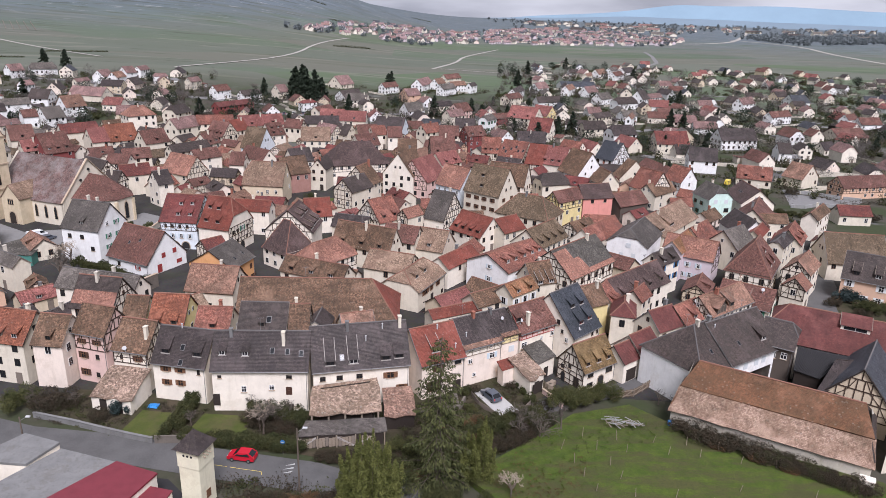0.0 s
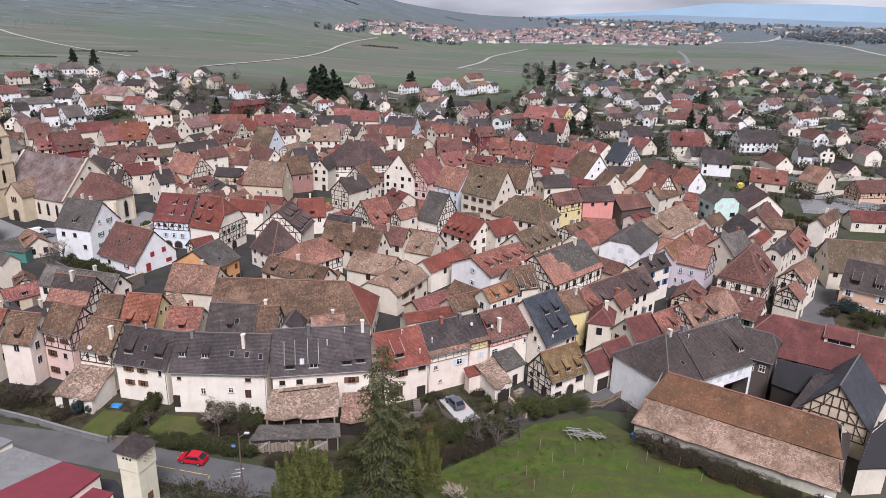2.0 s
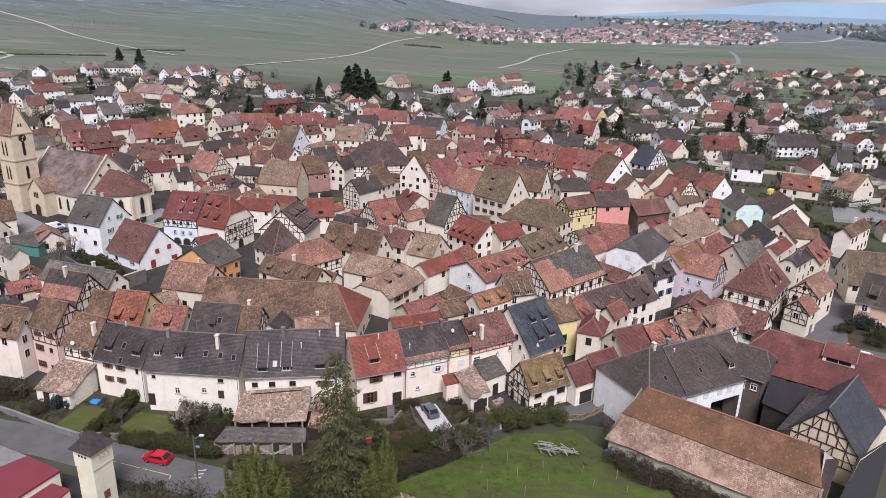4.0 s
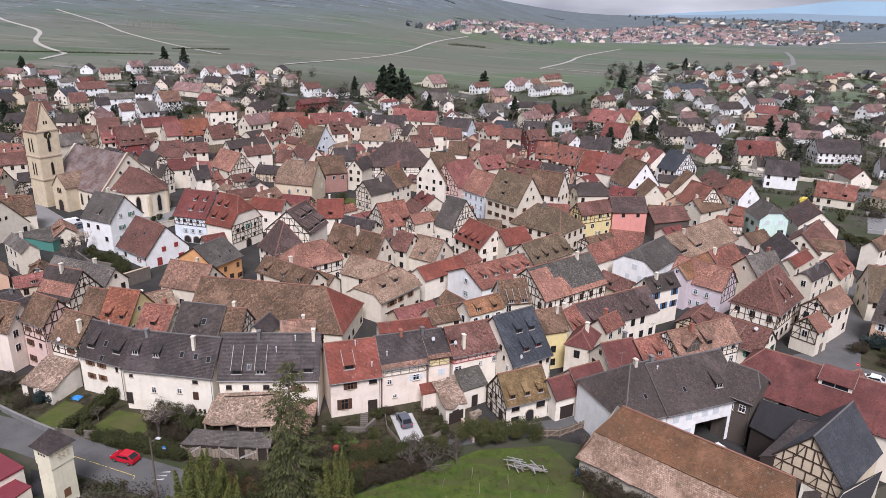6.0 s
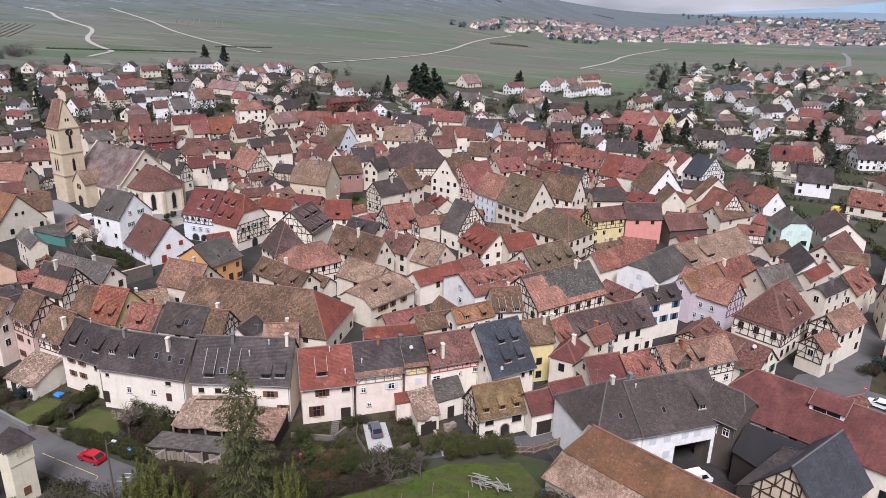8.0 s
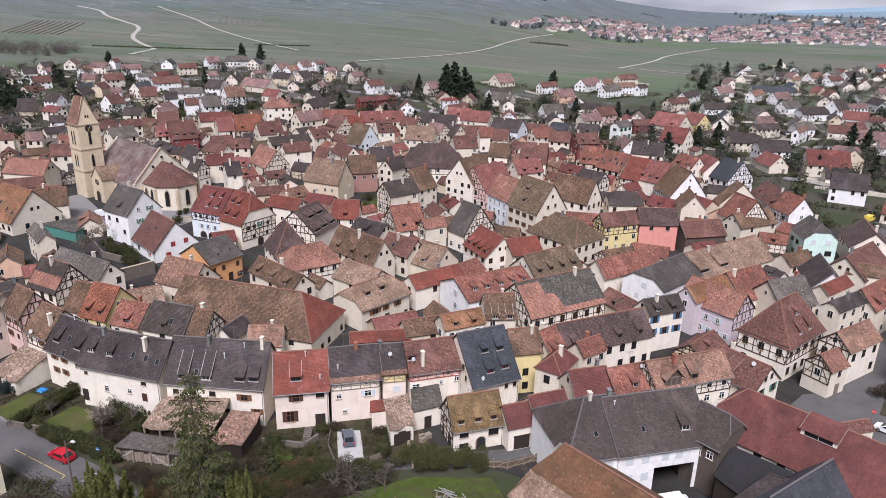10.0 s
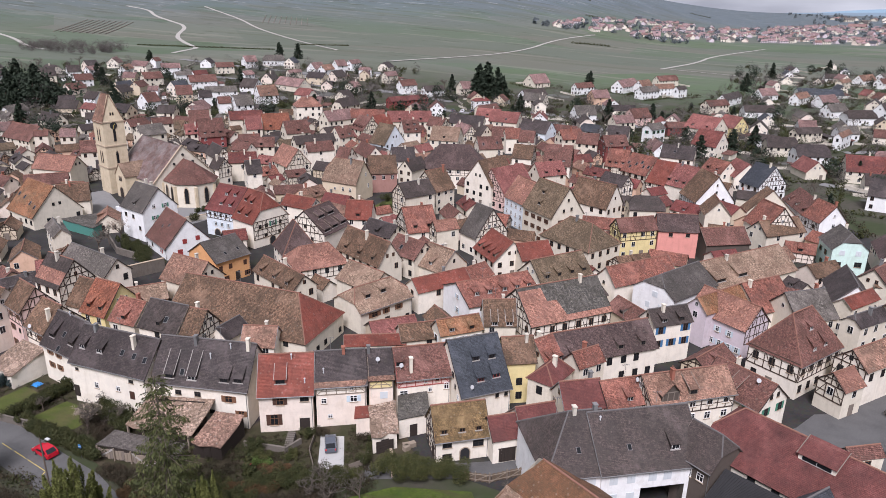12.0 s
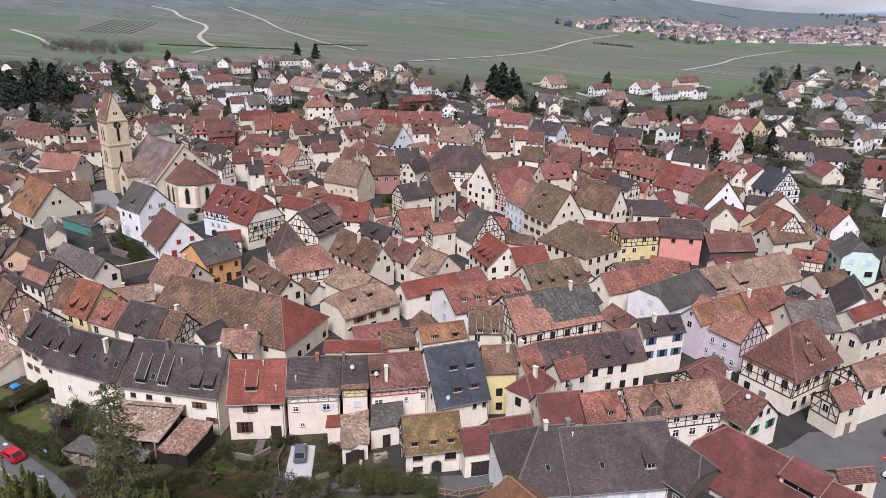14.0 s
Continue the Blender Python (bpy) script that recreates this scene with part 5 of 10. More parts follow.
house(15.9, 120.8, 36.8, 9.1, 7.9, 6.8, 10.9, "brownred", "white", timber="timber_red", chimneys=0, top=True, fine=True, band="pink", wins=[(0, -3.3, 4.3, 1.3, 1.2, "white"), (0, 1.0, 4.6, 0.6, 0.8, "white"), (0, 3.7, 5.0, 0.8, 1.2, "white"), (0, 0.3, 6.2, 0.6, 0.7, "white"), (0, 2.2, 6.3, 0.5, 0.6, "dark")], tops=[("long", -3.7, 0.45, 0.8, 1.2), ("chim", -2.0, 0.3, 2.2, "wall_cream"), ("dish", -3.6, 0.36)])
house(23.4, 125.0, 44.8, 9.0, 13.0, 5.1, 12.2, "bluegrey", "white", chimneys=0, fine=True, wins=[(0, 1.9, 4.2, 0.6, 0.8, "dark"), (0, 3.5, 4.2, 0.6, 0.8, "dark"), (3, -4.6, 4.2, 0.7, 1.0, "white"), (3, -2.5, 7.2, 0.7, 1.0, "dark"), (3, -3.5, 5.6, 0.5, 0.8, "dark")], tops=[("long", -0.5, 0.58, 0.78, 1.2), ("long", 2.3, 0.57, 0.78, 1.2), ("long", -0.6, 0.22, 0.52, 1.3, "shutter_red"), ("long", 2.2, 0.24, 0.54, 1.3, "shutter_red"), ("dish", -2.6, 0.1)])
house(26.2, 112.0, 36.4, 8.4, 7.1, 3.7, 7.9, "ochre", "white", timber="timber", chimneys=0, end=True, fine=True, wins=[(0, -2.3, 2.9, 1.4, 0.9, "dark"), (0, -2.3, 1.0, 1.4, 0.8, "dark"), (0, 0.4, 1.1, 1.4, 2.0, "arch"), (0, 2.4, 2.7, 1.6, 1.1, "dark"), (3, 1.6, 1.0, 0.9, 1.9, "arch"), (3, 0.2, 3.6, 0.7, 0.9, "dark"), (3, -1.5, 1.1, 1.0, 2.0, "door"), (3, 1.9, 2.9, 0.7, 0.8, "dark")], tops=[("long", -2.7, 0.22, 0.6, 1.0, "shutter_brown"), ("long", 0.0, 0.22, 0.6, 1.0, "shutter_brown"), ("long", 2.5, 0.22, 0.6, 1.0, "shutter_brown")])
house(32.5, 113.6, 38.8, 4.5, 5.7, 4.0, 6.6, "darkred", "white", chimneys=0, wins=[(0, 0.2, 1.3, 2.6, 2.2, "gate")])
house(36.5, 117.1, 39.7, 6.4, 7.5, 4.0, 7.4, "darkred", "white", chimneys=0, fine=True, wins=[(0, -1.4, 1.6, 1.2, 1.6, "gate"), (0, 1.4, 1.9, 0.7, 1.0, "dark")])
house(42.9, 109.1, 33.0, 9.7, 13.4, 7.0, 12.6, "slatebrown", "purewhite", hip=(1, 0), chimneys=0, fine=True, antenna=True, wins=[(0, 1.6, 5.9, 1.1, 1.3, "shut:pale"), (0, 1.6, 3.2, 1.1, 1.3, "shut:pale"), (0, 0.2, 1.3, 1.5, 2.2, "arch")], tops=[("sky", 0.4, 0.4, 0.7), ("sky", 3.9, 0.42, 0.7), ("chim", 0.9, 0.97, 0.9, "old_plaster"), ("chim", 3.8, 0.97, 1.0, "concrete"), ("vent", 4.2, 0.8)])
house(51.4, 114.1, 33.5, 14.6, 13.0, 7.1, 12.5, "slatebrown", "purewhite", chimneys=0, gateway=(1.6, 6.2, 4.3), fine=True, antenna=True, wins=[(0, -5.4, 6.0, 1.1, 1.3, "shut:pale"), (0, -3.0, 6.0, 1.1, 1.3, "shut:pale"), (0, 0.0, 6.0, 1.1, 1.3, "shut:pale"), (0, 2.1, 6.0, 1.1, 1.3, "shut:pale"), (0, -5.3, 3.2, 1.1, 1.3, "shut:pale"), (0, -2.9, 3.2, 1.1, 1.3, "shut:pale")], tops=[("long", 3.6, 0.3, 0.62, 1.3, "frame_white"), ("sky", -2.6, 0.4, 0.7)])
house(73.6, 116.5, -28.0, 24.7, 13.6, 7.1, 12.0, "darkred", "white", hip=(0.5, 0), chimneys=0, big_dormer=True)
house(70.3, 103.3, 53.1, 13.6, 10.4, 5.0, 11.0, "slateblue", "beige", timber="timber", chimneys=0, windows=0, end=True)
house(-62.8, 119.9, -8.3, 8.6, 8.5, 8.7, 13.8, "salmonslate", "white", timber="timber", chimneys=1, end=True)
house(-69.5, 133.1, -11.8, 18.0, 6.8, 6.2, 9.5, "greybrown", "white", chimneys=1, windows=0.6)
house(-56.2, 119.8, -1.5, 4.5, 8.5, 5.5, 10.2, "brown", "white", chimneys=0, windows=0.6)
house(-49.5, 118.8, -2.4, 6.8, 9.7, 5.8, 11.2, "orange", "yellow", dormers=2, chimneys=0)
house(-40.8, 116.4, 0.3, 6.4, 7.7, 6.5, 10.0, "redmix", "cream", dormers=1, chimneys=1)
house(-31.7, 116.1, 1.5, 8.7, 8.5, 7.2, 11.3, "slatebrown", "white", dormers=1, skylights=1, chimneys=0)
house(-25.5, 116.5, 5.2, 3.8, 7.4, 7.1, 11.0, "brown", "white", timber="timber", end=True)
house(-48.4, 140.0, -5.7, 10.8, 9.5, 4.4, 9.0, "salmonbrown", "cream", chimneys=1, windows=0.6)
house(-24.2, 130.3, 2.4, 31.7, 15.2, 4.2, 10.6, "brown", "cream", hip=(0, 1), chimneys=0, windows=0.35, hip_tiles="red", antenna=True)
house(-6.4, 146.2, 65.3, 13.7, 10.0, 4.8, 8.4, "tan", "cream", hip=(0.6, 0.6), chimneys=0, fine=True, wins=[(0, -3.1, 3.6, 1.5, 1.1, "brown"), (0, -0.2, 3.6, 0.9, 1.1, "brown"), (0, 3.1, 3.6, 1.0, 1.1, "brown"), (0, 0.1, 1.1, 1.0, 2.0, "door"), (0, 5.4, 0.9, 1.0, 0.9, "dark")], tops=[("long", -3.2, 0.5, 0.78, 1.3), ("long", 0.8, 0.52, 0.8, 1.3)])
house(-11.7, 153.2, -18.4, 11.2, 9.0, 5.3, 8.6, "tan", "cream", chimneys=0, windows=0.6)
house(-19.2, 167.8, -23.9, 16.8, 7.7, 5.0, 10.5, "brown", "cream", dormers=3, chimneys=1, antenna=True)
house(-2.3, 173.1, -20.8, 8.4, 10.0, 3.7, 8.2, "tan", "cream", dormers=1, chimneys=1, windows=0.6)
house(-10.5, 173.3, -20.2, 9.6, 7.7, 5.3, 9.0, "brownred", "cream", skylights=1)
house(-28.1, 157.6, 52.1, 12.8, 9.5, 5.3, 9.6, "salmon", "white", timber="timber", hip=(0.8, 0.8), chimneys=0, top=True)
house(-27.6, 145.1, -23.0, 16.2, 6.6, 6.0, 9.0, "brown", "cream", dormers=3)
house(-38.6, 165.6, -39.0, 9.6, 9.4, 4.4, 11.6, "plum", "white", hip=(1, 1), chimneys=0)
house(-39.6, 177.2, 87.0, 11.3, 13.2, 6.5, 12.3, "plum", "white", timber="timber", end=True, framed=(3,), chimneys=0, wins=[(3, -2.2, 5.0, 0.8, 1.0, "dark"), (3, 1.8, 5.0, 0.8, 1.0, "dark"), (3, -0.2, 8.2, 0.8, 1.0, "dark")], tops=[("long", -3.8, 0.12, 0.46, 2.6, "dark_wood", "plank"), ("long", -0.2, 0.14, 0.48, 2.6, "dark_wood", "plank"), ("long", 3.6, 0.14, 0.48, 2.4, "dark_wood", "plank"), ("long", -2.0, 0.58, 0.86, 2.6, "dark_wood", "plank"), ("long", 2.2, 0.58, 0.86, 2.6, "dark_wood", "plank")])
house(-51.0, 152.1, 73.5, 9.6, 11.8, 5.7, 9.4, "slatewarm", "orangew", chimneys=0, fine=True, wins=[(0, -3.4, 3.9, 0.9, 1.2, "shut:dbrown"), (0, -0.8, 3.9, 0.9, 1.2, "shut:dbrown"), (0, 3.2, 3.8, 0.9, 1.2, "shut:dbrown"), (0, 3.9, 1.1, 1.0, 1.2, "dbrown"), (0, -2.8, 1.2, 1.4, 1.1, "dbrown"), (0, 1.0, 1.1, 1.0, 2.0, "door")], tops=[("sky", -1.0, 0.3, 0.7), ("sky", 2.6, 0.35, 0.7)])
house(-72.6, 162.0, -26.4, 13.9, 12.6, 3.0, 9.8, "brownred", "purewhite", chimneys=0, fine=True, wins=[(1, -1.0, 4.1, 1.1, 1.2, "shut:red"), (1, 2.4, 4.4, 1.1, 1.2, "shut:red"), (1, -2.4, 1.2, 1.3, 2.0, "shut:red"), (1, 3.6, 1.4, 1.6, 1.0, "shut:red"), (0, -3.0, 1.7, 0.9, 1.0, "dark"), (0, 3.4, 1.7, 0.9, 1.0, "red")], tops=[("sky", -2.0, 0.5, 0.7), ("sky", 1.0, 0.62, 0.7)])
house(-87.9, 168.1, -13.6, 10.9, 11.2, 8.2, 14.2, "slatewarm", "purewhite", dormers=1, chimneys=2, wins=[(1, -1.8, 9.4, 0.9, 1.0, "white"), (1, 1.6, 9.0, 1.0, 1.1, "green"), (1, -1.7, 6.2, 1.0, 1.1, "green"), (1, 1.9, 6.0, 1.0, 1.1, "green"), (1, -1.9, 3.5, 1.0, 1.1, "green"), (0, -3.0, 6.4, 1.0, 1.1, "dark"), (0, 0.5, 6.4, 1.0, 1.1, "dark"), (0, 3.2, 3.6, 1.0, 1.1, "dark")])
house(-97.3, 146.5, -30.5, 11.6, 4.5, 6.0, 8.0, "greybrown", "cream", chimneys=1, windows=0.6)
house(-121.1, 171.9, 46.8, 8.9, 8.9, 5.1, 9.5, "brown", "cream", timber="timber", end=True)
house(-124.3, 164.3, -13.3, 15.4, 14.8, 3.5, 11.5, "orangemoss", "cream", skylights=4, chimneys=0)
house(-133.0, 173.0, 46.5, 12.2, 5.5, 8.3, 11.0, "brownred", "cream", chimneys=0, windows=0.6)
house(-152.0, 193.0, 9.4, 15.3, 8.7, 6.6, 11.0, "salmon", "cream", chimneys=0, windows=0.35)
house(-123.0, 173.8, 29.2, 6.7, 8.6, 5.1, 9.5, "brown", "white", timber="timber", end=True)
house(-216.5, 231.3, -7.5, 19.8, 11.3, 4.4, 10.0, "brownred", "cream", chimneys=0, windows=0.6)
house(-68.8, 180.6, -4.2, 10.3, 13.1, 7.3, 13.3, "crimson", "bluew", timber="timber", chimneys=0, top=True, wins=[(0, -3.4, 6.2, 0.7, 0.9, "dark"), (0, -1.6, 6.2, 0.7, 0.9, "dark"), (0, 0.4, 6.2, 0.7, 0.9, "dark"), (0, 2.4, 6.2, 0.7, 0.9, "dark"), (0, -1.6, 3.6, 0.8, 1.2, "pale"), (0, 0.6, 3.6, 0.8, 1.2, "pale"), (0, 2.9, 3.6, 0.8, 1.2, "pale"), (0, -1.2, 1.1, 2.0, 1.8, "arch"), (0, 1.6, 1.1, 2.0, 1.8, "arch")], tops=[("long", -0.4, 0.26, 0.52, 1.1, "frame_white"), ("long", 2.8, 0.26, 0.52, 1.1, "frame_white"), ("long", -0.4, 0.62, 0.84, 1.0, "frame_white"), ("long", 2.6, 0.64, 0.86, 1.0, "frame_white")])
house(-57.5, 177.0, -15.8, 9.2, 12.5, 6.8, 13.9, "red", "white", timber="timber", hip=(0, 0.55), chimneys=0, end=True, framed=(1,), wins=[(1, -3.6, 5.6, 0.9, 1.1, "dark"), (1, -1.6, 5.6, 0.9, 1.1, "dark"), (1, 0.6, 5.8, 1.2, 1.4, "green"), (1, 3.0, 5.6, 0.8, 1.1, "dark"), (1, 0.2, 1.2, 1.8, 2.2, "arch"), (1, -2.0, 3.0, 0.8, 1.0, "dark"), (1, 2.6, 3.0, 0.8, 1.0, "dark")], tops=[("long", -2.6, 0.22, 0.46, 1.1), ("long", 0.8, 0.2, 0.44, 1.1), ("long", -2.8, 0.62, 0.84, 1.0), ("long", -0.2, 0.6, 0.82, 1.0)])
house(-58.2, 166.6, 49.0, 6.0, 5.6, 3.8, 6.0, "reddark", "white", timber="timber", chimneys=0)
house(-53.8, 191.1, -4.9, 10.7, 6.1, 6.8, 9.5, "red", "white", chimneys=1)
house(-58.6, 225.3, -4.0, 13.6, 10.8, 6.0, 13.0, "tan", "beige", hip=(0.5, 0), chimneys=1, wins=[(0, -1.6, 3.9, 0.8, 0.9, "white"), (0, 1.6, 4.1, 0.9, 1.3, "white"), (0, 4.4, 4.1, 0.9, 1.3, "white"), (1, 1.0, 8.4, 0.7, 1.2, "white"), (1, 2.4, 4.4, 0.8, 1.5, "white")])
house(-36.8, 195.1, 18.3, 7.6, 9.1, 5.0, 9.5, "red", "white", dormers=1)
house(-25.4, 187.4, -15.8, 10.4, 7.0, 4.1, 7.0, "slate", "cream", dormers=1, chimneys=1, windows=0.6)
house(-18.5, 193.6, 45.2, 8.9, 11.1, 4.8, 10.6, "redmix", "white", timber="timber", dormers=2, end=True)
house(-9.6, 191.8, 50.3, 7.0, 4.7, 6.2, 8.5, "salmon", "cream", timber="timber", chimneys=0, end=True)
house(-28.5, 212.8, 59.5, 11.0, 7.9, 8.2, 12.0, "slatebrown", "cream", timber="timber", end=True)
house(-27.3, 225.7, 67.7, 8.6, 10.6, 7.1, 13.0, "brown", "cream", timber="timber", end=True)
house(-33.5, 258.1, 20.3, 22.9, 16.4, 7.1, 14.5, "plum", "white", timber="timber", hip=(1, 1), chimneys=0, top=True, detail=False)
house(-14.0, 241.3, 69.0, 13.2, 12.1, 7.3, 15.0, "brown", "white", end=True, detail=False)
house(-8.3, 240.8, 61.8, 14.1, 13.0, 5.8, 13.0, "pinkred", "pink", timber="timber", chimneys=0, end=True, detail=False)
house(3.9, 222.9, -40.7, 10.8, 9.9, 7.9, 14.1, "salmon", "bluew", chimneys=0, wins=[(0, -3.6, 6.6, 0.85, 1.25, "white"), (0, -1.2, 6.6, 0.85, 1.25, "white"), (0, 1.3, 6.6, 0.85, 1.25, "white"), (0, 3.8, 6.6, 0.85, 1.25, "white"), (0, -3.6, 4.0, 0.85, 1.25, "white"), (0, -1.2, 4.0, 0.85, 1.25, "white"), (0, 1.3, 4.0, 0.85, 1.25, "white"), (0, 3.8, 4.0, 0.85, 1.25, "white"), (0, -3.6, 1.3, 0.85, 1.25, "white"), (0, -1.2, 1.3, 0.85, 1.25, "white"), (0, 1.3, 1.3, 0.85, 1.25, "white"), (0, 3.8, 1.3, 0.85, 1.25, "white")])
house(14.3, 212.4, -36.9, 13.2, 11.6, 8.8, 16.7, "moss", "cream", chimneys=0, antenna=True, wins=[(0, -4.6, 7.4, 0.9, 1.2, "dbrown"), (0, -1.6, 7.4, 0.9, 1.2, "dbrown"), (0, 1.2, 7.4, 0.9, 1.2, "dbrown"), (0, 4.2, 7.4, 0.9, 1.2, "dbrown"), (0, -4.6, 4.6, 0.9, 1.2, "dbrown"), (0, -1.6, 4.6, 0.9, 1.2, "dbrown"), (0, 1.2, 4.6, 0.9, 1.2, "dbrown"), (0, 4.2, 4.6, 0.9, 1.2, "dbrown"), (0, -4.4, 1.6, 1.0, 1.3, "dbrown"), (0, -1.4, 1.3, 1.3, 2.4, "arch"), (0, 1.6, 1.6, 1.0, 1.3, "dbrown"), (0, 4.4, 1.6, 1.0, 1.3, "dbrown"), (1, -1.4, 10.4, 0.7, 0.9, "dark"), (1, 1.2, 10.6, 0.7, 0.9, "dark"), (1, 0.0, 13.2, 0.6, 0.8, "dark"), (1, -2.4, 7.4, 0.8, 1.1, "dbrown"), (1, 2.0, 7.4, 0.8, 1.1, "dbrown")], tops=[("long", -0.6, 0.25, 0.42, 1.1), ("long", -1.6, 0.6, 0.74, 1.1)])
house(21.9, 235.5, -22.7, 13.6, 9.5, 6.1, 12.8, "brown", "white", chimneys=1)
house(25.1, 199.2, -29.4, 16.9, 12.7, 6.0, 11.3, "moss", "cream", hip=(1, 1), chimneys=1, antenna=True)
house(36.9, 210.0, 39.3, 11.3, 6.1, 7.5, 10.6, "brownred", "yellow", timber="timber", chimneys=0, top=True)
house(46.9, 216.6, 17.8, 10.7, 8.0, 7.2, 11.1, "plum", "coral", chimneys=0, wins=[(0, -1.9, 6.3, 1.0, 1.0, "dark"), (0, 2.5, 6.3, 1.0, 1.0, "dark")])
house(9.1, 183.9, -43.7, 11.5, 10.5, 4.8, 9.5, "red", "white", dormers=4, chimneys=0)
house(-0.1, 196.6, -31.1, 7.0, 11.6, 4.9, 12.3, "slatewarm", "white", timber="timber", end=True, framed=(1, 3))
house(16.7, 183.6, 42.8, 8.7, 8.2, 5.8, 9.0, "red", "cream", chimneys=0, windows=0.6)
house(15.8, 157.2, 48.0, 17.1, 12.9, 6.5, 9.5, "redmix", "purewhite", chimneys=0, antenna=True, wins=[(3, -0.6, 6.6, 0.9, 1.0, "pale"), (3, -0.6, 3.6, 1.0, 1.2, "pale"), (0, -3.0, 4.6, 0.9, 1.0, "dark"), (0, 2.0, 4.6, 0.9, 1.0, "dark")], tops=[("long", -5.6, 0.4, 0.7, 1.0, "frame_white"), ("long", -2.6, 0.4, 0.7, 1.0, "frame_white"), ("long", 0.8, 0.4, 0.7, 1.0, "frame_white"), ("long", 3.8, 0.4, 0.7, 1.0, "frame_white"), ("long", 6.6, 0.4, 0.7, 1.0, "frame_white")])
house(2.9, 159.0, 54.9, 13.7, 6.1, 5.0, 7.4, "red", "white", chimneys=1, windows=0.6)
house(25.1, 173.9, 52.6, 14.5, 9.3, 6.0, 10.2, "moss", "cream", dormers=4, chimneys=0)
house(30.1, 154.4, 47.9, 18.8, 12.6, 6.5, 12.0, "halfslate", "white", timber="timber", chimneys=1, top=True, antenna=True)
house(41.9, 182.1, 50.9, 18.5, 7.4, 5.2, 8.8, "redmix", "white", chimneys=0, wins=[(0, -1.0, 2.6, 2.0, 1.2, "dark"), (3, 0.4, 5.0, 0.7, 0.8, "dark")])
house(50.8, 177.7, 60.5, 15.7, 11.2, 6.1, 10.0, "slatewarm", "purewhite", hip=(0.5, 0), chimneys=0, wins=[(3, -2.0, 3.4, 1.0, 1.3, "shut:pale"), (3, 1.2, 3.2, 1.0, 1.3, "shut:pale"), (3, -0.4, 6.0, 1.3, 1.2, "shut:pale")])
house(63.1, 196.0, 52.1, 27.2, 12.6, 5.0, 9.6, "tan", "cream", windows=0.4, chimneys=1, tops=[("long", -11.4, 0.24, 0.72, 3.2), ("long", -4.2, 0.26, 0.74, 3.2)])
house(15.9, 137.5, 44.9, 8.7, 5.1, 6.5, 8.8, "orangemoss", "cream", dormers=2, chimneys=0, shutters="white")
house(21.0, 146.2, 25.0, 6.4, 7.4, 5.7, 9.8, "brown", "cream", antenna=True, chimneys=1, tops=[("long", -1.1, 0.05, 0.6, 1.2, "frame_white", "pale_wood"), ("long", 1.7, 0.05, 0.6, 1.3, "frame_white", "pale_wood")])
house(41.0, 142.6, 43.4, 19.9, 8.6, 5.9, 10.0, "plum", "white", dormers=4, chimneys=0, antenna=True)
house(51.1, 155.0, 42.1, 8.7, 5.3, 7.9, 10.5, "slatebrown", "white", dormers=2, shutters="blue")
house(59.8, 169.0, 55.9, 14.1, 5.7, 7.2, 10.0, "orangemoss", "lilac", chimneys=0, windows=0.6)
house(62.1, 166.6, -32.6, 12.8, 8.4, 6.0, 10.2, "salmon", "lilac", chimneys=0, framed=(1,), timber="timber", wins=[(0, x, 1.5, 0.8, 1.2, "pale") for x in (-4.6, -2.6, -0.6, 1.2, 3.2, 5.0)] + [(0, x, 4.2, 0.8, 1.2, "pale") for x in (-4.6, -2.2, 0.4, 3.0)])
house(67.2, 177.8, 48.9, 11.0, 10.9, 5.5, 10.4, "redmix", "white", chimneys=1)
house(87.5, 223.3, -76.0, 9.8, 9.2, 6.7, 10.6, "slatewarm", "mint", hip=(0, 0.5), chimneys=1, fine=True, wins=[(1, -1.9, 5.9, 1.3, 1.3, "shut:pale"), (1, 1.9, 5.9, 1.3, 1.3, "shut:pale"), (1, -2.4, 2.9, 1.5, 1.1, "dark"), (1, 2.3, 3.0, 1.7, 1.3, "dark"), (1, -2.6, 0.9, 1.0, 1.0, "dark"), (0, -2.8, 4.6, 0.9, 1.2, "dgreen"), (0, 0.6, 4.6, 0.9, 1.2, "dgreen"), (0, 3.0, 2.0, 0.9, 1.2, "dgreen"), (0, -1.2, 1.6, 0.9, 1.2, "dgreen")])
house(100.7, 226.3, -89.2, 14.7, 11.4, 5.3, 9.9, "plum", "white", chimneys=1, windows=0.4, tops=[("sky", -1.5, 0.5), ("sky", 0.0, 0.5)])
house(95.5, 208.8, 61.9, 18.4, 10.6, 3.7, 8.5, "brownred", "cream", chimneys=1, windows=0.6)
house(85.9, 193.4, -85.4, 13.4, 8.6, 4.6, 9.0, "slate", "purewhite", chimneys=0, wins=[(1, -2.1, 5.2, 0.9, 1.0, "dark"), (1, -0.9, 5.2, 0.9, 1.0, "dark"), (1, 0.3, 5.2, 0.9, 1.0, "dark"), (1, 1.5, 5.2, 0.9, 1.0, "dark"), (1, 0.4, 2.2, 1.2, 1.0, "dark")])
house(73.5, 156.8, 58.0, 14.0, 10.4, 6.4, 13.6, "brownred", "white", timber="timber", hip=(1, 1), chimneys=0, top=True, fine=True, tops=[("long", -0.1, 0.58, 0.76, 1.0, "frame_white"), ("long", -1.6, 0.2, 0.5, 1.0, "frame_white"), ("long", 2.0, 0.2, 0.5, 1.0, "frame_white")])
house(86.2, 171.1, 52.1, 10.6, 4.5, 8.1, 10.0, "slate", "cream", hip=(0.4, 0.4))
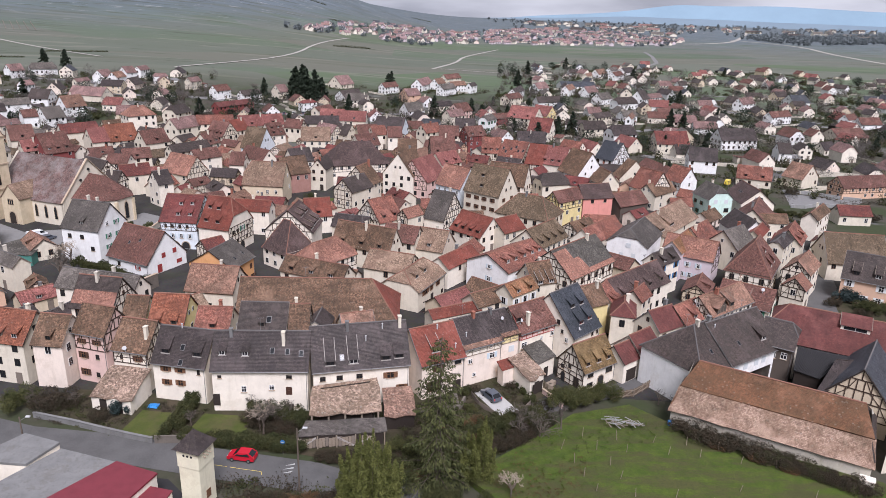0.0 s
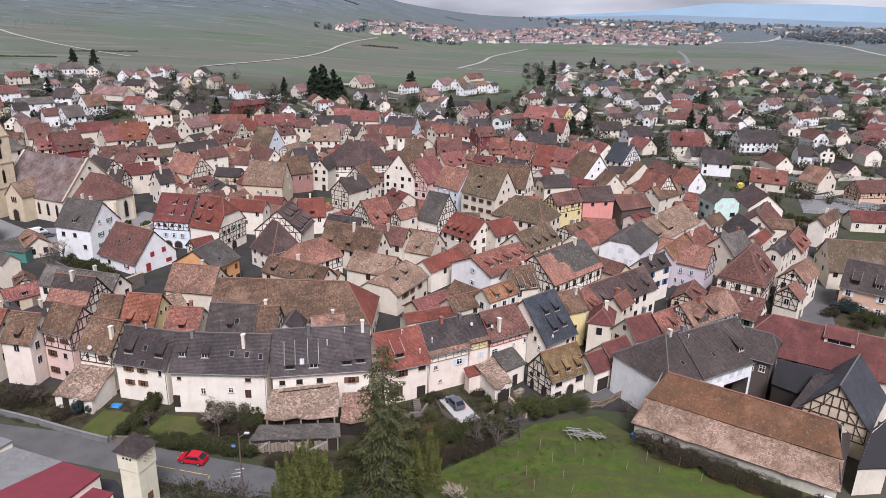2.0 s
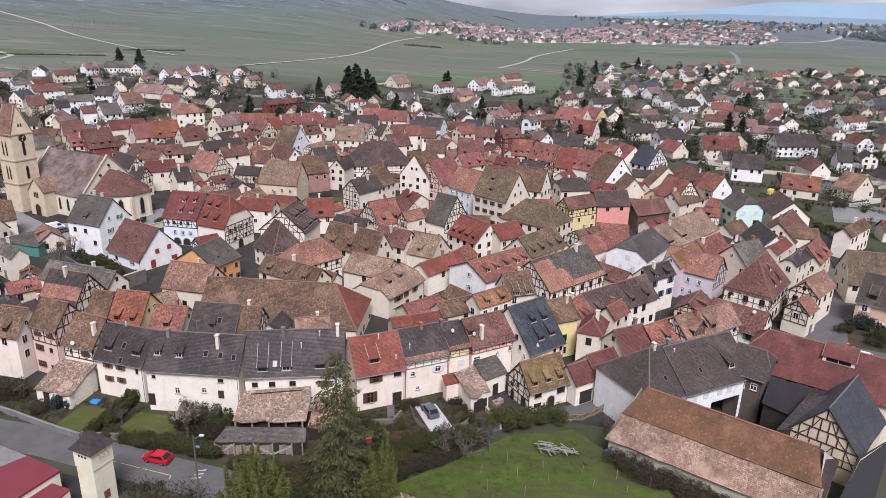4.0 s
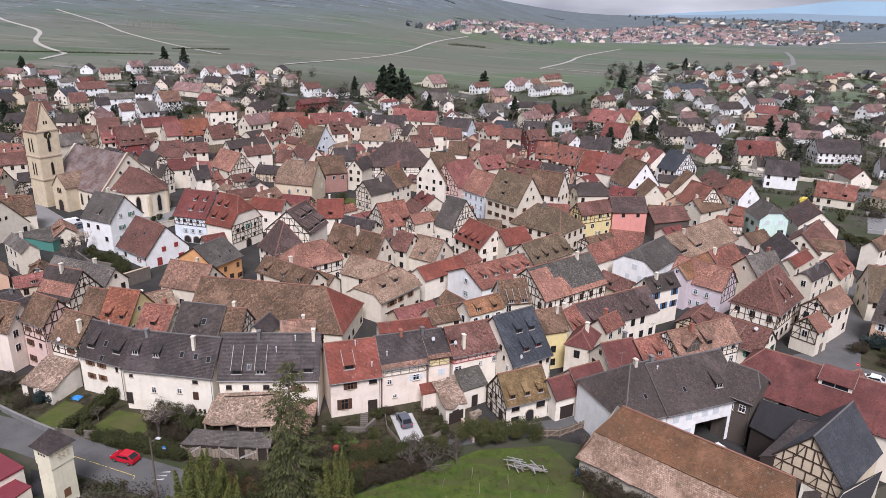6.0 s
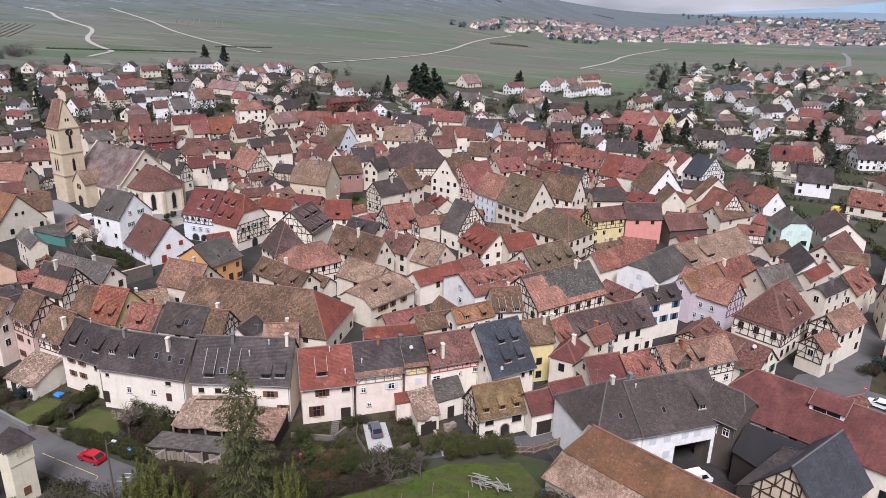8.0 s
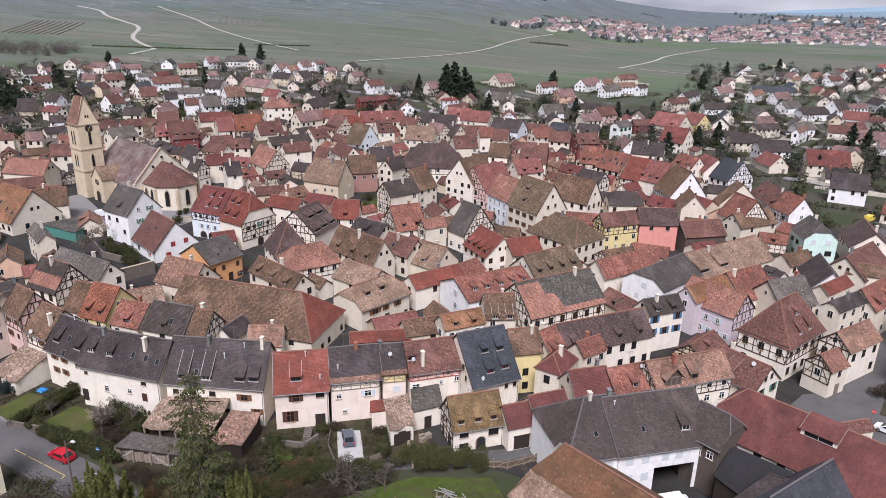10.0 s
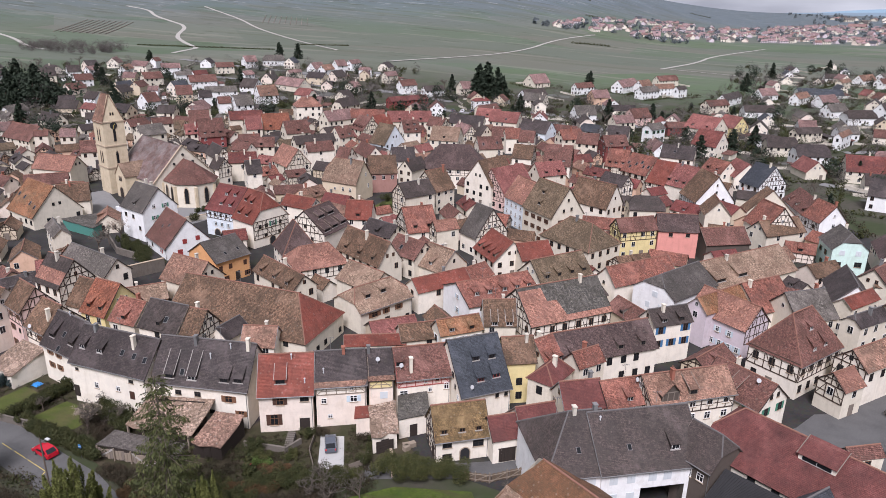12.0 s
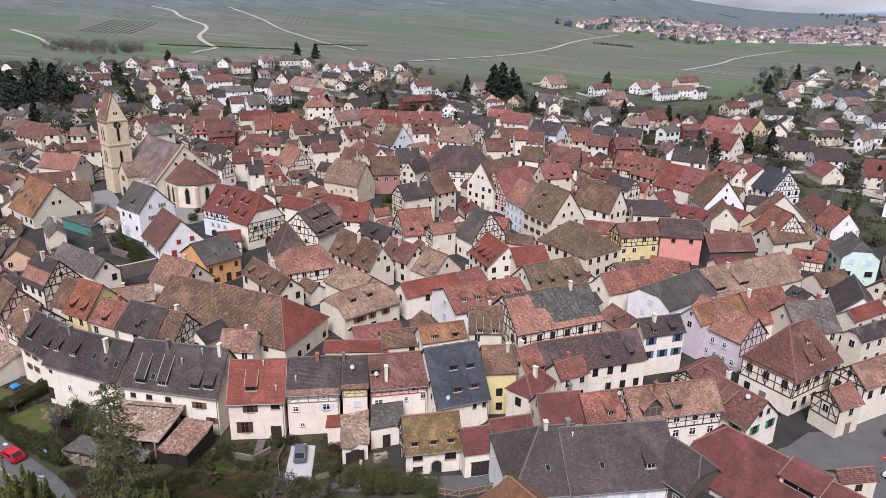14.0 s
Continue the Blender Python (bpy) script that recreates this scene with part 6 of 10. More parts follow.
house(75.4, 175.1, 38.9, 9.8, 10.1, 5.9, 10.5, "greybrown", "cream", chimneys=1, windows=0.6)
house(86.3, 185.1, 55.3, 11.1, 4.5, 6.2, 8.0, "red", "cream", chimneys=0, windows=0.6)
house(92.2, 178.8, 57.2, 11.2, 7.6, 6.7, 10.5, "redmix", "cream", dormers=2, chimneys=0)
house(85.0, 156.7, 51.8, 10.9, 6.6, 6.6, 9.6, "salmonbrown", "white", timber="timber", chimneys=0, end=True)
house(80.3, 148.5, 50.3, 5.5, 5.6, 5.1, 7.6, "salmon", "cream", timber="timber", chimneys=0, end=True)
house(65.4, 139.4, -34.0, 11.0, 8.2, 5.0, 8.6, "brownred", "white", dormers=1, shutters="green", fine=True, dish=True)
house(56.2, 131.8, 37.8, 15.1, 7.4, 7.1, 10.4, "salmonbrown", "white", timber="timber", dormers=1, chimneys=1, hay=-.55, top=True, fine=True)
house(47.5, 126.8, 40.1, 7.8, 6.9, 6.3, 9.4, "redmix", "white", timber="timber", dormers=1, chimneys=0, top=True, antenna=True, dish=True)
house(41.7, 123.1, 34.0, 6.7, 6.7, 6.3, 9.6, "darkred", "cream", chimneys=1, windows=0.6)
house(36.1, 127.9, 76.0, 7.2, 5.1, 6.7, 9.2, "darkred", "cream", hip=(1, 1), chimneys=1, windows=0.6)
house(29.4, 130.4, 31.5, 5.6, 7.0, 7.6, 11.0, "brown", "yellow", chimneys=1)
house(33.0, 134.0, 58.8, 4.4, 8.0, 5.9, 10.0, "redmix", "cream", dormers=2, chimneys=1, windows=0.6)
house(40.3, 133.8, 54.3, 5.9, 4.5, 7.3, 9.5, "redmix", "cream", end=True)
house(104.4, 171.2, -7.0, 14.7, 12.6, 4.5, 11.0, "moss", "cream", chimneys=0, windows=0.6)
house(99.7, 154.7, -32.1, 10.3, 10.9, 5.7, 11.0, "slatebrown", "salmonw", dormers=2, chimneys=0, shutters="white", fine=True)
house(-160.4, 242.8, 72.1, 10.9, 7.8, 9.2, 13.0, "greybrown", "cream", chimneys=1, windows=0.85, detail=False)
house(-153.6, 270.4, 52.0, 11.0, 13.0, 4.8, 12.0, "brownred", "redw", dormers=3, detail=False)
house(-179.2, 292.9, 41.8, 9.5, 10.4, 4.7, 10.5, "brownred", "cream", dormers=1, chimneys=1, windows=0.85, detail=False)
house(-160.8, 266.9, 47.5, 6.0, 7.7, 5.5, 9.5, "pinkred", "cream", dormers=2, chimneys=1, windows=0.85, detail=False)
house(-145.5, 289.4, 46.2, 7.3, 11.3, 5.6, 11.0, "pinkred", "cream", chimneys=0, windows=0.85, detail=False)
house(-141.0, 300.4, 44.2, 12.6, 12.8, 4.4, 11.0, "orange", "cream", dormers=2, chimneys=0, detail=False)
house(-159.6, 302.6, 46.9, 15.7, 7.6, 6.7, 10.5, "reddark", "cream", chimneys=0, windows=0.85, detail=False)
house(-175.9, 231.8, 47.5, 7.3, 6.5, 6.7, 10.0, "redmix", "cream", skylights=3, chimneys=0)
house(-165.2, 219.6, 43.7, 9.9, 7.6, 6.2, 10.0, "brownred", "cream", chimneys=1, windows=0.85)
house(-90.2, 216.7, 48.2, 5.2, 7.6, 7.1, 11.0, "slate", "white", chimneys=1)
house(-105.5, 218.7, -10.3, 5.2, 6.3, 6.3, 10.0, "slatebrown", "white", timber="timber", end=True)
house(-118.1, 233.1, -32.6, 12.6, 7.0, 6.6, 10.5, "slatebrown", "white", timber="timber", chimneys=0, end=True)
house(-103.8, 228.9, 36.2, 9.8, 6.6, 6.7, 10.0, "reddark", "cream", chimneys=1, windows=0.85)
house(-115.2, 244.3, -9.5, 8.6, 6.5, 6.8, 10.0, "brownred", "white", chimneys=0, end=True, detail=False)
house(-113.3, 252.9, 33.5, 10.0, 6.7, 7.1, 10.5, "brownred", "cream", dormers=1, chimneys=0, windows=0.85, detail=False)
house(-148.9, 339.6, 44.6, 13.7, 10.6, 8.6, 13.0, "salmon", "white", hip=(1, 1), base=0.3, detail=False)
house(-137.6, 359.5, 76.5, 14.0, 8.2, 6.9, 11.0, "slatebrown", "cream", hip=(0.5, 0.5), chimneys=0, base=0.5, detail=False)
house(-109.9, 333.2, 16.1, 17.0, 8.0, 7.0, 11.0, "redmix", "cream", chimneys=0, windows=0.85, detail=False)
house(-89.9, 338.4, 31.8, 21.5, 9.5, 6.3, 11.0, "pinkred", "cream", dormers=2, detail=False)
house(-121.9, 323.6, 65.8, 15.3, 8.9, 6.5, 11.0, "faded", "cream", chimneys=1, windows=0.85, detail=False)
house(-101.0, 314.7, -28.3, 10.6, 10.9, 5.0, 11.0, "brownred", "cream", timber="timber", dormers=4, end=True, detail=False)
house(-96.7, 321.7, 57.6, 8.6, 8.5, 6.3, 11.0, "red", "cream", chimneys=1, windows=0.85, detail=False)
house(-122.2, 289.0, 52.9, 11.1, 9.8, 5.9, 11.0, "brownred", "cream", dormers=1, chimneys=1, windows=0.85, detail=False)
house(-100.1, 269.4, 54.7, 17.3, 6.6, 7.0, 10.0, "slatebrown", "cream", chimneys=1, windows=0.85, detail=False)
house(-80.1, 296.0, -16.6, 9.3, 13.4, 4.0, 12.0, "moss", "bluew", chimneys=1, detail=False)
house(-77.6, 312.9, 44.3, 8.0, 9.2, 6.4, 11.5, "brownred", "white", dormers=4, end=True, detail=False)
house(-57.4, 308.0, 7.9, 12.6, 11.8, 5.7, 11.0, "tan", "cream", dormers=1, chimneys=0, windows=0.85, detail=False)
house(-71.5, 331.5, -12.9, 8.8, 7.8, 6.6, 10.5, "brownred", "cream", timber="timber", end=True, detail=False)
house(-54.1, 321.2, -40.1, 12.2, 9.4, 5.8, 10.5, "faded", "cream", timber="timber", end=True, detail=False)
house(-60.5, 340.8, 9.8, 16.5, 8.0, 7.4, 11.0, "slate", "cream", chimneys=1, detail=False)
house(-55.2, 259.9, 34.2, 8.7, 9.3, 6.5, 11.0, "slate", "white", chimneys=1, windows=0.85, detail=False)
house(-43.7, 244.5, -100.2, 9.7, 6.5, 7.4, 11.0, "slatebrown", "cream", dark=True, detail=False)
house(-90.9, 239.9, -29.7, 13.2, 10.2, 5.4, 11.5, "salmon", "cream", timber="timber", chimneys=0, end=True, detail=False)
house(-89.4, 256.3, 50.9, 10.8, 6.9, 7.2, 10.5, "brownred", "white", chimneys=1, windows=0.85, detail=False)
house(-76.0, 254.1, -2.0, 5.6, 7.8, 5.7, 10.0, "brownred", "white", chimneys=0, end=True, detail=False)
house(-71.4, 263.4, -39.5, 14.1, 7.2, 6.0, 10.0, "brownred", "white", chimneys=1, windows=0.85, detail=False)
house(-100.1, 291.6, 66.3, 7.8, 8.5, 5.6, 10.0, "brownred", "cream", dormers=2, chimneys=1, windows=0.85, detail=False)
house(-47.7, 322.1, -26.1, 10.3, 9.0, 5.9, 10.5, "slatebrown", "cream", chimneys=1, detail=False)
house(-34.6, 297.7, 35.4, 10.2, 9.2, 6.0, 10.5, "brownred", "cream", skylights=2, chimneys=0, windows=0.85, detail=False)
house(-60.2, 371.3, 4.1, 12.7, 8.2, 6.0, 10.0, "pinkred", "white", dormers=1, chimneys=1, windows=0.85, base=0.1, detail=False)
house(-48.8, 363.7, -0.3, 14.9, 10.4, 5.8, 10.5, "pinkred", "cream", skylights=1, chimneys=0, windows=0.85, detail=False)
house(-36.8, 322.2, 21.2, 9.8, 8.0, 6.6, 10.5, "brownred", "cream", chimneys=0, windows=0.85, detail=False)
house(-27.2, 344.0, -12.7, 14.8, 11.2, 6.0, 11.0, "slate", "bluew", end=True, detail=False)
house(-23.5, 315.7, 8.9, 6.7, 8.0, 6.6, 11.0, "brownred", "white", chimneys=0, end=True, detail=False)
house(-31.7, 320.2, 32.8, 7.3, 7.5, 6.6, 10.5, "redmix", "white", chimneys=0, windows=0.85, detail=False)
house(-1.7, 282.9, 7.5, 10.3, 13.0, 6.3, 13.0, "brownred", "white", timber="timber", dormers=2, end=True, detail=False)
house(-16.0, 286.2, 3.3, 8.0, 9.0, 6.3, 11.0, "brown", "white", timber="timber", end=True, detail=False)
house(1.0, 322.8, 3.1, 9.2, 8.3, 6.8, 11.0, "brownred", "cream", chimneys=0, windows=0.85, detail=False)
house(-8.2, 327.8, 45.6, 10.8, 7.5, 7.1, 11.0, "redmix", "cream", chimneys=1, windows=0.85, detail=False)
house(11.8, 320.9, 36.2, 10.5, 8.2, 7.4, 11.5, "brownred", "redw", timber="timber", dormers=2, top=True, detail=False)
house(19.0, 293.3, -4.3, 8.3, 11.8, 5.6, 11.5, "redmix", "cream", timber="timber", dormers=3, chimneys=0, top=True, detail=False)
house(28.9, 286.8, -30.3, 11.3, 12.1, 5.4, 11.5, "redmix", "cream", timber="timber", skylights=6, top=True, detail=False)
house(37.3, 280.3, -23.0, 7.5, 14.1, 4.4, 11.5, "red", "white", timber="timber", chimneys=0, top=True, detail=False)
house(44.4, 277.1, -31.1, 10.2, 13.2, 4.9, 11.5, "pinkred", "white", dormers=3, top=True, detail=False)
house(38.2, 316.9, -2.7, 12.9, 10.0, 6.0, 10.5, "slate", "white", skylights=1, chimneys=1, windows=0.85, detail=False)
house(47.9, 356.2, -21.4, 11.6, 13.5, 4.9, 11.0, "reddark", "white", dormers=1, chimneys=0, detail=False)
house(43.7, 398.1, -31.6, 17.0, 13.3, 5.0, 11.0, "pinkred", "cream", dormers=2, chimneys=0, windows=0.85, detail=False)
house(55.6, 408.7, -40.5, 11.3, 10.9, 5.2, 10.5, "pinkred", "yellow", chimneys=1, windows=0.85, detail=False)
house(52.2, 266.6, -61.1, 12.3, 13.5, 3.6, 12.1, "brown", "purewhite", timber="timber", chimneys=1, framed=(0,), wins=[(1, -2.6, 4.4, 0.7, 0.9, "dark"), (1, 2.6, 4.4, 0.7, 0.9, "dark"), (1, 0.0, 6.8, 0.7, 0.9, "dark"), (1, 0.0, 9.2, 0.5, 0.7, "dark")])
house(55.8, 241.0, -78.0, 9.5, 7.8, 6.2, 10.5, "brown", "cream", chimneys=0, windows=0.3)
house(23.8, 259.1, -27.4, 9.7, 6.9, 6.7, 10.0, "slate", "white", timber="timber", end=True, detail=False)
house(-0.3, 262.0, 45.8, 10.9, 8.2, 6.8, 11.0, "pinkred", "cream", dormers=2, chimneys=0, windows=0.85, detail=False)
house(36.4, 235.6, 18.7, 10.5, 8.3, 6.5, 10.0, "slatebrown", "cream", hip=(0.6, 0.6), detail=False)
house(9.0, 350.1, 2.4, 9.9, 8.9, 6.5, 10.5, "slate", "cream", dormers=1, chimneys=0, windows=0.85, detail=False)
house(54.2, 299.2, -42.3, 9.9, 8.5, 5.9, 10.0, "redmix", "white", dormers=2, chimneys=1, windows=0.85, detail=False)
house(61.8, 300.8, -64.1, 11.0, 10.3, 5.0, 10.0, "pinkred", "white", dormers=1, chimneys=0, windows=0.85, detail=False)
house(69.1, 288.7, -45.3, 9.0, 13.2, 5.2, 12.0, "bluegrey", "purewhite", timber="timber", end=True, group="houses of the outskirts", detail=False)
house(105.8, 333.5, 7.2, 16.3, 11.4, 4.5, 10.0, "reddark", "cream", chimneys=1, group="houses of the outskirts", detail=False)
house(107.3, 292.3, -9.4, 11.7, 10.4, 5.0, 10.0, "slate", "purewhite", chimneys=1, group="houses of the outskirts", detail=False)
house(87.5, 354.1, 20.7, 13.9, 9.9, 4.5, 9.0, "slate", "purewhite", hip=(0.4, 0.4), chimneys=0, group="houses of the outskirts", detail=False)
house(85.0, 249.1, -59.5, 8.5, 9.0, 5.8, 10.8, "redmix", "purewhite", timber="timber", chimneys=1, framed=(0,), wins=[(1, 0.2, 4.9, 1.0, 1.2, "white"), (1, 0.0, 7.8, 0.6, 0.8, "white"), (0, -2.0, 4.2, 0.9, 1.1, "dark"), (0, 1.6, 4.2, 0.9, 1.1, "dark")])
house(70.3, 262.2, -69.1, 5.7, 15.9, 2.3, 10.0, "brown", "cream", chimneys=0, windows=0.85, group="houses of the outskirts", detail=False)
house(70.6, 236.5, -56.0, 10.0, 10.8, 5.6, 11.9, "redmix", "white", timber="timber", chimneys=0, end=True, framed=(1, 3), windows=0.5)
house(82.5, 267.7, -74.0, 20.2, 10.2, 3.7, 8.0, "brownred", "purewhite", dormers=3, group="houses of the outskirts", detail=False)
house(72.2, 233.7, 44.7, 14.3, 7.8, 5.0, 8.5, "brown", "cream", chimneys=1, windows=0.85, group="houses of the outskirts")
house(58.4, 219.7, 32.1, 12.6, 8.7, 4.6, 8.1, "brownred", "boards", chimneys=1, windows=0)
house(120.5, 270.0, -21.0, 12.9, 11.4, 3.1, 7.5, "redmix", "cream", dormers=2, chimneys=1, windows=0.85, group="houses of the outskirts", detail=False)
house(81.3, 129.2, 33.7, 5.7, 3.1, 4.2, 5.5, "brownred", "cream", chimneys=0, windows=0.6)
house(-271.6, 315.4, -0.5, 9.3, 7.8, 4.3, 8.0, "slatebrown", "purewhite", chimneys=0, windows=0.85, base=2.4, group="houses of the outskirts", detail=False)
house(-321.9, 352.7, 66.8, 10.9, 7.5, 4.4, 8.0, "brownred", "purewhite", chimneys=0, windows=0.85, base=5.7, group="houses of the outskirts", detail=False)
house(-324.5, 390.2, 116.2, 15.5, 5.9, 5.9, 9.0, "salmonbrown", "purewhite", chimneys=0, windows=0.85, base=7.4, group="houses of the outskirts", detail=False)
house(-308.2, 413.6, 52.0, 12.6, 6.3, 4.9, 8.0, "faded", "purewhite", chimneys=0, windows=0.85, base=8.3, group="houses of the outskirts", detail=False)
house(-335.4, 428.4, 108.4, 9.6, 5.1, 5.4, 8.0, "brownred", "purewhite", chimneys=0, windows=0.85, base=9.8, group="houses of the outskirts", detail=False)
house(-290.3, 377.6, 64.9, 12.2, 8.8, 5.1, 9.0, "brownred", "cream", chimneys=0, windows=0.85, base=5.6, group="houses of the outskirts", detail=False)
house(-279.6, 394.5, 66.9, 12.0, 5.0, 5.8, 8.0, "greybrown", "purewhite", chimneys=0, windows=0.85, base=6.1, group="houses of the outskirts", detail=False)
house(-257.8, 386.6, 53.5, 17.0, 8.9, 5.0, 9.0, "brownred", "purewhite", chimneys=0, windows=0.85, base=4.9, group="houses of the outskirts", detail=False)
house(-274.2, 403.1, 74.7, 10.5, 5.3, 5.5, 8.0, "reddark", "purewhite", chimneys=0, windows=0.85, base=6.3, group="houses of the outskirts", detail=False)
house(-235.1, 345.0, 46.8, 8.9, 10.7, 6.2, 11.0, "brownred", "beige", chimneys=0, windows=0.85, base=2.2, group="houses of the outskirts", detail=False)
house(-222.3, 347.4, 49.1, 7.2, 7.7, 5.3, 9.0, "slate", "purewhite", chimneys=0, windows=0.85, base=2.0, group="houses of the outskirts", detail=False)
house(-227.2, 367.0, 46.8, 18.4, 7.4, 4.9, 8.0, "greybrown", "purewhite", chimneys=0, windows=0.85, base=2.9, group="houses of the outskirts", detail=False)
house(-201.1, 337.8, 47.2, 7.0, 7.0, 5.6, 9.0, "brownred", "purewhite", chimneys=0, windows=0.85, base=1.1, group="houses of the outskirts", detail=False)
house(-193.2, 342.9, 56.2, 9.9, 10.9, 4.8, 10.0, "greybrown", "purewhite", chimneys=0, windows=0.85, base=1.0, group="houses of the outskirts", detail=False)
house(-196.6, 369.3, 57.4, 11.5, 10.7, 5.4, 11.0, "salmonbrown", "purewhite", dormers=1, base=2.2, group="houses of the outskirts", detail=False)
house(-223.4, 391.1, -1.4, 11.4, 10.3, 4.0, 9.0, "slatebrown", "purewhite", chimneys=0, windows=0.85, base=4.3, group="houses of the outskirts", detail=False)
house(-205.9, 409.6, -13.1, 22.6, 10.9, 3.4, 8.0, "faded", "cream", chimneys=0, windows=0.85, base=5.1, group="houses of the outskirts", detail=False)
house(-282.7, 467.1, 64.7, 9.9, 8.3, 4.7, 9.0, "faded", "purewhite", chimneys=0, windows=0.85, base=10.1, group="houses of the outskirts", detail=False)
house(-274.2, 485.6, 35.1, 16.7, 9.7, 3.9, 8.0, "greybrown", "purewhite", hip=(0.6, 0.6), chimneys=0, base=10.8, group="houses of the outskirts", detail=False)
house(-281.7, 437.5, 52.9, 12.7, 6.9, 4.9, 8.0, "brownred", "cream", chimneys=0, windows=0.85, base=8.5, group="houses of the outskirts", detail=False)
house(-248.4, 419.5, 82.9, 9.3, 5.6, 5.3, 8.0, "faded", "purewhite", chimneys=0, windows=0.85, base=6.3, group="houses of the outskirts", detail=False)
house(-228.1, 444.2, 73.9, 11.3, 4.4, 5.0, 7.0, "faded", "cream", chimneys=0, windows=0.85, base=7.0, group="houses of the outskirts", detail=False)
house(-350.8, 371.1, 59.0, 8.4, 8.6, 3.9, 8.0, "slatebrown", "purewhite", chimneys=0, windows=0.85, base=8.0, group="houses of the outskirts", detail=False)
house(-340.5, 375.8, 100.2, 8.0, 5.0, 5.4, 8.0, "faded", "purewhite", chimneys=0, windows=0.85, base=7.6, group="houses of the outskirts", detail=False)
house(-349.2, 350.8, 56.3, 8.5, 10.2, 4.4, 9.0, "slatebrown", "cream", chimneys=0, windows=0.85, base=7.0, group="houses of the outskirts", detail=False)
house(-283.1, 307.5, 43.8, 8.5, 5.6, 4.0, 6.0, "slate", "purewhite", chimneys=0, windows=0.85, base=2.3, group="houses of the outskirts", detail=False)
house(-241.9, 325.1, 80.8, 8.8, 10.1, 4.6, 9.5, "brownred", "purewhite", chimneys=0, windows=0.85, base=1.5, group="houses of the outskirts", detail=False)
house(-259.0, 346.7, 29.9, 6.1, 5.6, 5.5, 8.0, "faded", "purewhite", chimneys=0, windows=0.85, base=3.1, group="houses of the outskirts", detail=False)
house(-208.2, 303.4, 16.8, 9.5, 7.4, 5.4, 9.0, "slatebrown", "cream", chimneys=0, windows=0.85, base=0.3, group="houses of the outskirts", detail=False)
house(-227.9, 274.8, 43.1, 6.2, 6.0, 5.1, 8.0, "slatebrown", "purewhite", chimneys=0, windows=0.85, group="houses of the outskirts", detail=False)
house(-219.1, 235.3, 56.8, 5.3, 6.0, 6.1, 9.0, "faded", "cream", chimneys=0, windows=0.85, group="houses of the outskirts", detail=False)
house(-203.9, 228.1, 39.1, 5.6, 4.6, 6.9, 9.0, "brownred", "cream", chimneys=0, windows=0.85, group="houses of the outskirts")
house(-198.5, 236.3, 38.4, 6.2, 6.4, 5.9, 9.0, "faded", "cream", chimneys=0, windows=0.85, group="houses of the outskirts", detail=False)
house(-189.0, 263.8, 77.8, 9.5, 6.4, 6.9, 10.0, "brownred", "cream", chimneys=0, windows=0.85, group="houses of the outskirts", detail=False)
house(-181.3, 271.1, 57.7, 8.9, 5.7, 7.2, 10.0, "brownred", "cream", chimneys=0, windows=0.85, group="houses of the outskirts", detail=False)
house(-196.0, 312.0, 71.8, 11.0, 4.8, 6.8, 9.0, "faded", "cream", chimneys=0, windows=0.85, base=0.2, group="houses of the outskirts", detail=False)
house(-225.5, 468.2, 81.8, 11.6, 8.9, 4.7, 9.0, "faded", "purewhite", chimneys=0, windows=0.85, base=8.2, group="houses of the outskirts", detail=False)
house(-214.4, 463.7, 81.7, 11.0, 7.3, 5.5, 9.0, "salmonbrown", "purewhite", chimneys=0, windows=0.85, base=7.6, group="houses of the outskirts", detail=False)
house(-217.6, 487.2, 65.1, 8.9, 8.7, 4.8, 9.0, "faded", "purewhite", chimneys=0, windows=0.85, base=9.0, group="houses of the outskirts", detail=False)
house(-213.9, 501.6, 82.7, 12.6, 5.8, 5.2, 8.0, "faded", "purewhite", chimneys=0, windows=0.85, base=9.3, group="houses of the outskirts", detail=False)
house(-192.9, 480.6, 32.7, 9.4, 5.0, 4.9, 7.0, "faded", "purewhite", hip=(0.8, 0.8), chimneys=0, base=7.8, group="houses of the outskirts", detail=False)
house(-167.4, 469.6, 73.1, 11.3, 5.9, 5.2, 8.0, "faded", "cream", chimneys=0, windows=0.85, base=6.0, group="houses of the outskirts", detail=False)
house(-141.3, 442.3, 61.9, 12.2, 7.4, 5.4, 9.0, "brownred", "purewhite", chimneys=0, windows=0.85, base=3.8, group="houses of the outskirts", detail=False)
house(-123.4, 443.1, 54.4, 14.3, 7.0, 4.0, 7.0, "slatebrown", "purewhite", chimneys=0, windows=0.85, base=3.2, group="houses of the outskirts", detail=False)
house(-107.7, 458.4, 54.0, 7.9, 9.4, 4.5, 9.0, "faded", "cream", chimneys=0, windows=0.85, base=3.3, group="houses of the outskirts", detail=False)
house(-121.8, 402.6, 57.2, 25.7, 7.1, 4.6, 7.0, "darkred", "redw", chimneys=0, windows=0.85, base=1.6, group="houses of the outskirts", detail=False)
house(-83.0, 421.1, 49.3, 10.8, 5.1, 4.9, 6.5, "crimson", "purewhite", hip=(1, 1), base=1.4, group="houses of the outskirts", detail=False)
house(-69.6, 394.4, 63.9, 14.6, 5.4, 5.7, 8.0, "brownred", "cream", chimneys=0, windows=0.85, base=0.5, group="houses of the outskirts", detail=False)
house(-78.2, 523.7, 60.0, 15.9, 12.5, 3.0, 9.0, "faded", "cream", chimneys=0, windows=0.85, base=3.9, group="houses of the outskirts", detail=False)
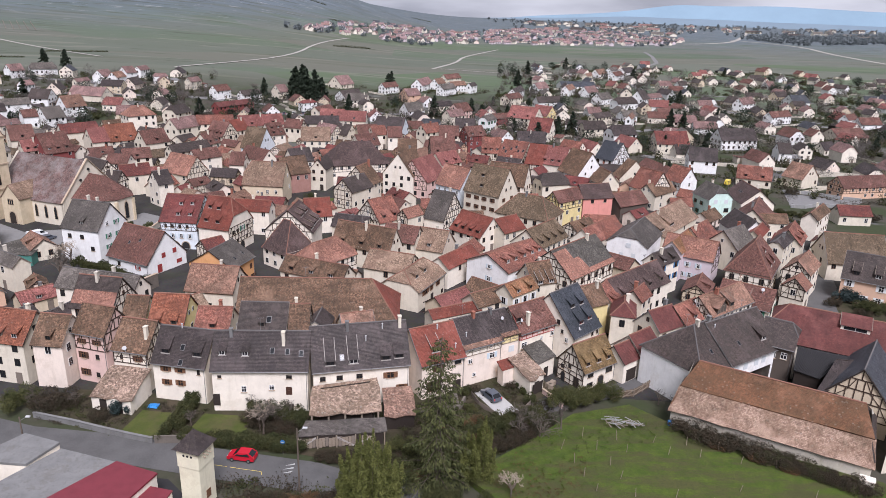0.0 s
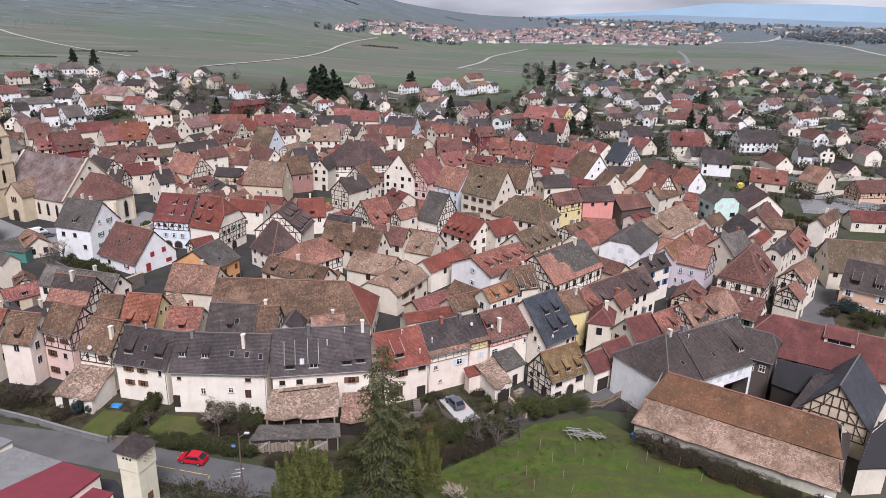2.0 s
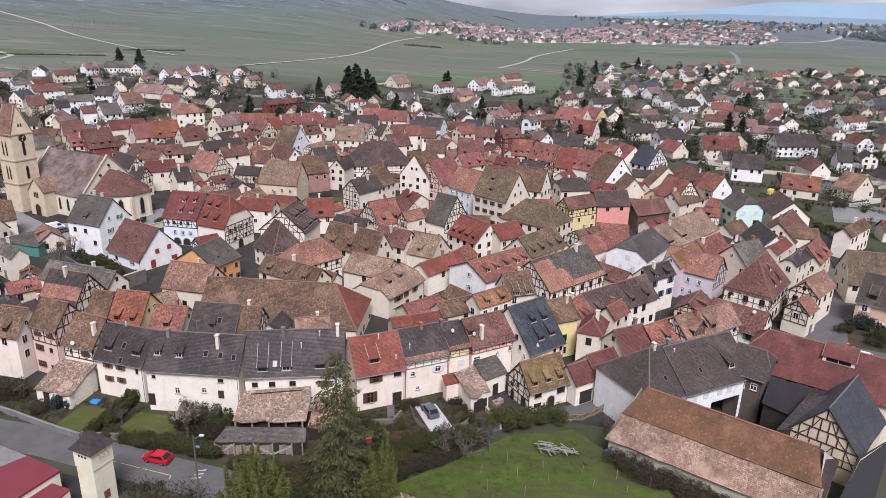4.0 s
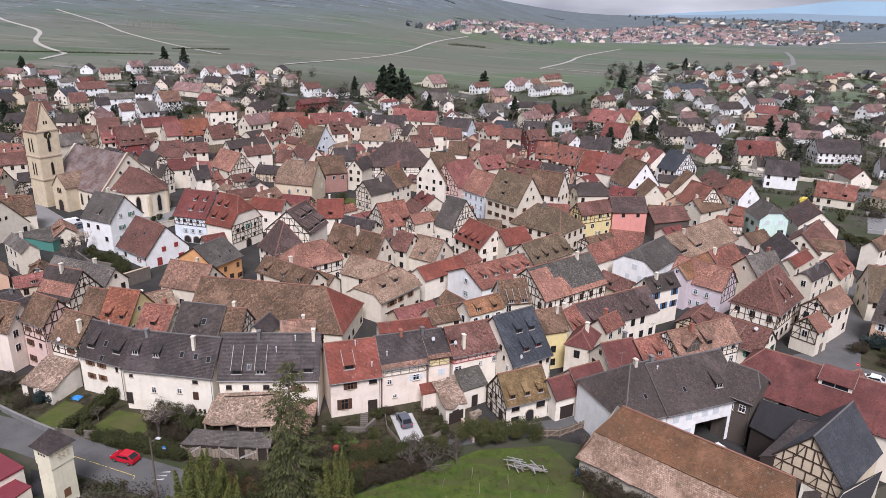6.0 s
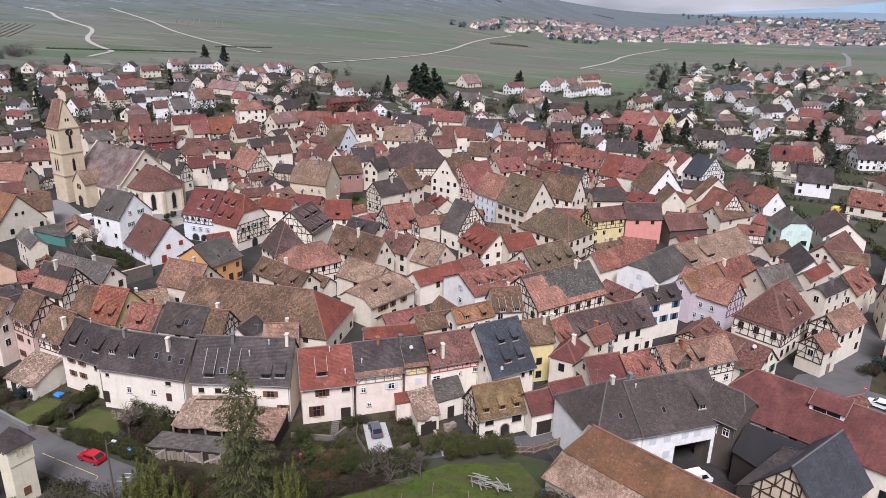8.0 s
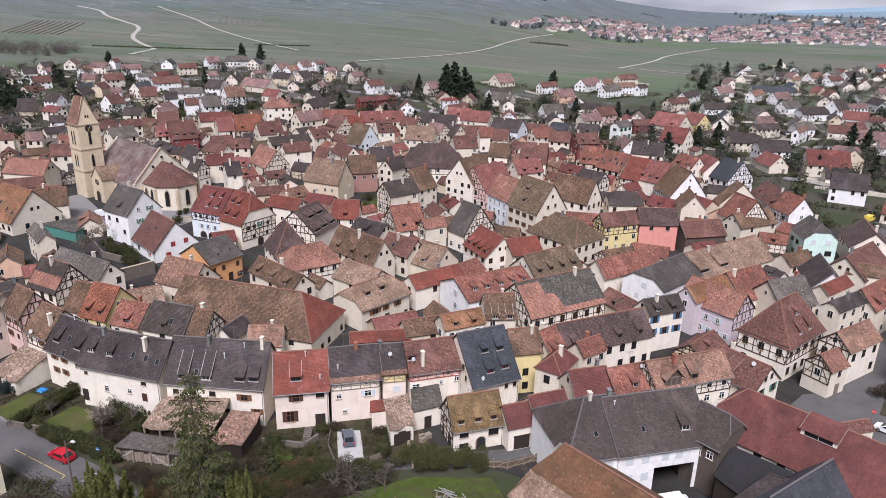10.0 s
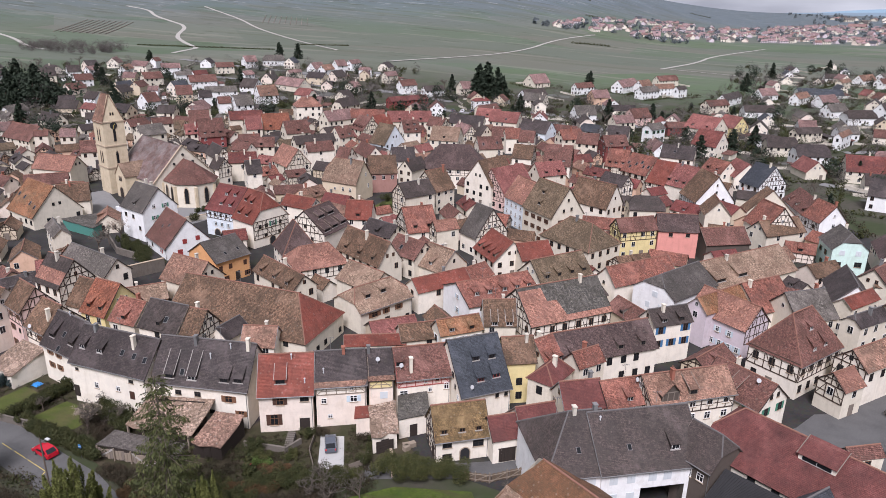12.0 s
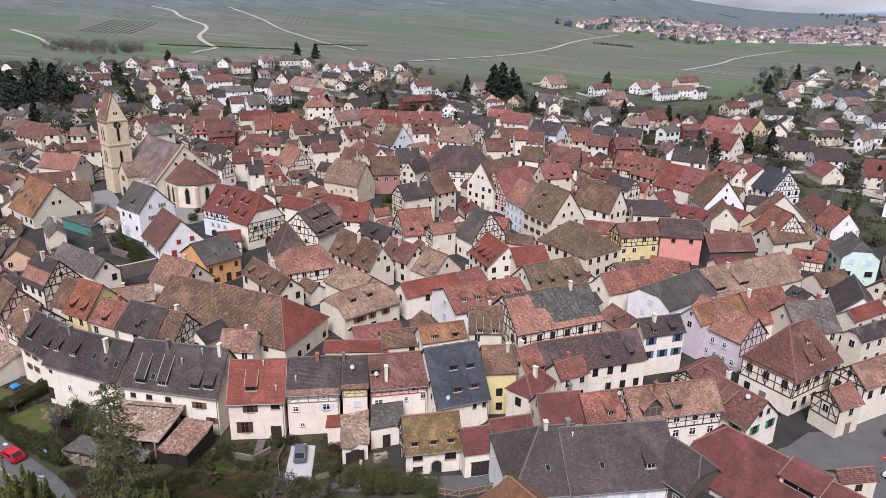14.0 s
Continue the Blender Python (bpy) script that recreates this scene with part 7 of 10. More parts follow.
house(-65.1, 468.9, 57.4, 18.5, 9.1, 3.2, 7.0, "slatebrown", "purewhite", chimneys=0, windows=0.85, base=2.1, group="houses of the outskirts", detail=False)
house(-42.5, 511.8, 55.0, 15.8, 6.6, 4.8, 8.0, "brownred", "purewhite", chimneys=0, windows=0.85, base=2.3, group="houses of the outskirts", detail=False)
house(-20.6, 413.6, 38.4, 12.1, 9.7, 4.3, 9.0, "greybrown", "purewhite", chimneys=0, windows=0.85, base=0.3, group="houses of the outskirts", detail=False)
house(-25.2, 478.4, 43.5, 11.8, 10.0, 4.5, 9.0, "faded", "salmonw", chimneys=0, windows=0.85, base=1.2, group="houses of the outskirts", detail=False)
house(-19.6, 546.0, 73.6, 26.4, 9.7, 4.3, 9.0, "faded", "purewhite", chimneys=0, windows=0.85, base=1.8, group="houses of the outskirts", detail=False)
house(-7.9, 550.2, 64.0, 13.0, 8.0, 5.1, 9.0, "salmonbrown", "purewhite", chimneys=0, windows=0.85, base=1.5, group="houses of the outskirts", detail=False)
house(-1.3, 523.8, 60.1, 18.8, 7.0, 4.8, 8.0, "greybrown", "purewhite", chimneys=0, windows=0.85, base=1.0, group="houses of the outskirts", detail=False)
house(6.5, 546.8, 42.9, 15.6, 6.8, 5.0, 8.0, "salmonbrown", "purewhite", chimneys=0, windows=0.85, base=1.1, group="houses of the outskirts", detail=False)
house(17.8, 544.3, 64.7, 11.5, 5.1, 5.6, 8.0, "slatebrown", "purewhite", chimneys=0, windows=0.85, base=0.6, group="houses of the outskirts", detail=False)
house(2.0, 601.1, 54.1, 21.2, 7.7, 4.3, 8.0, "brownred", "cream", chimneys=0, windows=0.85, base=1.6, group="houses of the outskirts", detail=False)
house(43.6, 487.3, 53.3, 18.0, 7.7, 4.8, 8.0, "brownred", "cream", chimneys=0, windows=0.85, group="houses of the outskirts", detail=False)
house(50.5, 528.0, 72.2, 29.5, 6.7, 4.7, 8.0, "slatebrown", "purewhite", chimneys=0, windows=0.85, group="houses of the outskirts", detail=False)
house(67.6, 483.8, 21.1, 18.2, 9.4, 3.3, 7.0, "slatebrown", "purewhite", chimneys=0, windows=0.85, group="houses of the outskirts", detail=False)
house(72.3, 569.9, 52.3, 16.9, 9.4, 3.4, 8.0, "faded", "purewhite", chimneys=0, windows=0.85, group="houses of the outskirts", detail=False)
house(108.3, 607.6, 10.6, 30.4, 16.2, 2.4, 6.0, "bluegrey", "purewhite", chimneys=0, windows=0.85, group="houses of the outskirts", detail=False)
house(93.4, 557.2, 65.9, 20.0, 7.0, 4.6, 8.0, "salmonbrown", "purewhite", chimneys=0, windows=0.85, group="houses of the outskirts", detail=False)
house(108.3, 552.1, 50.0, 16.1, 9.4, 3.4, 8.0, "faded", "purewhite", chimneys=0, windows=0.85, group="houses of the outskirts", detail=False)
house(109.7, 508.1, 46.8, 15.3, 8.7, 3.8, 8.0, "greybrown", "purewhite", chimneys=0, windows=0.85, group="houses of the outskirts", detail=False)
house(120.0, 485.3, 28.1, 17.7, 9.1, 3.9, 8.0, "slatebrown", "purewhite", hip=(0.5, 0.5), chimneys=0, group="houses of the outskirts", detail=False)
house(135.2, 503.3, 51.9, 11.9, 10.5, 5.2, 11.0, "slatebrown", "purewhite", chimneys=0, windows=0.85, group="houses of the outskirts", detail=False)
house(147.5, 513.9, 37.5, 14.4, 6.2, 5.2, 8.0, "faded", "purewhite", chimneys=0, windows=0.85, group="houses of the outskirts", detail=False)
house(89.3, 413.1, 39.3, 15.3, 6.4, 4.3, 7.0, "slatebrown", "cream", chimneys=0, windows=0.85, group="houses of the outskirts", detail=False)
house(71.3, 387.7, -20.5, 12.0, 7.7, 3.2, 6.0, "slatebrown", "purewhite", chimneys=0, windows=0.85, group="houses of the outskirts", detail=False)
house(104.3, 403.9, 70.3, 17.7, 4.0, 5.9, 8.0, "salmonbrown", "purewhite", chimneys=0, windows=0.85, group="houses of the outskirts", detail=False)
house(107.9, 426.2, 27.1, 10.8, 7.9, 3.7, 7.0, "greybrown", "purewhite", chimneys=0, windows=0.85, group="houses of the outskirts", detail=False)
house(133.8, 441.3, 27.1, 11.4, 8.1, 3.4, 7.0, "brownred", "cream", chimneys=0, windows=0.85, group="houses of the outskirts", detail=False)
house(7.5, 420.0, 47.6, 12.2, 9.9, 4.5, 9.0, "brownred", "pink", chimneys=0, windows=0.85, group="houses of the outskirts", detail=False)
house(3.6, 391.9, 45.1, 12.0, 7.8, 5.5, 9.0, "faded", "cream", chimneys=0, windows=0.85, group="houses of the outskirts", detail=False)
house(21.5, 375.3, 59.7, 10.8, 6.1, 6.4, 9.0, "greybrown", "purewhite", hip=(0.4, 0.4), shutters="green", group="houses of the outskirts", detail=False)
house(29.7, 397.4, 27.3, 10.8, 6.8, 4.2, 7.0, "brownred", "redw", chimneys=0, windows=0.85, group="houses of the outskirts", detail=False)
house(129.7, 673.0, 66.1, 21.3, 5.5, 5.4, 8.0, "salmonbrown", "cream", chimneys=0, windows=0.85, group="houses of the outskirts", detail=False)
house(150.6, 723.6, 56.1, 22.2, 9.8, 3.3, 8.0, "salmonbrown", "purewhite", chimneys=0, windows=0.85, group="houses of the outskirts", detail=False)
house(169.7, 752.1, 57.9, 22.0, 6.9, 4.9, 8.0, "greybrown", "purewhite", chimneys=0, windows=0.85, group="houses of the outskirts", detail=False)
house(185.3, 756.2, 53.4, 25.9, 10.8, 3.2, 8.0, "slate", "purewhite", chimneys=0, windows=0.85, group="houses of the outskirts", detail=False)
house(162.4, 700.0, 54.8, 21.0, 8.2, 4.3, 8.0, "brownred", "purewhite", chimneys=0, windows=0.85, group="houses of the outskirts", detail=False)
house(142.5, 348.5, 10.9, 19.6, 11.1, 4.6, 10.0, "slate", "purewhite", chimneys=1, group="houses of the outskirts", detail=False)
house(138.9, 270.6, -58.2, 9.0, 11.3, 3.6, 9.0, "salmonbrown", "cream", chimneys=0, windows=0.85, group="houses of the outskirts", detail=False)
house(153.9, 256.2, 15.2, 21.4, 8.4, 4.2, 8.0, "brownred", "salmonw", timber="timber", chimneys=0, top=True, group="houses of the outskirts", detail=False)
house(216.7, 384.1, 10.9, 18.8, 14.5, 2.3, 6.5, "brownred", "cream", chimneys=0, windows=0.85, group="houses of the outskirts", detail=False)
house(244.5, 432.8, 35.6, 11.7, 6.6, 4.8, 8.0, "brownred", "purewhite", chimneys=0, windows=0.85, group="houses of the outskirts", detail=False)
house(253.3, 427.5, 11.9, 15.0, 8.9, 3.0, 7.0, "brownred", "purewhite", chimneys=0, windows=0.85, group="houses of the outskirts", detail=False)
house(203.1, 437.0, 33.3, 20.5, 6.8, 4.7, 8.0, "brownred", "purewhite", chimneys=0, windows=0.85, group="houses of the outskirts", detail=False)
house(152.3, 316.7, -3.0, 6.2, 9.0, 4.7, 9.0, "slatebrown", "purewhite", chimneys=0, windows=0.85, group="houses of the outskirts", detail=False)
house(260.3, 535.3, 14.8, 14.4, 14.5, 2.7, 8.0, "slateblue", "purewhite", chimneys=0, windows=0.85, group="houses of the outskirts", detail=False)
house(206.5, 497.7, 42.9, 19.6, 8.3, 4.7, 9.0, "faded", "purewhite", chimneys=0, windows=0.85, group="houses of the outskirts", detail=False)
house(-23.1, 121.0, 87.7, 6.4, 5.0, 4.9, 7.0, "slate", "white", chimneys=0, windows=0.6)
house(-16.0, 121.3, 21.1, 6.4, 6.5, 4.6, 7.5, "salmonbrown", "white", chimneys=1)
house(2.4, 130.5, 29.3, 11.4, 4.1, 4.1, 5.5, "red", "cream", chimneys=0, windows=0.6)
house(10.0, 136.5, 38.4, 10.7, 5.8, 4.7, 7.0, "brown", "cream", chimneys=0, windows=0.6)
house(-53.5, 239.9, 35.1, 9.8, 10.8, 6.6, 12.0, "brown", "redstone", timber="timber", chimneys=0, end=True, detail=False)
house(112.4, 205.2, 50.4, 15.7, 5.0, 6.3, 8.5, "brown", "white", chimneys=1)
house(131.4, 219.3, -1.7, 10.6, 6.7, 3.2, 6.0, "reddark", "cream", chimneys=0, windows=0.6)
house(97.0, 202.4, -0.9, 10.5, 5.5, 4.7, 7.0, "brown", "cream", chimneys=0, windows=0.6)
house(61.1, 114.8, -32.0, 6.0, 7.7, 7.7, 11.4, "slatebrown", "boards", hip=(0, 0.5), chimneys=0, fine=True, wins=[(0, -0.4, 6.0, 1.0, 1.2, "white"), (0, 1.4, 6.2, 1.0, 1.2, "white")])

# ---- church ----
def prism(b, pts, z0, z1):
    """Upright walls round an outline given counter-clockwise."""
    for (x, y), (X, Y) in zip(pts, pts[1:] + pts[:1]):
        b.poly([(x, y, z0), (X, Y, z0), (X, Y, z1), (x, y, z1)])


def lancet(parent, at, turn, w, h, mat="glass"):
    """A pointed window with its stone surround, foot in the middle at the place given, facing -y before the turn."""
    def arch(k, y):
        pts = [(-w / 2 * k, y, 0), (w / 2 * k, y, 0), (w / 2 * k, y, h * 0.75)]
        pts += [(w / 2 * k * c, y, h * 0.75 + h * 0.25 * k * s) for c, s in ((0.8, 0.5), (0.45, 0.83), (0, 1), (-0.45, 0.83), (-0.8, 0.5))]
        return pts + [(-w / 2 * k, y, h * 0.75)]
    def make():
        o, g = Build(), Build()
        o.slab(arch(1.35, -0.06), 0.06, (0, 0.06, 0))
        g.slab(arch(1.0, -0.09), 0.06, (0, 0.06, 0))
        return o.mesh("window", "stone_trim"), g.mesh("pane", mat)
    o, g = shared(("lancet", w, h, mat), make)
    ob = part("window", o, None, parent, m=Matrix.Translation(at) @ Matrix.Rotation(turn, 4, "Z"))
    part("pane", g, None, ob)


def church():
    c = thing("church", pose(-116.9, 204.4, 0, 0, 0, -19.3), "sandstone church with a saddle-roofed tower and red-grey nave roof", "church")
    lx, w, eave, ridge = 13.7, 10.7, 6.6, 17.3
    n = Build()
    for s in (-1, 1):
        pts = [(s * (lx - 0.3), -w + 0.4, 0), (s * (lx - 0.3), w - 0.4, 0), (s * (lx - 0.3), w - 0.4, eave + 0.2), (s * (lx - 0.3), 0, ridge + 0.25), (s * (lx - 0.3), -w + 0.4, eave + 0.2)]
        n.slab(pts if s > 0 else pts[::-1], 0.6, (-s * 0.6, 0, 0))
    n.poly([(-lx, -w + 0.4, 0), (lx, -w + 0.4, 0), (lx, -w + 0.4, eave + 0.3), (-lx, -w + 0.4, eave + 0.3)])
    n.poly([(lx, w - 0.4, 0), (-lx, w - 0.4, 0), (-lx, w - 0.4, eave + 0.3), (lx, w - 0.4, eave + 0.3)])
    nave = part("nave", n, "wall_cream", c, "cream plastered nave")
    for s in (-1, 1):
        r = Build()
        p = [(-lx, s * w, eave), (lx - 0.5, s * w, eave), (lx - 0.5, 0, ridge), (-lx, 0, ridge)]
        r.slab(p if s < 0 else p[::-1], 0.2)
        part("roof", r, "roof_nave", c, "faded red tile nave roof with a pale sheen painted in")
    cope = Build()
    for s in (-1, 1):
        cope.beam((lx - 0.25, s * w, eave + 0.15), (lx - 0.25, 0, ridge + 0.25), 0.3, (0, 0, 0.25))
    part("coping", cope, "stone_trim", c)
    for k in range(5):
        lancet(nave, (-4 + k * 3.6, -w + 0.38, 1.8), 0, 0.9, 3.6)
    for y, z in ((0, 14.6), (-3.2, 12.0), (3.2, 12.0)):
        o = Build()
        o.rod((lx - 0.28, y, z), (lx + 0.02, y, z), 0.4, 0.4, 12)
        part("round_window", o, "rubber", c)
    # choir with its many-sided end
    hw, z = 7.6, 7.5
    pts = [(lx, -hw), (lx + 7.5, -hw), (lx + 12.5, -hw * 0.42), (lx + 12.5, hw * 0.42), (lx + 7.5, hw), (lx, hw)]
    a = Build()
    prism(a, [(x - 0.4 * (x > lx), y * 0.95) for x, y in pts], 0, z)
    choir = part("choir", a, "wall_cream", c, "cream plastered choir")
    r = Build()
    top = [(lx, 0, 13.5), (lx + 6.0, 0, 13.3)]
    for i in range(5):
        p, q = pts[i], pts[i + 1]
        face = [(*p, z), (*q, z)]
        face += [top[1], top[0]] if i in (0,) else ([top[0], top[1]] if i == 4 else [top[1]])
        r.slab(face, 0.2)
    part("choir_roof", r, "roof_brownred", c, "reddish tile choir roof")
    for i, (p, q) in enumerate(zip(pts[:5], pts[1:])):
        d = Vector((q[0] - p[0], q[1] - p[1], 0))
        for f in ((0.3, 0.72) if i in (0, 4) else (0.5,)):
            at = Vector((p[0] * 1.0 - 0.4, p[1] * 0.95, 1.4)) + d * f
            nrm = Vector((d.y, -d.x, 0)).normalized()
            lancet(choir, at + nrm * 0.16, math.atan2(nrm.x, -nrm.y), 1.25, 4.9)
        b = Build()
        b.box((p[0] - 0.9, p[1] * 0.98 - 0.4, 0), (p[0] - 0.1, p[1] * 0.98 + 0.4, z - 0.8))
        part("buttress", b, "sandstone", choir)
    # porch
    p = Build()
    px, y0, y1, pw = -1.6, -14.2, -8, 3.4
    for y in (y0, y1):
        q = [(px - pw, y, 0), (px + pw, y, 0), (px + pw, y, 7.6), (px, y, 11.2), (px - pw, y, 7.6)]
        p.poly(q if y == y0 else q[::-1])
    p.poly([(px + pw, y0, 0), (px + pw, y1, 0), (px + pw, y1, 7.6), (px + pw, y0, 7.6)])
    p.poly([(px - pw, y1, 0), (px - pw, y0, 0), (px - pw, y0, 7.6), (px - pw, y1, 7.6)])
    porch = part("porch", p, "sandstone", c, "gabled sandstone porch")
    r = Build()
    for s in (-1, 1):
        q = [(px + s * (pw + 0.3), y0 - 0.2, 7.3), (px + s * (pw + 0.3), y1 + 4, 7.3), (px, y1 + 4, 11.4), (px, y0 - 0.2, 11.4)]
        r.slab(q if s > 0 else q[::-1], 0.2)
    part("porch_roof", r, "roof_tan", porch)
    for dx in (-0.75, 0, 0.75):
        lancet(porch, (px + dx, y0 - 0.02, 5.6), 0, 0.5, 1.7)
    lancet(porch, (px, y0 - 0.02, 0.1), 0, 2.2, 3.4, "dark_wood")
    # tower, in the nave's axes
    t = Build()
    tx, ty, hw = -11.6, -11.4, 3.5
    box = [(tx - hw, ty - hw), (tx + hw, ty - hw), (tx + hw, ty + hw), (tx - hw, ty + hw)]
    prism(t, box, 0, 23.6)
    for s in (-1, 1):
        q = [(tx + s * hw, ty - hw, 23.6), (tx + s * hw, ty + hw, 23.6), (tx + s * (hw - 1.0), ty + 0.5, 32), (tx + s * (hw - 1.0), ty - 0.5, 32)]
        t.poly(q if s > 0 else q[::-1])
    tower = part("tower", t, "sandstone", c, "square sandstone bell tower")
    r = Build()
    for s in (-1, 1):
        q = [(tx - hw - 0.2, ty + s * (hw + 0.3), 23.3), (tx + hw + 0.2, ty + s * (hw + 0.3), 23.3), (tx + hw - 0.85, ty, 32.3), (tx - hw + 0.85, ty, 32.3)]
        r.slab(q if s < 0 else q[::-1], 0.2)
    part("tower_roof", r, "roof_salmonbrown", tower, "faded red tile saddle roof")
    for z in (8.5, 15.6, 23.4):
        b = Build()
        k = hw + 0.18
        b.box((tx - k, ty - k, z), (tx + k, ty + k, z + 0.35))
        part("string_course", b, "stone_trim", tower)
    for dx, z, h in ((-0.6, 17.2, 4.4), (0.6, 17.2, 4.4), (-0.5, 10, 4), (0.5, 10, 4)):
        lancet(tower, (tx + dx * 1.3, ty - hw - 0.01, z), 0, 0.55, h)
        if dx > 0:
            lancet(tower, (tx + hw + 0.01, ty, z), math.pi / 2, 0.8, h)
    b = Build()
    b.rod((tx + hw, ty, 22.3), (tx + hw + 0.12, ty, 22.3), 1.15, 1.15, 24)
    clock = part("clock", b, "tin_dark", tower, "dark round clock face")
    b = Build()
    b.rod((tx + hw + 0.14, ty, 22.3), (tx + hw + 0.14, ty + 0.5, 22.9), 0.06)
    b.rod((tx + hw + 0.14, ty, 22.3), (tx + hw + 0.14, ty - 0.1, 21.4), 0.05)
    part("pointer", b, "paint_yellow", clock)
    for dy in (-0.4, 0.4):
        lancet(tower, (tx + hw - 0.28, ty + dy, 25.6), math.pi / 2, 0.4, 1.0)


# the pale third colour stands for wet sheen on the nave tiles
roof_material("roof_nave", (0.22, 0.13, 0.11), (0.27, 0.17, 0.15), (0.4, 0.36, 0.34), 0.1, 0.6, 0.3, 0.1)
church()


# ---- long barn ----
def barn():
    c = thing("barn", pose(52.05, 95.64, 0, 0, 0, -30.1), "long stone barn with a rust-brown roof and pale lower tiles", "barn")
    l = 14.0
    w = Build()
    w.poly([(-l + 0.3, -7.3, 0), (l - 0.3, -7.3, 0), (l - 0.3, -7.3, 4.0), (-l + 0.3, -7.3, 4.0)])
    w.poly([(l - 0.3, 6, 0), (-l + 0.3, 6, 0), (-l + 0.3, 6, 5.2), (l - 0.3, 6, 5.2)])
    w.poly([(-l + 0.3, 6, 0), (-l + 0.3, -7.3, 0), (-l + 0.3, -7.3, 4.0), (-l + 1.5, 0, 9.5), (-l + 0.3, 6, 5.2)])
    w.poly([(l - 0.3, -7.3, 0), (l - 0.3, 6, 0), (l - 0.3, 6, 5.2), (l - 1.5, 0, 9.5), (l - 0.3, -7.3, 4.0)])
    part("wall", w, "old_plaster", c, "flaking plaster over rubble stone")
    r = Build()
    r.worn_slab([(-l + 0.6, -4.4, 6.85), (l - 0.5, -4.4, 6.85), (l - 2.2, 0, 9.8), (-l + 2.3, 0, 9.8)], 0.2, random.Random(7), 0.1)
    part("roof", r, "roof_barn", c)
    r = Build()
    r.worn_slab([(-l - 0.1, -7.8, 3.95), (l + 0.1, -7.8, 3.95), (l - 0.4, -4.2, 6.75), (-l + 0.5, -4.2, 6.75)], 0.2, random.Random(8), 0.08, 0.12)
    part("lower_roof", r, "roof_barnpale", c, "pale clay tiles on the lower slope")
    r = Build()
    r.slab([(l, 6.5, 5), (-l, 6.5, 5), (-l + 2.3, 0, 9.8), (l - 2.2, 0, 9.8)], 0.2)
    part("roof", r, "roof_barn", c)
    for s in (-1, 1):
        r = Build()
        q = [(s * l, -s * 7.0 if s > 0 else 6.5, 4.7), (s * l, 6.5 if s > 0 else -7.0, 4.7 if s < 0 else 5), (s * (l - 2.25), 0, 9.8)]
        r.slab(q, 0.2)
        part("hip_slope", r, "roof_slatebrown" if s > 0 else "roof_barn", c)
    r = Build()
    r.rod((-l + 2.3, 0, 9.82), (l - 2.2, 0, 9.82), 0.14, 0.14, 6)
    part("ridge_tiles", r, "ridge_clay", c)


barn()


# ---- transformer tower by the road ----
def transformer_tower():
    c = thing("transformer_tower", pose(-30.9, 76.2, 0, 0, 0, -16.7), "ivory plastered transformer tower with a slate pyramid roof", "tower")
    h, z = 1.5, 8.9
    b = Build()
    prism(b, [(-h, -h), (h, -h), (h, h), (-h, h)], 0, 6.2)
    part("lower_wall", b, "ivory_plaster", c)
    b = Build()
    k = h + 0.1
    prism(b, [(-k, -k), (k, -k), (k, k), (-k, k)], 6.2, z)
    b.poly([(-k, k, 6.2), (k, k, 6.2), (k, -k, 6.2), (-k, -k, 6.2)])
    part("upper_wall", b, "ivory_plaster", c)
    r = Build()
    e = h + 0.5
    corners = [(-e, -e), (e, -e), (e, e), (-e, e)]
    for p, q in zip(corners, corners[1:] + corners[:1]):
        mid = [(p[0] * 0.6, p[1] * 0.6, z + 0.75), (q[0] * 0.6, q[1] * 0.6, z + 0.75)]
        r.slab([(*p, z - 0.1), (*q, z - 0.1), mid[1], mid[0]], 0.1)
        r.slab([mid[0], mid[1], (0, 0, z + 2.2)], 0.1)
    part("roof", r, "roof_slate", c)
    for i in range(3):
        o = Build()
        o.rod((-0.55 + i * 0.55, -k - 0.04, z - 0.9), (-0.55 + i * 0.55, -k + 0.05, z - 0.9), 0.17, 0.17, 10)
        part("opening", o, "rubber", c)
    for i in range(3):
        for j in range(2):
            o = Build()
            o.rod((k, -0.6 + i * 0.6, z - 0.7 - j * 0.5), (k + 0.35, -0.6 + i * 0.6, z - 0.7 - j * 0.5), 0.06, 0.09, 6)
            part("insulator", o, "stone_trim", c)
    o = Build()
    o.box((k - 0.12, -0.5, 1.2), (k - 0.05, 0.4, 2.4))
    part("hatch", o, "shutter_brown", c)


transformer_tower()


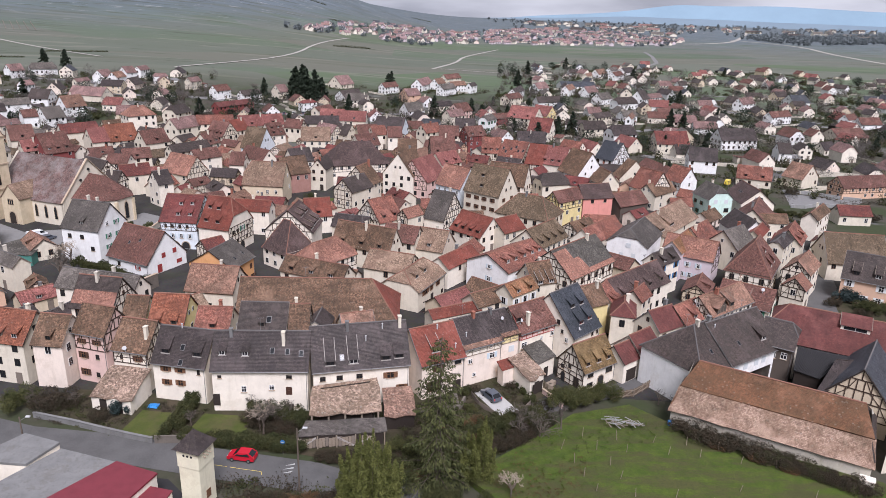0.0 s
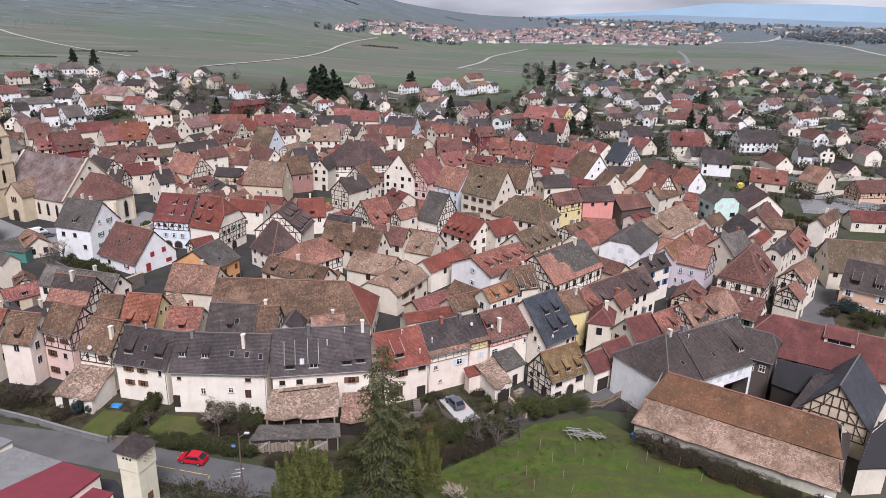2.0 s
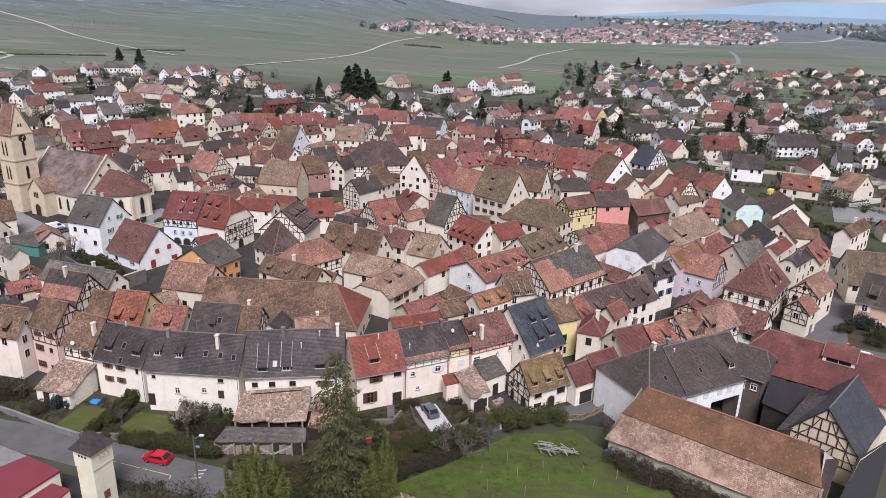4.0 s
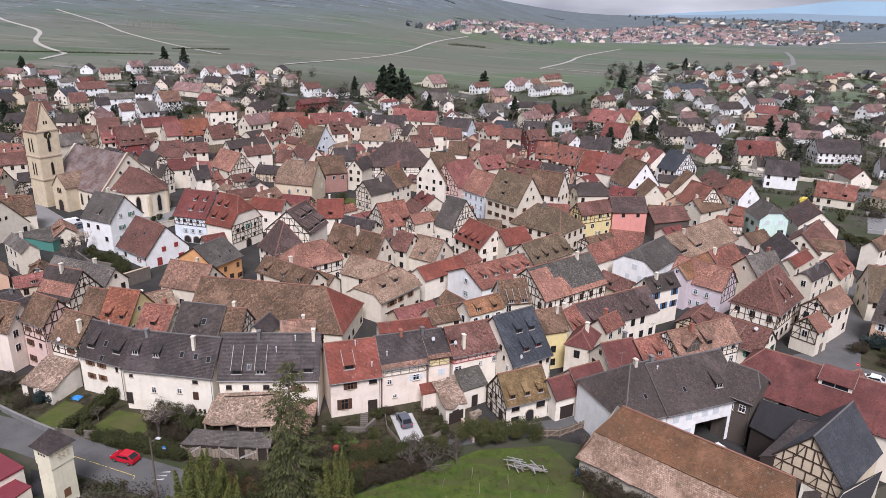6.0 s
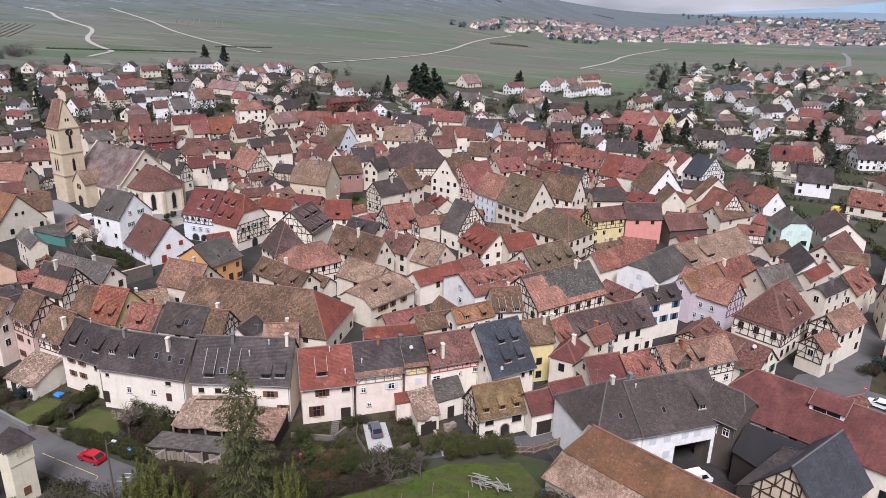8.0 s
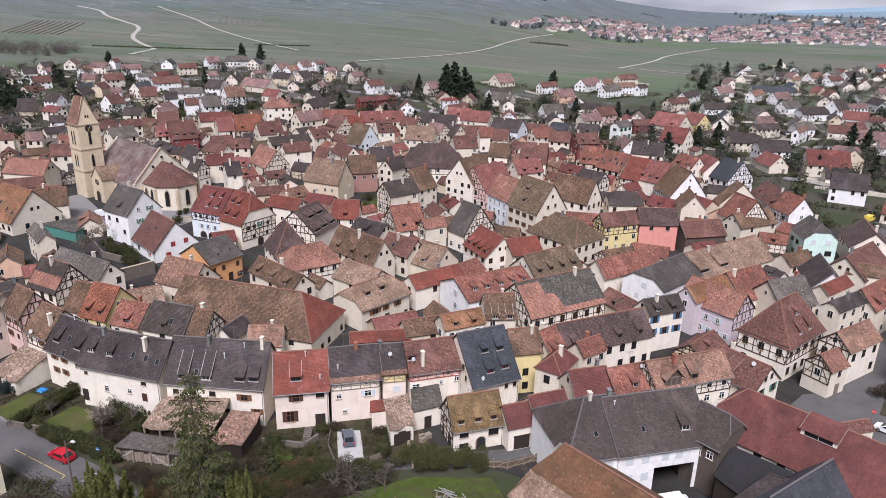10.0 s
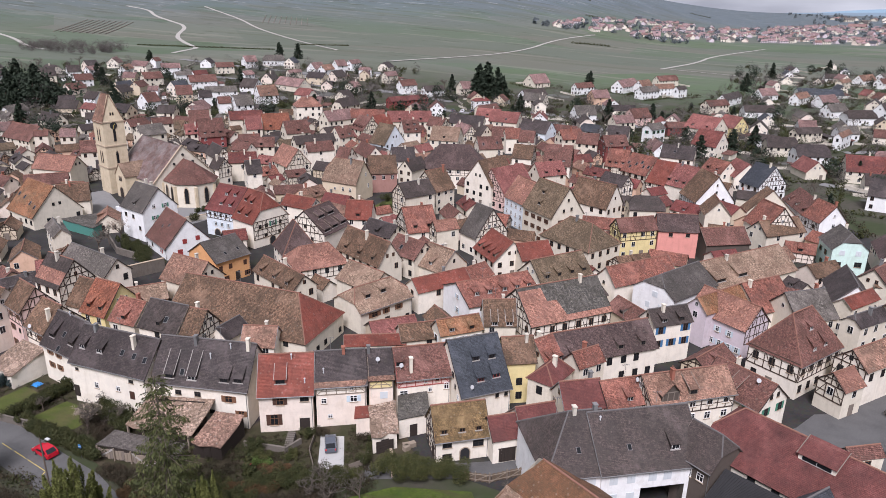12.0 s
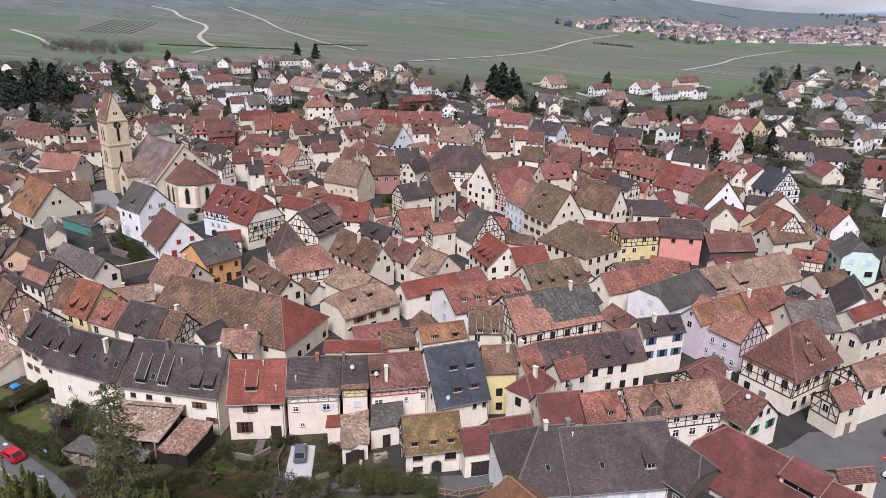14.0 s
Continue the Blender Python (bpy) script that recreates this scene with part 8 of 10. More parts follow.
# ---- sheds, lean-tos and flat-roofed buildings ----
def shed(name, pts, roof, wall, label, category="shed", thick=0.16, inset=0.3, door=False, base=0.0):
    """A small building under one sloping roof given by its four corners, counter-clockwise from above."""
    cx, cy = sum(p[0] for p in pts) / 4, sum(p[1] for p in pts) / 4
    c = thing(name, pose(cx, cy, base), label, category)
    loc = [(x - cx, y - cy, z - base) for x, y, z in pts]
    r = Build()
    if roof.startswith("roof"):
        r.worn_slab(loc, thick, random.Random(name), 0.1, 0.28 if "ragged" in roof else 0.08)
    else:
        r.slab(loc, thick)
    part("roof", r, roof, c)
    def pull(p):
        d = math.hypot(p[0], p[1])
        return p[0] * (1 - inset / d), p[1] * (1 - inset / d), p[2] - thick * 0.7
    low = [pull(p) for p in loc]
    for i, (p, q) in enumerate(zip(low, low[1:] + low[:1])):
        b = Build()
        b.poly([(p[0], p[1], 0), (q[0], q[1], 0), q, p])
        part("wall", b, wall, c)
    if door:
        p, q = Vector(low[0]), Vector(low[1])
        d = (q - p).normalized()
        n = Vector((d.y, -d.x, 0)).normalized()
        for f in ((0.3, 0.7) if (q - p).length > 6 else (0.5,)):
            at = p.lerp(q, f)
            at.z = 0
            part("door", shared(("door", True), lambda: door_mesh("dark_wood")), None, c, m=Matrix.Translation(at + n * 0.01) @ Matrix.Rotation(math.atan2(n.x, -n.y), 4, "Z"))
    return c


shed("garden_shed", [(-55.4, 97.0, 2.6), (-48.1, 95.5, 2.6), (-47.4, 102.3, 4.8), (-54.2, 103.1, 4.8)], "roof_ragged", "wall_white", "white lean-to shed with a ragged tan tile roof", door=True)
open_shed = shed("open_shed", [(-19.5, 92.5, 3.0), (-8.6, 94.2, 3.0), (-10.1, 101.7, 4.8), (-20.3, 98.7, 4.6)], "roof_ragged", "dark_wood", "wooden shed with a sagging pale tile roof", inset=1.6)
for k in range(5):
    b = Build()
    b.box((-0.12, -0.12, 0), (0.12, 0.12, 2.85))
    part("post", b, "plank", open_shed, m=Matrix.Translation((-4.6 + k * 2.5, -4.0 + k * 0.4, 0)))
shed("lean_to", [(-8.2, 93.6, 2.5), (-3.4, 94.6, 2.5), (-4.4, 101.4, 3.6), (-9.3, 100.5, 3.6)], "roof_raggedred", "dark_wood", "lean-to with a faded clay tile roof", door=True)
store = shed("low_store", [(-20.6, 88.0, 2.3), (-7.4, 90.2, 2.3), (-8.0, 92.6, 3.1), (-19.8, 91.0, 3.1)], "roof_slatewarm", "dark_wood", "low weathered plank store with a mossy tile roof and open bays", inset=0.7)
for k in range(26):
    f = k / 26
    if k in (17, 18, 23, 24, 25):
        continue
    b = Build()
    b.box((0, -0.03, 0.15 + 0.08 * (k % 3)), (0.44, 0.03, 1.85 - 0.06 * (k * 7 % 4)))
    part("board", b, "plank" if k % 4 else "timber_grey", store, m=pose(-6.35 + 12.4 * f, -2.36 + 2.05 * f, 0, 0, 0, 9.4 + (k * 5 % 3 - 1) * 2))
for k, f in enumerate((0.0, 0.22, 0.44, 0.66, 0.88, 1.0)):
    b = Build()
    b.box((-0.09, -0.09, 0), (0.09, 0.09, 2.15))
    part("post", b, "plank", store, m=Matrix.Translation((-6.4 + 12.5 * f, -2.5 + 2.07 * f, 0)))
for x0, x1, z0, z1 in ((-6.2, -3.9, 0.3, 1.9), (-1.0, 1.6, 1.9, 0.2), (1.8, 4.6, 0.25, 1.7)):
    b = Build()
    b.beam((x0, -2.46 + (x0 + 6.4) * 0.166, z0), (x1, -2.46 + (x1 + 6.4) * 0.166, z1), 0.14, (0, 0.05, 0))
    part("brace", b, "pale_wood", store)
shed("garage", [(15.5, 105.0, 3.0), (18.4, 107.9, 3.0), (15.0, 113.5, 4.5), (12.1, 110.4, 4.5)], "roof_ragged", "wall_white", "small garage with a mottled clay tile roof", "garage", door=True)
shed("annexe", [(17.3, 109.9, 3.6), (21.0, 113.6, 3.6), (18.6, 117.9, 4.6), (14.9, 114.8, 4.6)], "roof_slatemoss", "wall_white", "white annexe with a mossy slate roof", "annexe", door=True)
shed("porch_roof_shed", [(11.0, 107.8, 3.4), (13.4, 109.4, 3.4), (12.4, 111.3, 4.2), (10.0, 109.7, 4.2)], "roof_red", "wall_pinkw", "small red-tiled porch against a pink house", "porch")
shelter = shed("yard_shelter", [(61.1, 108.3, 5.0), (64.1, 105.4, 5.0), (70.8, 109.0, 7.5), (63.3, 112.5, 7.5)], "tin_dark", "dark_wood", "dark corrugated shelter beside the yard", "shelter")
for k in range(22):
    f = (k + 0.5) / 22
    b = Build()
    b.rod((61.1 + 3.0 * f - 64.83, 108.3 - 2.9 * f - 108.8, 5.03), (63.3 + 7.5 * f - 64.83, 112.5 - 3.5 * f - 108.8, 7.53), 0.06, 0.06, 5)
    part("rib", b, "tin_dark", shelter)
shed("barn_wing", [(60.8, 100.2, 5.3), (64.1, 100.4, 6.0), (70.0, 106.1, 8.5), (67.5, 107.5, 8.0)], "roof_slate", "dark_wood", "slate-roofed wing beside a timbered barn", "shed")
shed("green_shed", [(-113.1, 160.2, 3.0), (-99.1, 158.4, 2.8), (-99.9, 166.1, 3.6), (-106.2, 170.1, 3.6)], "roof_slatemoss", "tin_green", "green sheet-metal shed near the church", "shed")
shed("workshop", [(-62.0, 78.0, 4.0), (-54.0, 77.5, 4.0), (-52.1, 82.5, 4.0), (-58.0, 84.4, 4.0)], "concrete", "wall_white", "flat-roofed workshop with a light parapet", "workshop", 0.35, 0.1)
shed("flat_garage", [(-58.0, 70.5, 3.5), (-48.5, 71.0, 3.5), (-42.9, 79.2, 3.5), (-51.6, 81.8, 3.5)], "concrete", "wall_white", "garage with a stained concrete flat roof", "garage", 0.3, 0.1)
shed("red_roofed_depot", [(-48.0, 70.5, 4.1), (-38.6, 68.5, 4.1), (-36.2, 76.4, 4.1), (-42.5, 78.6, 4.1)], "tin_red", "wall_white", "depot with a dark red sheet-metal roof", "depot", 0.25, 0.15)
shed("red_roofed_annexe", [(-40.5, 67.2, 3.0), (-34.8, 66.4, 3.0), (-33.6, 74.4, 3.0), (-37.0, 75.2, 3.0)], "tin_red", "wall_white", "low annexe with a dark red sheet-metal roof", "annexe", 0.2, 0.1)


# ---- roads, yards, lawns ----
ribbon("road", [(-150, 118), (-95, 98), (-62, 88.6), (-45, 86.9), (-30, 84), (-18, 82), (-2, 76), (30, 62), (80, 40)], 6.6, "asphalt", "grey asphalt road along the gardens")
ribbon("lane", [(16, 101), (22, 104), (30, 107.6), (40, 113.5), (48, 118.2), (51, 121)], 3.6, "asphalt", "narrow asphalt lane behind the houses")
ribbon("street", [(66, 122), (76, 136), (84, 145), (92, 158), (98, 175), (101, 208), (99, 232), (112, 262), (150, 300)], 7.5, "asphalt", "asphalt street between old houses", 0.07)
sheet("forecourt", [(68, 128), (84, 120), (104, 134), (96, 148), (88, 151), (77, 145)], "asphalt", "asphalt forecourt at the street corner", 0.05)
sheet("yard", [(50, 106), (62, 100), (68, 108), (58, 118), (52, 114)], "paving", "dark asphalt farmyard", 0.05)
sheet("driveway", [(10.0, 98.8), (13.4, 100.4), (9.4, 107.3), (6.0, 106.0)], "white_gravel", "white gravel driveway", 0.08)
sheet("garden_ground", [(-63, 94.5), (-42, 88.8), (-20, 87), (-2, 83), (14, 92), (17, 104), (5, 106), (-5, 103), (-20, 101), (-60, 103)], "garden", "winter garden soil and grass", 0.05)
sheet("garden_ground", [(-5, 101.2), (5, 103.6), (16.5, 103.9), (21, 108), (15, 115), (2, 111), (-5, 107)], "garden", "bare winter soil behind a terrace wall", 0.058)
sheet("lawn", [(-48.2, 90.4), (-41.3, 89.4), (-41.2, 96.6), (-47.2, 97.2)], "grass", "small green lawn", 0.09)
sheet("lawn", [(-38.2, 90.6), (-29.4, 90.0), (-29.4, 96.4), (-37.2, 96.8)], "grass", "small green lawn", 0.09)
sheet("church_square", [(-143, 178), (-120, 166), (-98, 166), (-84, 180), (-80, 200), (-92, 206), (-100, 190), (-116, 184), (-135, 196)], "pale_asphalt", "worn pale paving round the church", 0.045)
sheet("lawn", [(-46, 218), (-38, 219), (-37, 230), (-45, 230)], "grass", "green lawn of a walled garden", 0.09)


def meadow():
    b = Build()
    pts = [(14, 70, 1.6), (66, 66, 2.2), (62, 82, 2.0), (37, 96, 1.4), (32, 103, 0.4), (22, 99.5, 0.5), (15, 92, 0.9), (4, 82, 0.9)]
    b.poly([(30, 86, 1.9), pts[0], pts[1]])
    for p, q in zip(pts[1:], pts[2:] + pts[:1]):
        b.poly([(30, 86, 1.9), p, q])
    for p, q in zip(pts, pts[1:] + pts[:1]):
        b.poly([(q[0], q[1], -1), q, p, (p[0], p[1], -1)][::-1])
    return tagged(part("meadow", b, "meadow"), "green meadow with bare patches and vine stakes", "meadow", kind="structure")


meadow()


def bar_marks(name, pts, mat, label):
    b = Build()
    for (x, y), (X, Y), w in pts:
        d = Vector((X - x, Y - y, 0)).normalized()
        s = Vector((-d.y, d.x, 0)) * w / 2
        a, c = Vector((x, y, 0.085)), Vector((X, Y, 0.085))
        b.poly([a - s, c - s, c + s, a + s])
    return tagged(part(name, b, mat), label, "road marking", kind="structure")


bar_marks("parking_line", [((-36, 84.6), (-33.4, 84.15), 0.07), ((-32.8, 84.05), (-29.6, 83.5), 0.07), ((-29.1, 83.4), (-24.5, 82.6), 0.07), ((-24.5, 82.6), (-24.3, 81.9), 0.07)], "paint_yellow", "worn yellow parking line")
for k in range(3):
    b = Build()
    b.poly([(-21.6, 84.1 - k * 0.85, 0.085), (-20.2, 84.4 - k * 0.85, 0.085), (-20.2, 84.75 - k * 0.85, 0.085)])
    tagged(part("give_way_mark", b, "road_paint"), "worn white give-way triangle on asphalt", "road marking", kind="structure")


def wall_run(name, pts, h, t, mat, label, cap=None, z=0.0):
    ob = thing(name, pose(pts[0][0], pts[0][1], z), label, "wall")
    for (x, y), (X, Y) in zip(pts, pts[1:]):
        d = Vector((X - x, Y - y, 0))
        m = Matrix.Translation((x - pts[0][0], y - pts[0][1], 0)) @ Matrix.Rotation(math.atan2(d.y, d.x), 4, "Z")
        b = Build()
        b.box((0, -t / 2, 0), (d.length, t / 2, h))
        part("panel", b, mat, ob, m=m)
        if cap:
            b = Build()
            b.box((0, -t / 2 - 0.06, h), (d.length, t / 2 + 0.06, h + 0.1))
            part("coping", b, cap, ob, m=m)
    return ob


wall_run("garden_wall", [(-63, 94.4), (-56, 92.6), (-50.5, 90.9), (-46, 89.6), (-42.1, 88.6)], 0.9, 0.3, "concrete", "low grey garden wall along the road", "concrete")
wall_run("stone_wall", [(-41.8, 88.6), (-38, 88.9), (-36, 89.2)], 1.3, 0.3, "rubble", "dark stone wall beside the road")
wall_run("terrace_wall", [(-3.0, 99), (3.6, 100.2), (4.4, 103)], 1.0, 0.35, "rubble", "rough stone terrace wall")


def board_fence():
    """A fence of upright boards with rails, posts and crossed braces, in two runs."""
    c = thing("wooden_fence", pose(29.6, 105.2, 0), "weathered brown board fence with crossed braces beside a lane", "fence")
    board = Build()
    board.box((0, -0.02, 0.12), (0.19, 0.02, 1.5))
    board = board.mesh("board", "dark_plank")
    for (x, y), (X, Y) in (((0, 0), (3.9, 1.0)), ((3.9, 1.0), (7.8, 4.6))):
        d, turn = math.hypot(X - x, Y - y), math.degrees(math.atan2(Y - y, X - x))
        run = pose(x, y, 0, 0, 0, turn)
        for k in range(int(d / 0.23)):
            part("board", board, None, c, m=run @ pose(0.1 + k * 0.23, 0, 0.06 * ((k * 7) % 3 - 1), 0, ((k * 5) % 3 - 1) * 1.2, 0))
        for z in (0.4, 1.25):
            b = Build()
            b.box((0, -0.1, z), (d, -0.03, z + 0.1))
            part("rail", b, "plank", c, m=run)
        for x0, x1 in ((0.2, d / 2), (d / 2, d - 0.2)):
            b = Build()
            b.beam((x0, -0.11, 0.25), (x1, -0.11, 1.4), 0.05, (0, -0.04, 0))
            part("brace", b, "plank", c, m=run)
        for f in (0.0, 0.5, 1.0):
            b = Build()
            b.box((-0.08, -0.08, 0), (0.08, 0.08, 1.75))
            part("post", b, "timber_grey", c, m=run @ Matrix.Translation((d * f, 0, 0)))


board_fence()
wall_run("boundary_wall", [(-93, 158), (-84, 152), (-76, 151)], 1.8, 0.4, "rubble", "mossy stone boundary wall")
wall_run("white_wall", [(96, 318), (112, 306), (140, 298), (175, 288)], 1.5, 0.4, "old_plaster", "pale wall along the outskirts street")


# ---- vehicles ----
def car(x, y, z, yaw, paint, label, van=False):
    c = thing("van" if van else "car", pose(x, y, z, 0, 0, yaw), label, "van" if van else "car", "parked vehicles")
    L, W = (4.9, 1.95) if van else (4.0, 1.72)
    prof = [(-L / 2, 0.35), (L / 2, 0.35), (L / 2, 0.75), (L * 0.28, 0.98), (L * 0.1, 1.48), (-L * 0.3, 1.5), (-L / 2 + 0.08, 1.0)]
    if van:
        prof = [(-L / 2, 0.4), (L / 2, 0.4), (L / 2, 1.0), (L * 0.36, 1.25), (L * 0.24, 2.0), (-L / 2 + 0.05, 2.1)]
    b = Build()
    n = len(prof)
    def ring(y, inset):
        return [(px, y * (0.86 if pz > 1.2 else 1.0), pz) for px, pz in prof]
    a, d = ring(-W / 2, 0), ring(W / 2, 0)
    b.poly(a)
    b.poly(d[::-1])
    for i in range(n):
        j = (i + 1) % n
        b.poly([a[j], a[i], d[i], d[j]])
    part("body", b, paint, c)
    g = Build()
    if van:
        g.slab([(L * 0.365, -W * 0.4, 1.3), (L * 0.365, W * 0.4, 1.3), (L * 0.25, W * 0.36, 1.95), (L * 0.25, -W * 0.36, 1.95)], 0.02)
    else:
        g.slab([(L * 0.275, -W * 0.42, 1.02), (L * 0.275, W * 0.42, 1.02), (L * 0.115, W * 0.37, 1.45), (L * 0.115, -W * 0.37, 1.45)], 0.02)
    part("windscreen", g, "glass", c)
    if not van:
        g = Build()
        g.slab([(-L / 2 + 0.1, W * 0.4, 1.05), (-L / 2 + 0.1, -W * 0.4, 1.05), (-L * 0.315, -W * 0.36, 1.46), (-L * 0.315, W * 0.36, 1.46)], 0.02)
        part("rear_window", g, "glass", c)
    for s in (-1, 1):
        g = Build()
        p = [(-L * 0.36, s * (W / 2 + 0.005), 1.02), (L * 0.2, s * (W / 2 + 0.005), 1.02), (L * 0.08, s * W * 0.435, 1.42), (-L * 0.28, s * W * 0.435, 1.42)]
        if van:
            p = [(L * 0.1, s * (W / 2 + 0.005), 1.25), (L * 0.34, s * (W / 2 + 0.005), 1.25), (L * 0.24, s * W * 0.435, 1.85), (L * 0.1, s * W * 0.435, 1.85)]
        g.slab(p if s < 0 else p[::-1], 0.02)
        part("side_window", g, "glass", c)
        for X in (-L * 0.31, L * 0.31):
            t = Build()
            t.rod((X, s * (W / 2 - 0.16), 0.31), (X, s * (W / 2 + 0.03), 0.31), 0.31, 0.31, 14)
            wh = part("wheel", t, "rubber", c)
            t = Build()
            t.rod((X, s * (W / 2 + 0.02), 0.31), (X, s * (W / 2 + 0.05), 0.31), 0.18, 0.17, 10)
            part("rim", t, "zinc", wh)
        h = Build()
        h.box((L / 2 - 0.1, s * W * 0.33 - 0.16, 0.62), (L / 2 + 0.02, s * W * 0.33 + 0.16, 0.76))
        part("headlight", h, "dish_white", c)
        h = Build()
        h.box((-L / 2 - 0.02, s * W * 0.4 - 0.09, 0.7), (-L / 2 + 0.1, s * W * 0.4 + 0.09, 0.95))
        part("tail_light", h, "sign_red", c)
    return c


car(-27.9, 85.4, 0.06, 172, "car_red", "small red hatchback parked on the road")
car(8.9, 104.2, 0.08, 122, "car_grey", "grey hatchback parked on a white driveway")
car(56.6, 106.2, 0.05, 35, "car_white", "white van standing in a farmyard", True)
car(88.5, 137.0, 0.06, 150, "car_white", "white car parked by the street corner")
car(-110, 179.8, 0.04, 60, "car_white", "white van beside the church", True)
car(-106.2, 178.2, 0.04, 60, "car_grey", "dark car beside the church")
car(110, 268, 0.06, 60, "car_yellow", "yellow van on the outskirts street", True)
for x, y, p in ((-98, 401, "car_white"), (-93, 403, "car_grey"), (-88, 405, "car_white"), (-83, 407, "car_grey"), (-75, 412, "car_white")):
    car(x, y, rise(x, y) + 0.05, 100, p, "car parked by a long hall", p == "car_white" and x < -90)


# ---- poles and signs ----
def pole(x, y, h):
    c = thing("utility_pole", pose(x, y, 0), "weathered utility pole with a street lamp arm", "pole")
    b = Build()
    b.rod((0, 0, 0), (0, 0, h), 0.14, 0.09, 8)
    part("mast", b, "bark", c)
    b = Build()
    b.rod((0, 0, h - 0.6), (0.9, 0.3, h - 0.1), 0.04)
    arm = part("arm", b, "zinc", c)
    b = Build()
    b.box((0.7, 0.15, h - 0.16), (1.3, 0.5, h - 0.02))
    part("lamp_head", b, "dish_white", arm)


pole(-18.3, 78.6, 10.0)
pole(-58.5, 84.5, 6.5)
pole(31.5, 330, 8.0)
pole(127, 300, 8.0)


def round_sign(x, y, mat, label, h=2.4, yaw=0):
    c = thing("road_sign", pose(x, y, 0, 0, 0, yaw), label, "sign")
    b = Build()
    b.rod((0, 0, 0), (0, 0, h), 0.035)
    part("post", b, "zinc", c)
    b = Build()
    b.rod((0, -0.04, h - 0.3), (0, -0.08, h - 0.3), 0.34, 0.34, 18)
    disc = part("disc", b, mat, c)
    b = Build()
    b.box((-0.24, -0.1, h - 0.36), (0.24, -0.085, h - 0.24))
    part("bar", b, "dish_white", disc)


round_sign(-22.4, 86.9, "sign_blue", "round blue sign with a white arrow shape")
round_sign(86.6, 139.5, "sign_red", "round red no-entry sign on a post", yaw=-20)


# ---- garden things ----
def pallets():
    """Old vine frames and boards thrown into a loose heap."""
    c = thing("plank_pile", pose(29.2, 95.2, 1.62, 0, 0, -12), "tangle of weathered grey boards and frames on grass", "planks")
    rnd = random.Random(5)
    for k in range(30):
        b = Build()
        n = rnd.uniform(0.6, 1.25)
        b.box((-n, -0.07, 0), (n, 0.07, 0.045))
        part("plank", b, "plank_grey" if k % 3 else "timber_grey", c, m=pose(rnd.uniform(-2.5, 2.5), rnd.uniform(-0.9, 0.9), 0.03 + 0.012 * k, rnd.uniform(-6, 6), rnd.uniform(-5, 5), rnd.choice((-38, -50, 40, 8)) + rnd.uniform(-14, 14)))


pallets()
rnd = random.Random(11)
stake_mesh = Build()
stake_mesh.rod((0, 0, 0), (0.05, 0.02, 1.9), 0.045, 0.04, 5)
stake_mesh = stake_mesh.mesh("vine_stake", "plank")
for i in range(7):
    for j in range(7):
        x, y = 17 + j * 5.0 + rnd.uniform(-0.5, 0.5) + i * 1.2, 92 - i * 3.4 + rnd.uniform(-0.5, 0.5) - j * 0.6
        if rnd.random() < 0.75 and not built(x, y, gap=1):
            st = new("vine_stake", stake_mesh)
            tagged_at(st, pose(x, y, 1.2, rnd.uniform(-8, 8), rnd.uniform(-8, 8)), "thin weathered wooden vine stake in a meadow", "stake", "vine stakes")


def tarp():
    b = Build()
    r = random.Random(3)
    n = 7
    pts = [[(i * 0.45 - 1.4, j * 0.4 - 1.2, 0.15 + (0.8 * max(0, 1 - math.hypot(i - 3, j - 3) / 3.6)) * r.uniform(0.5, 1.2)) for i in range(n)] for j in range(n)]
    for j in range(n - 1):
        for i in range(n - 1):
            b.poly([pts[j][i], pts[j][i + 1], pts[j + 1][i + 1], pts[j + 1][i]])
    tagged_at(part("tarpaulin", b, "plastic_blue"), pose(-45.9, 98.4, 0.05) @ Matrix.Scale(0.62, 4), "crumpled blue tarpaulin over a garden heap", "tarpaulin")


tarp()
b = Build()
b.rod((0, 0, 0), (0, 0, 0.95), 0.3, 0.32, 14)
b.rod((0, 0, 0.95), (0, 0, 1.0), 0.34, 0.3, 14)
tagged_at(part("barrel", b, "plastic_blue"), pose(36.4, 95.6, 1.2), "blue plastic barrel at the barn corner", "barrel")
b = Build()
b.box((-0.9, -0.6, 0), (0.9, 0.6, 1.1))
b.box((-1.0, -0.7, 1.1), (1.0, 0.7, 1.25))
tagged_at(part("meter_cabinet", b, "wall_white"), pose(59.4, 81.6, 1.6, 0, 0, -30), "white meter cabinet at the barn corner", "cabinet")


# ---- trees and shrubs near the camera ----
plant("conifer", spruce(22.9, 5.0, "needles", 4, 0.56, 6, 130), pose(0.2, 81.1, 0), "tall sparse spruce with drooping olive-green boughs", "conifer")
plant("conifer", plumed(2.6, 10.5, "plume_leaf", 6, 18, 1200, 0.13), pose(5.9, 81.2, 0.6), "young feathery yellow-green conifer beside the meadow", "conifer")
plant("evergreen_tree", plumed(4.6, 13.2, "plume_leaf", 8, 44, 1200, 0.14), pose(-8.3, 74.0, 0), "broad feathery olive-green evergreen beside the road", "tree")
plant("conifer", conifer(5.0, 1.2, "hedge_leaf", 2500, 9, 0.18, 0.03), pose(3.0, 92.5, 0.3), "narrow dark green cypress in a garden", "conifer")
BARE = [bare_tree(6.5, 0.75, 21), bare_tree(7.5, 0.7, 22), bare_tree(5.0, 0.85, 23), bare_tree(9.0, 0.65, 24)]
PALE = bare_tree(6.0, 0.8, 25, wood="twig_pale")
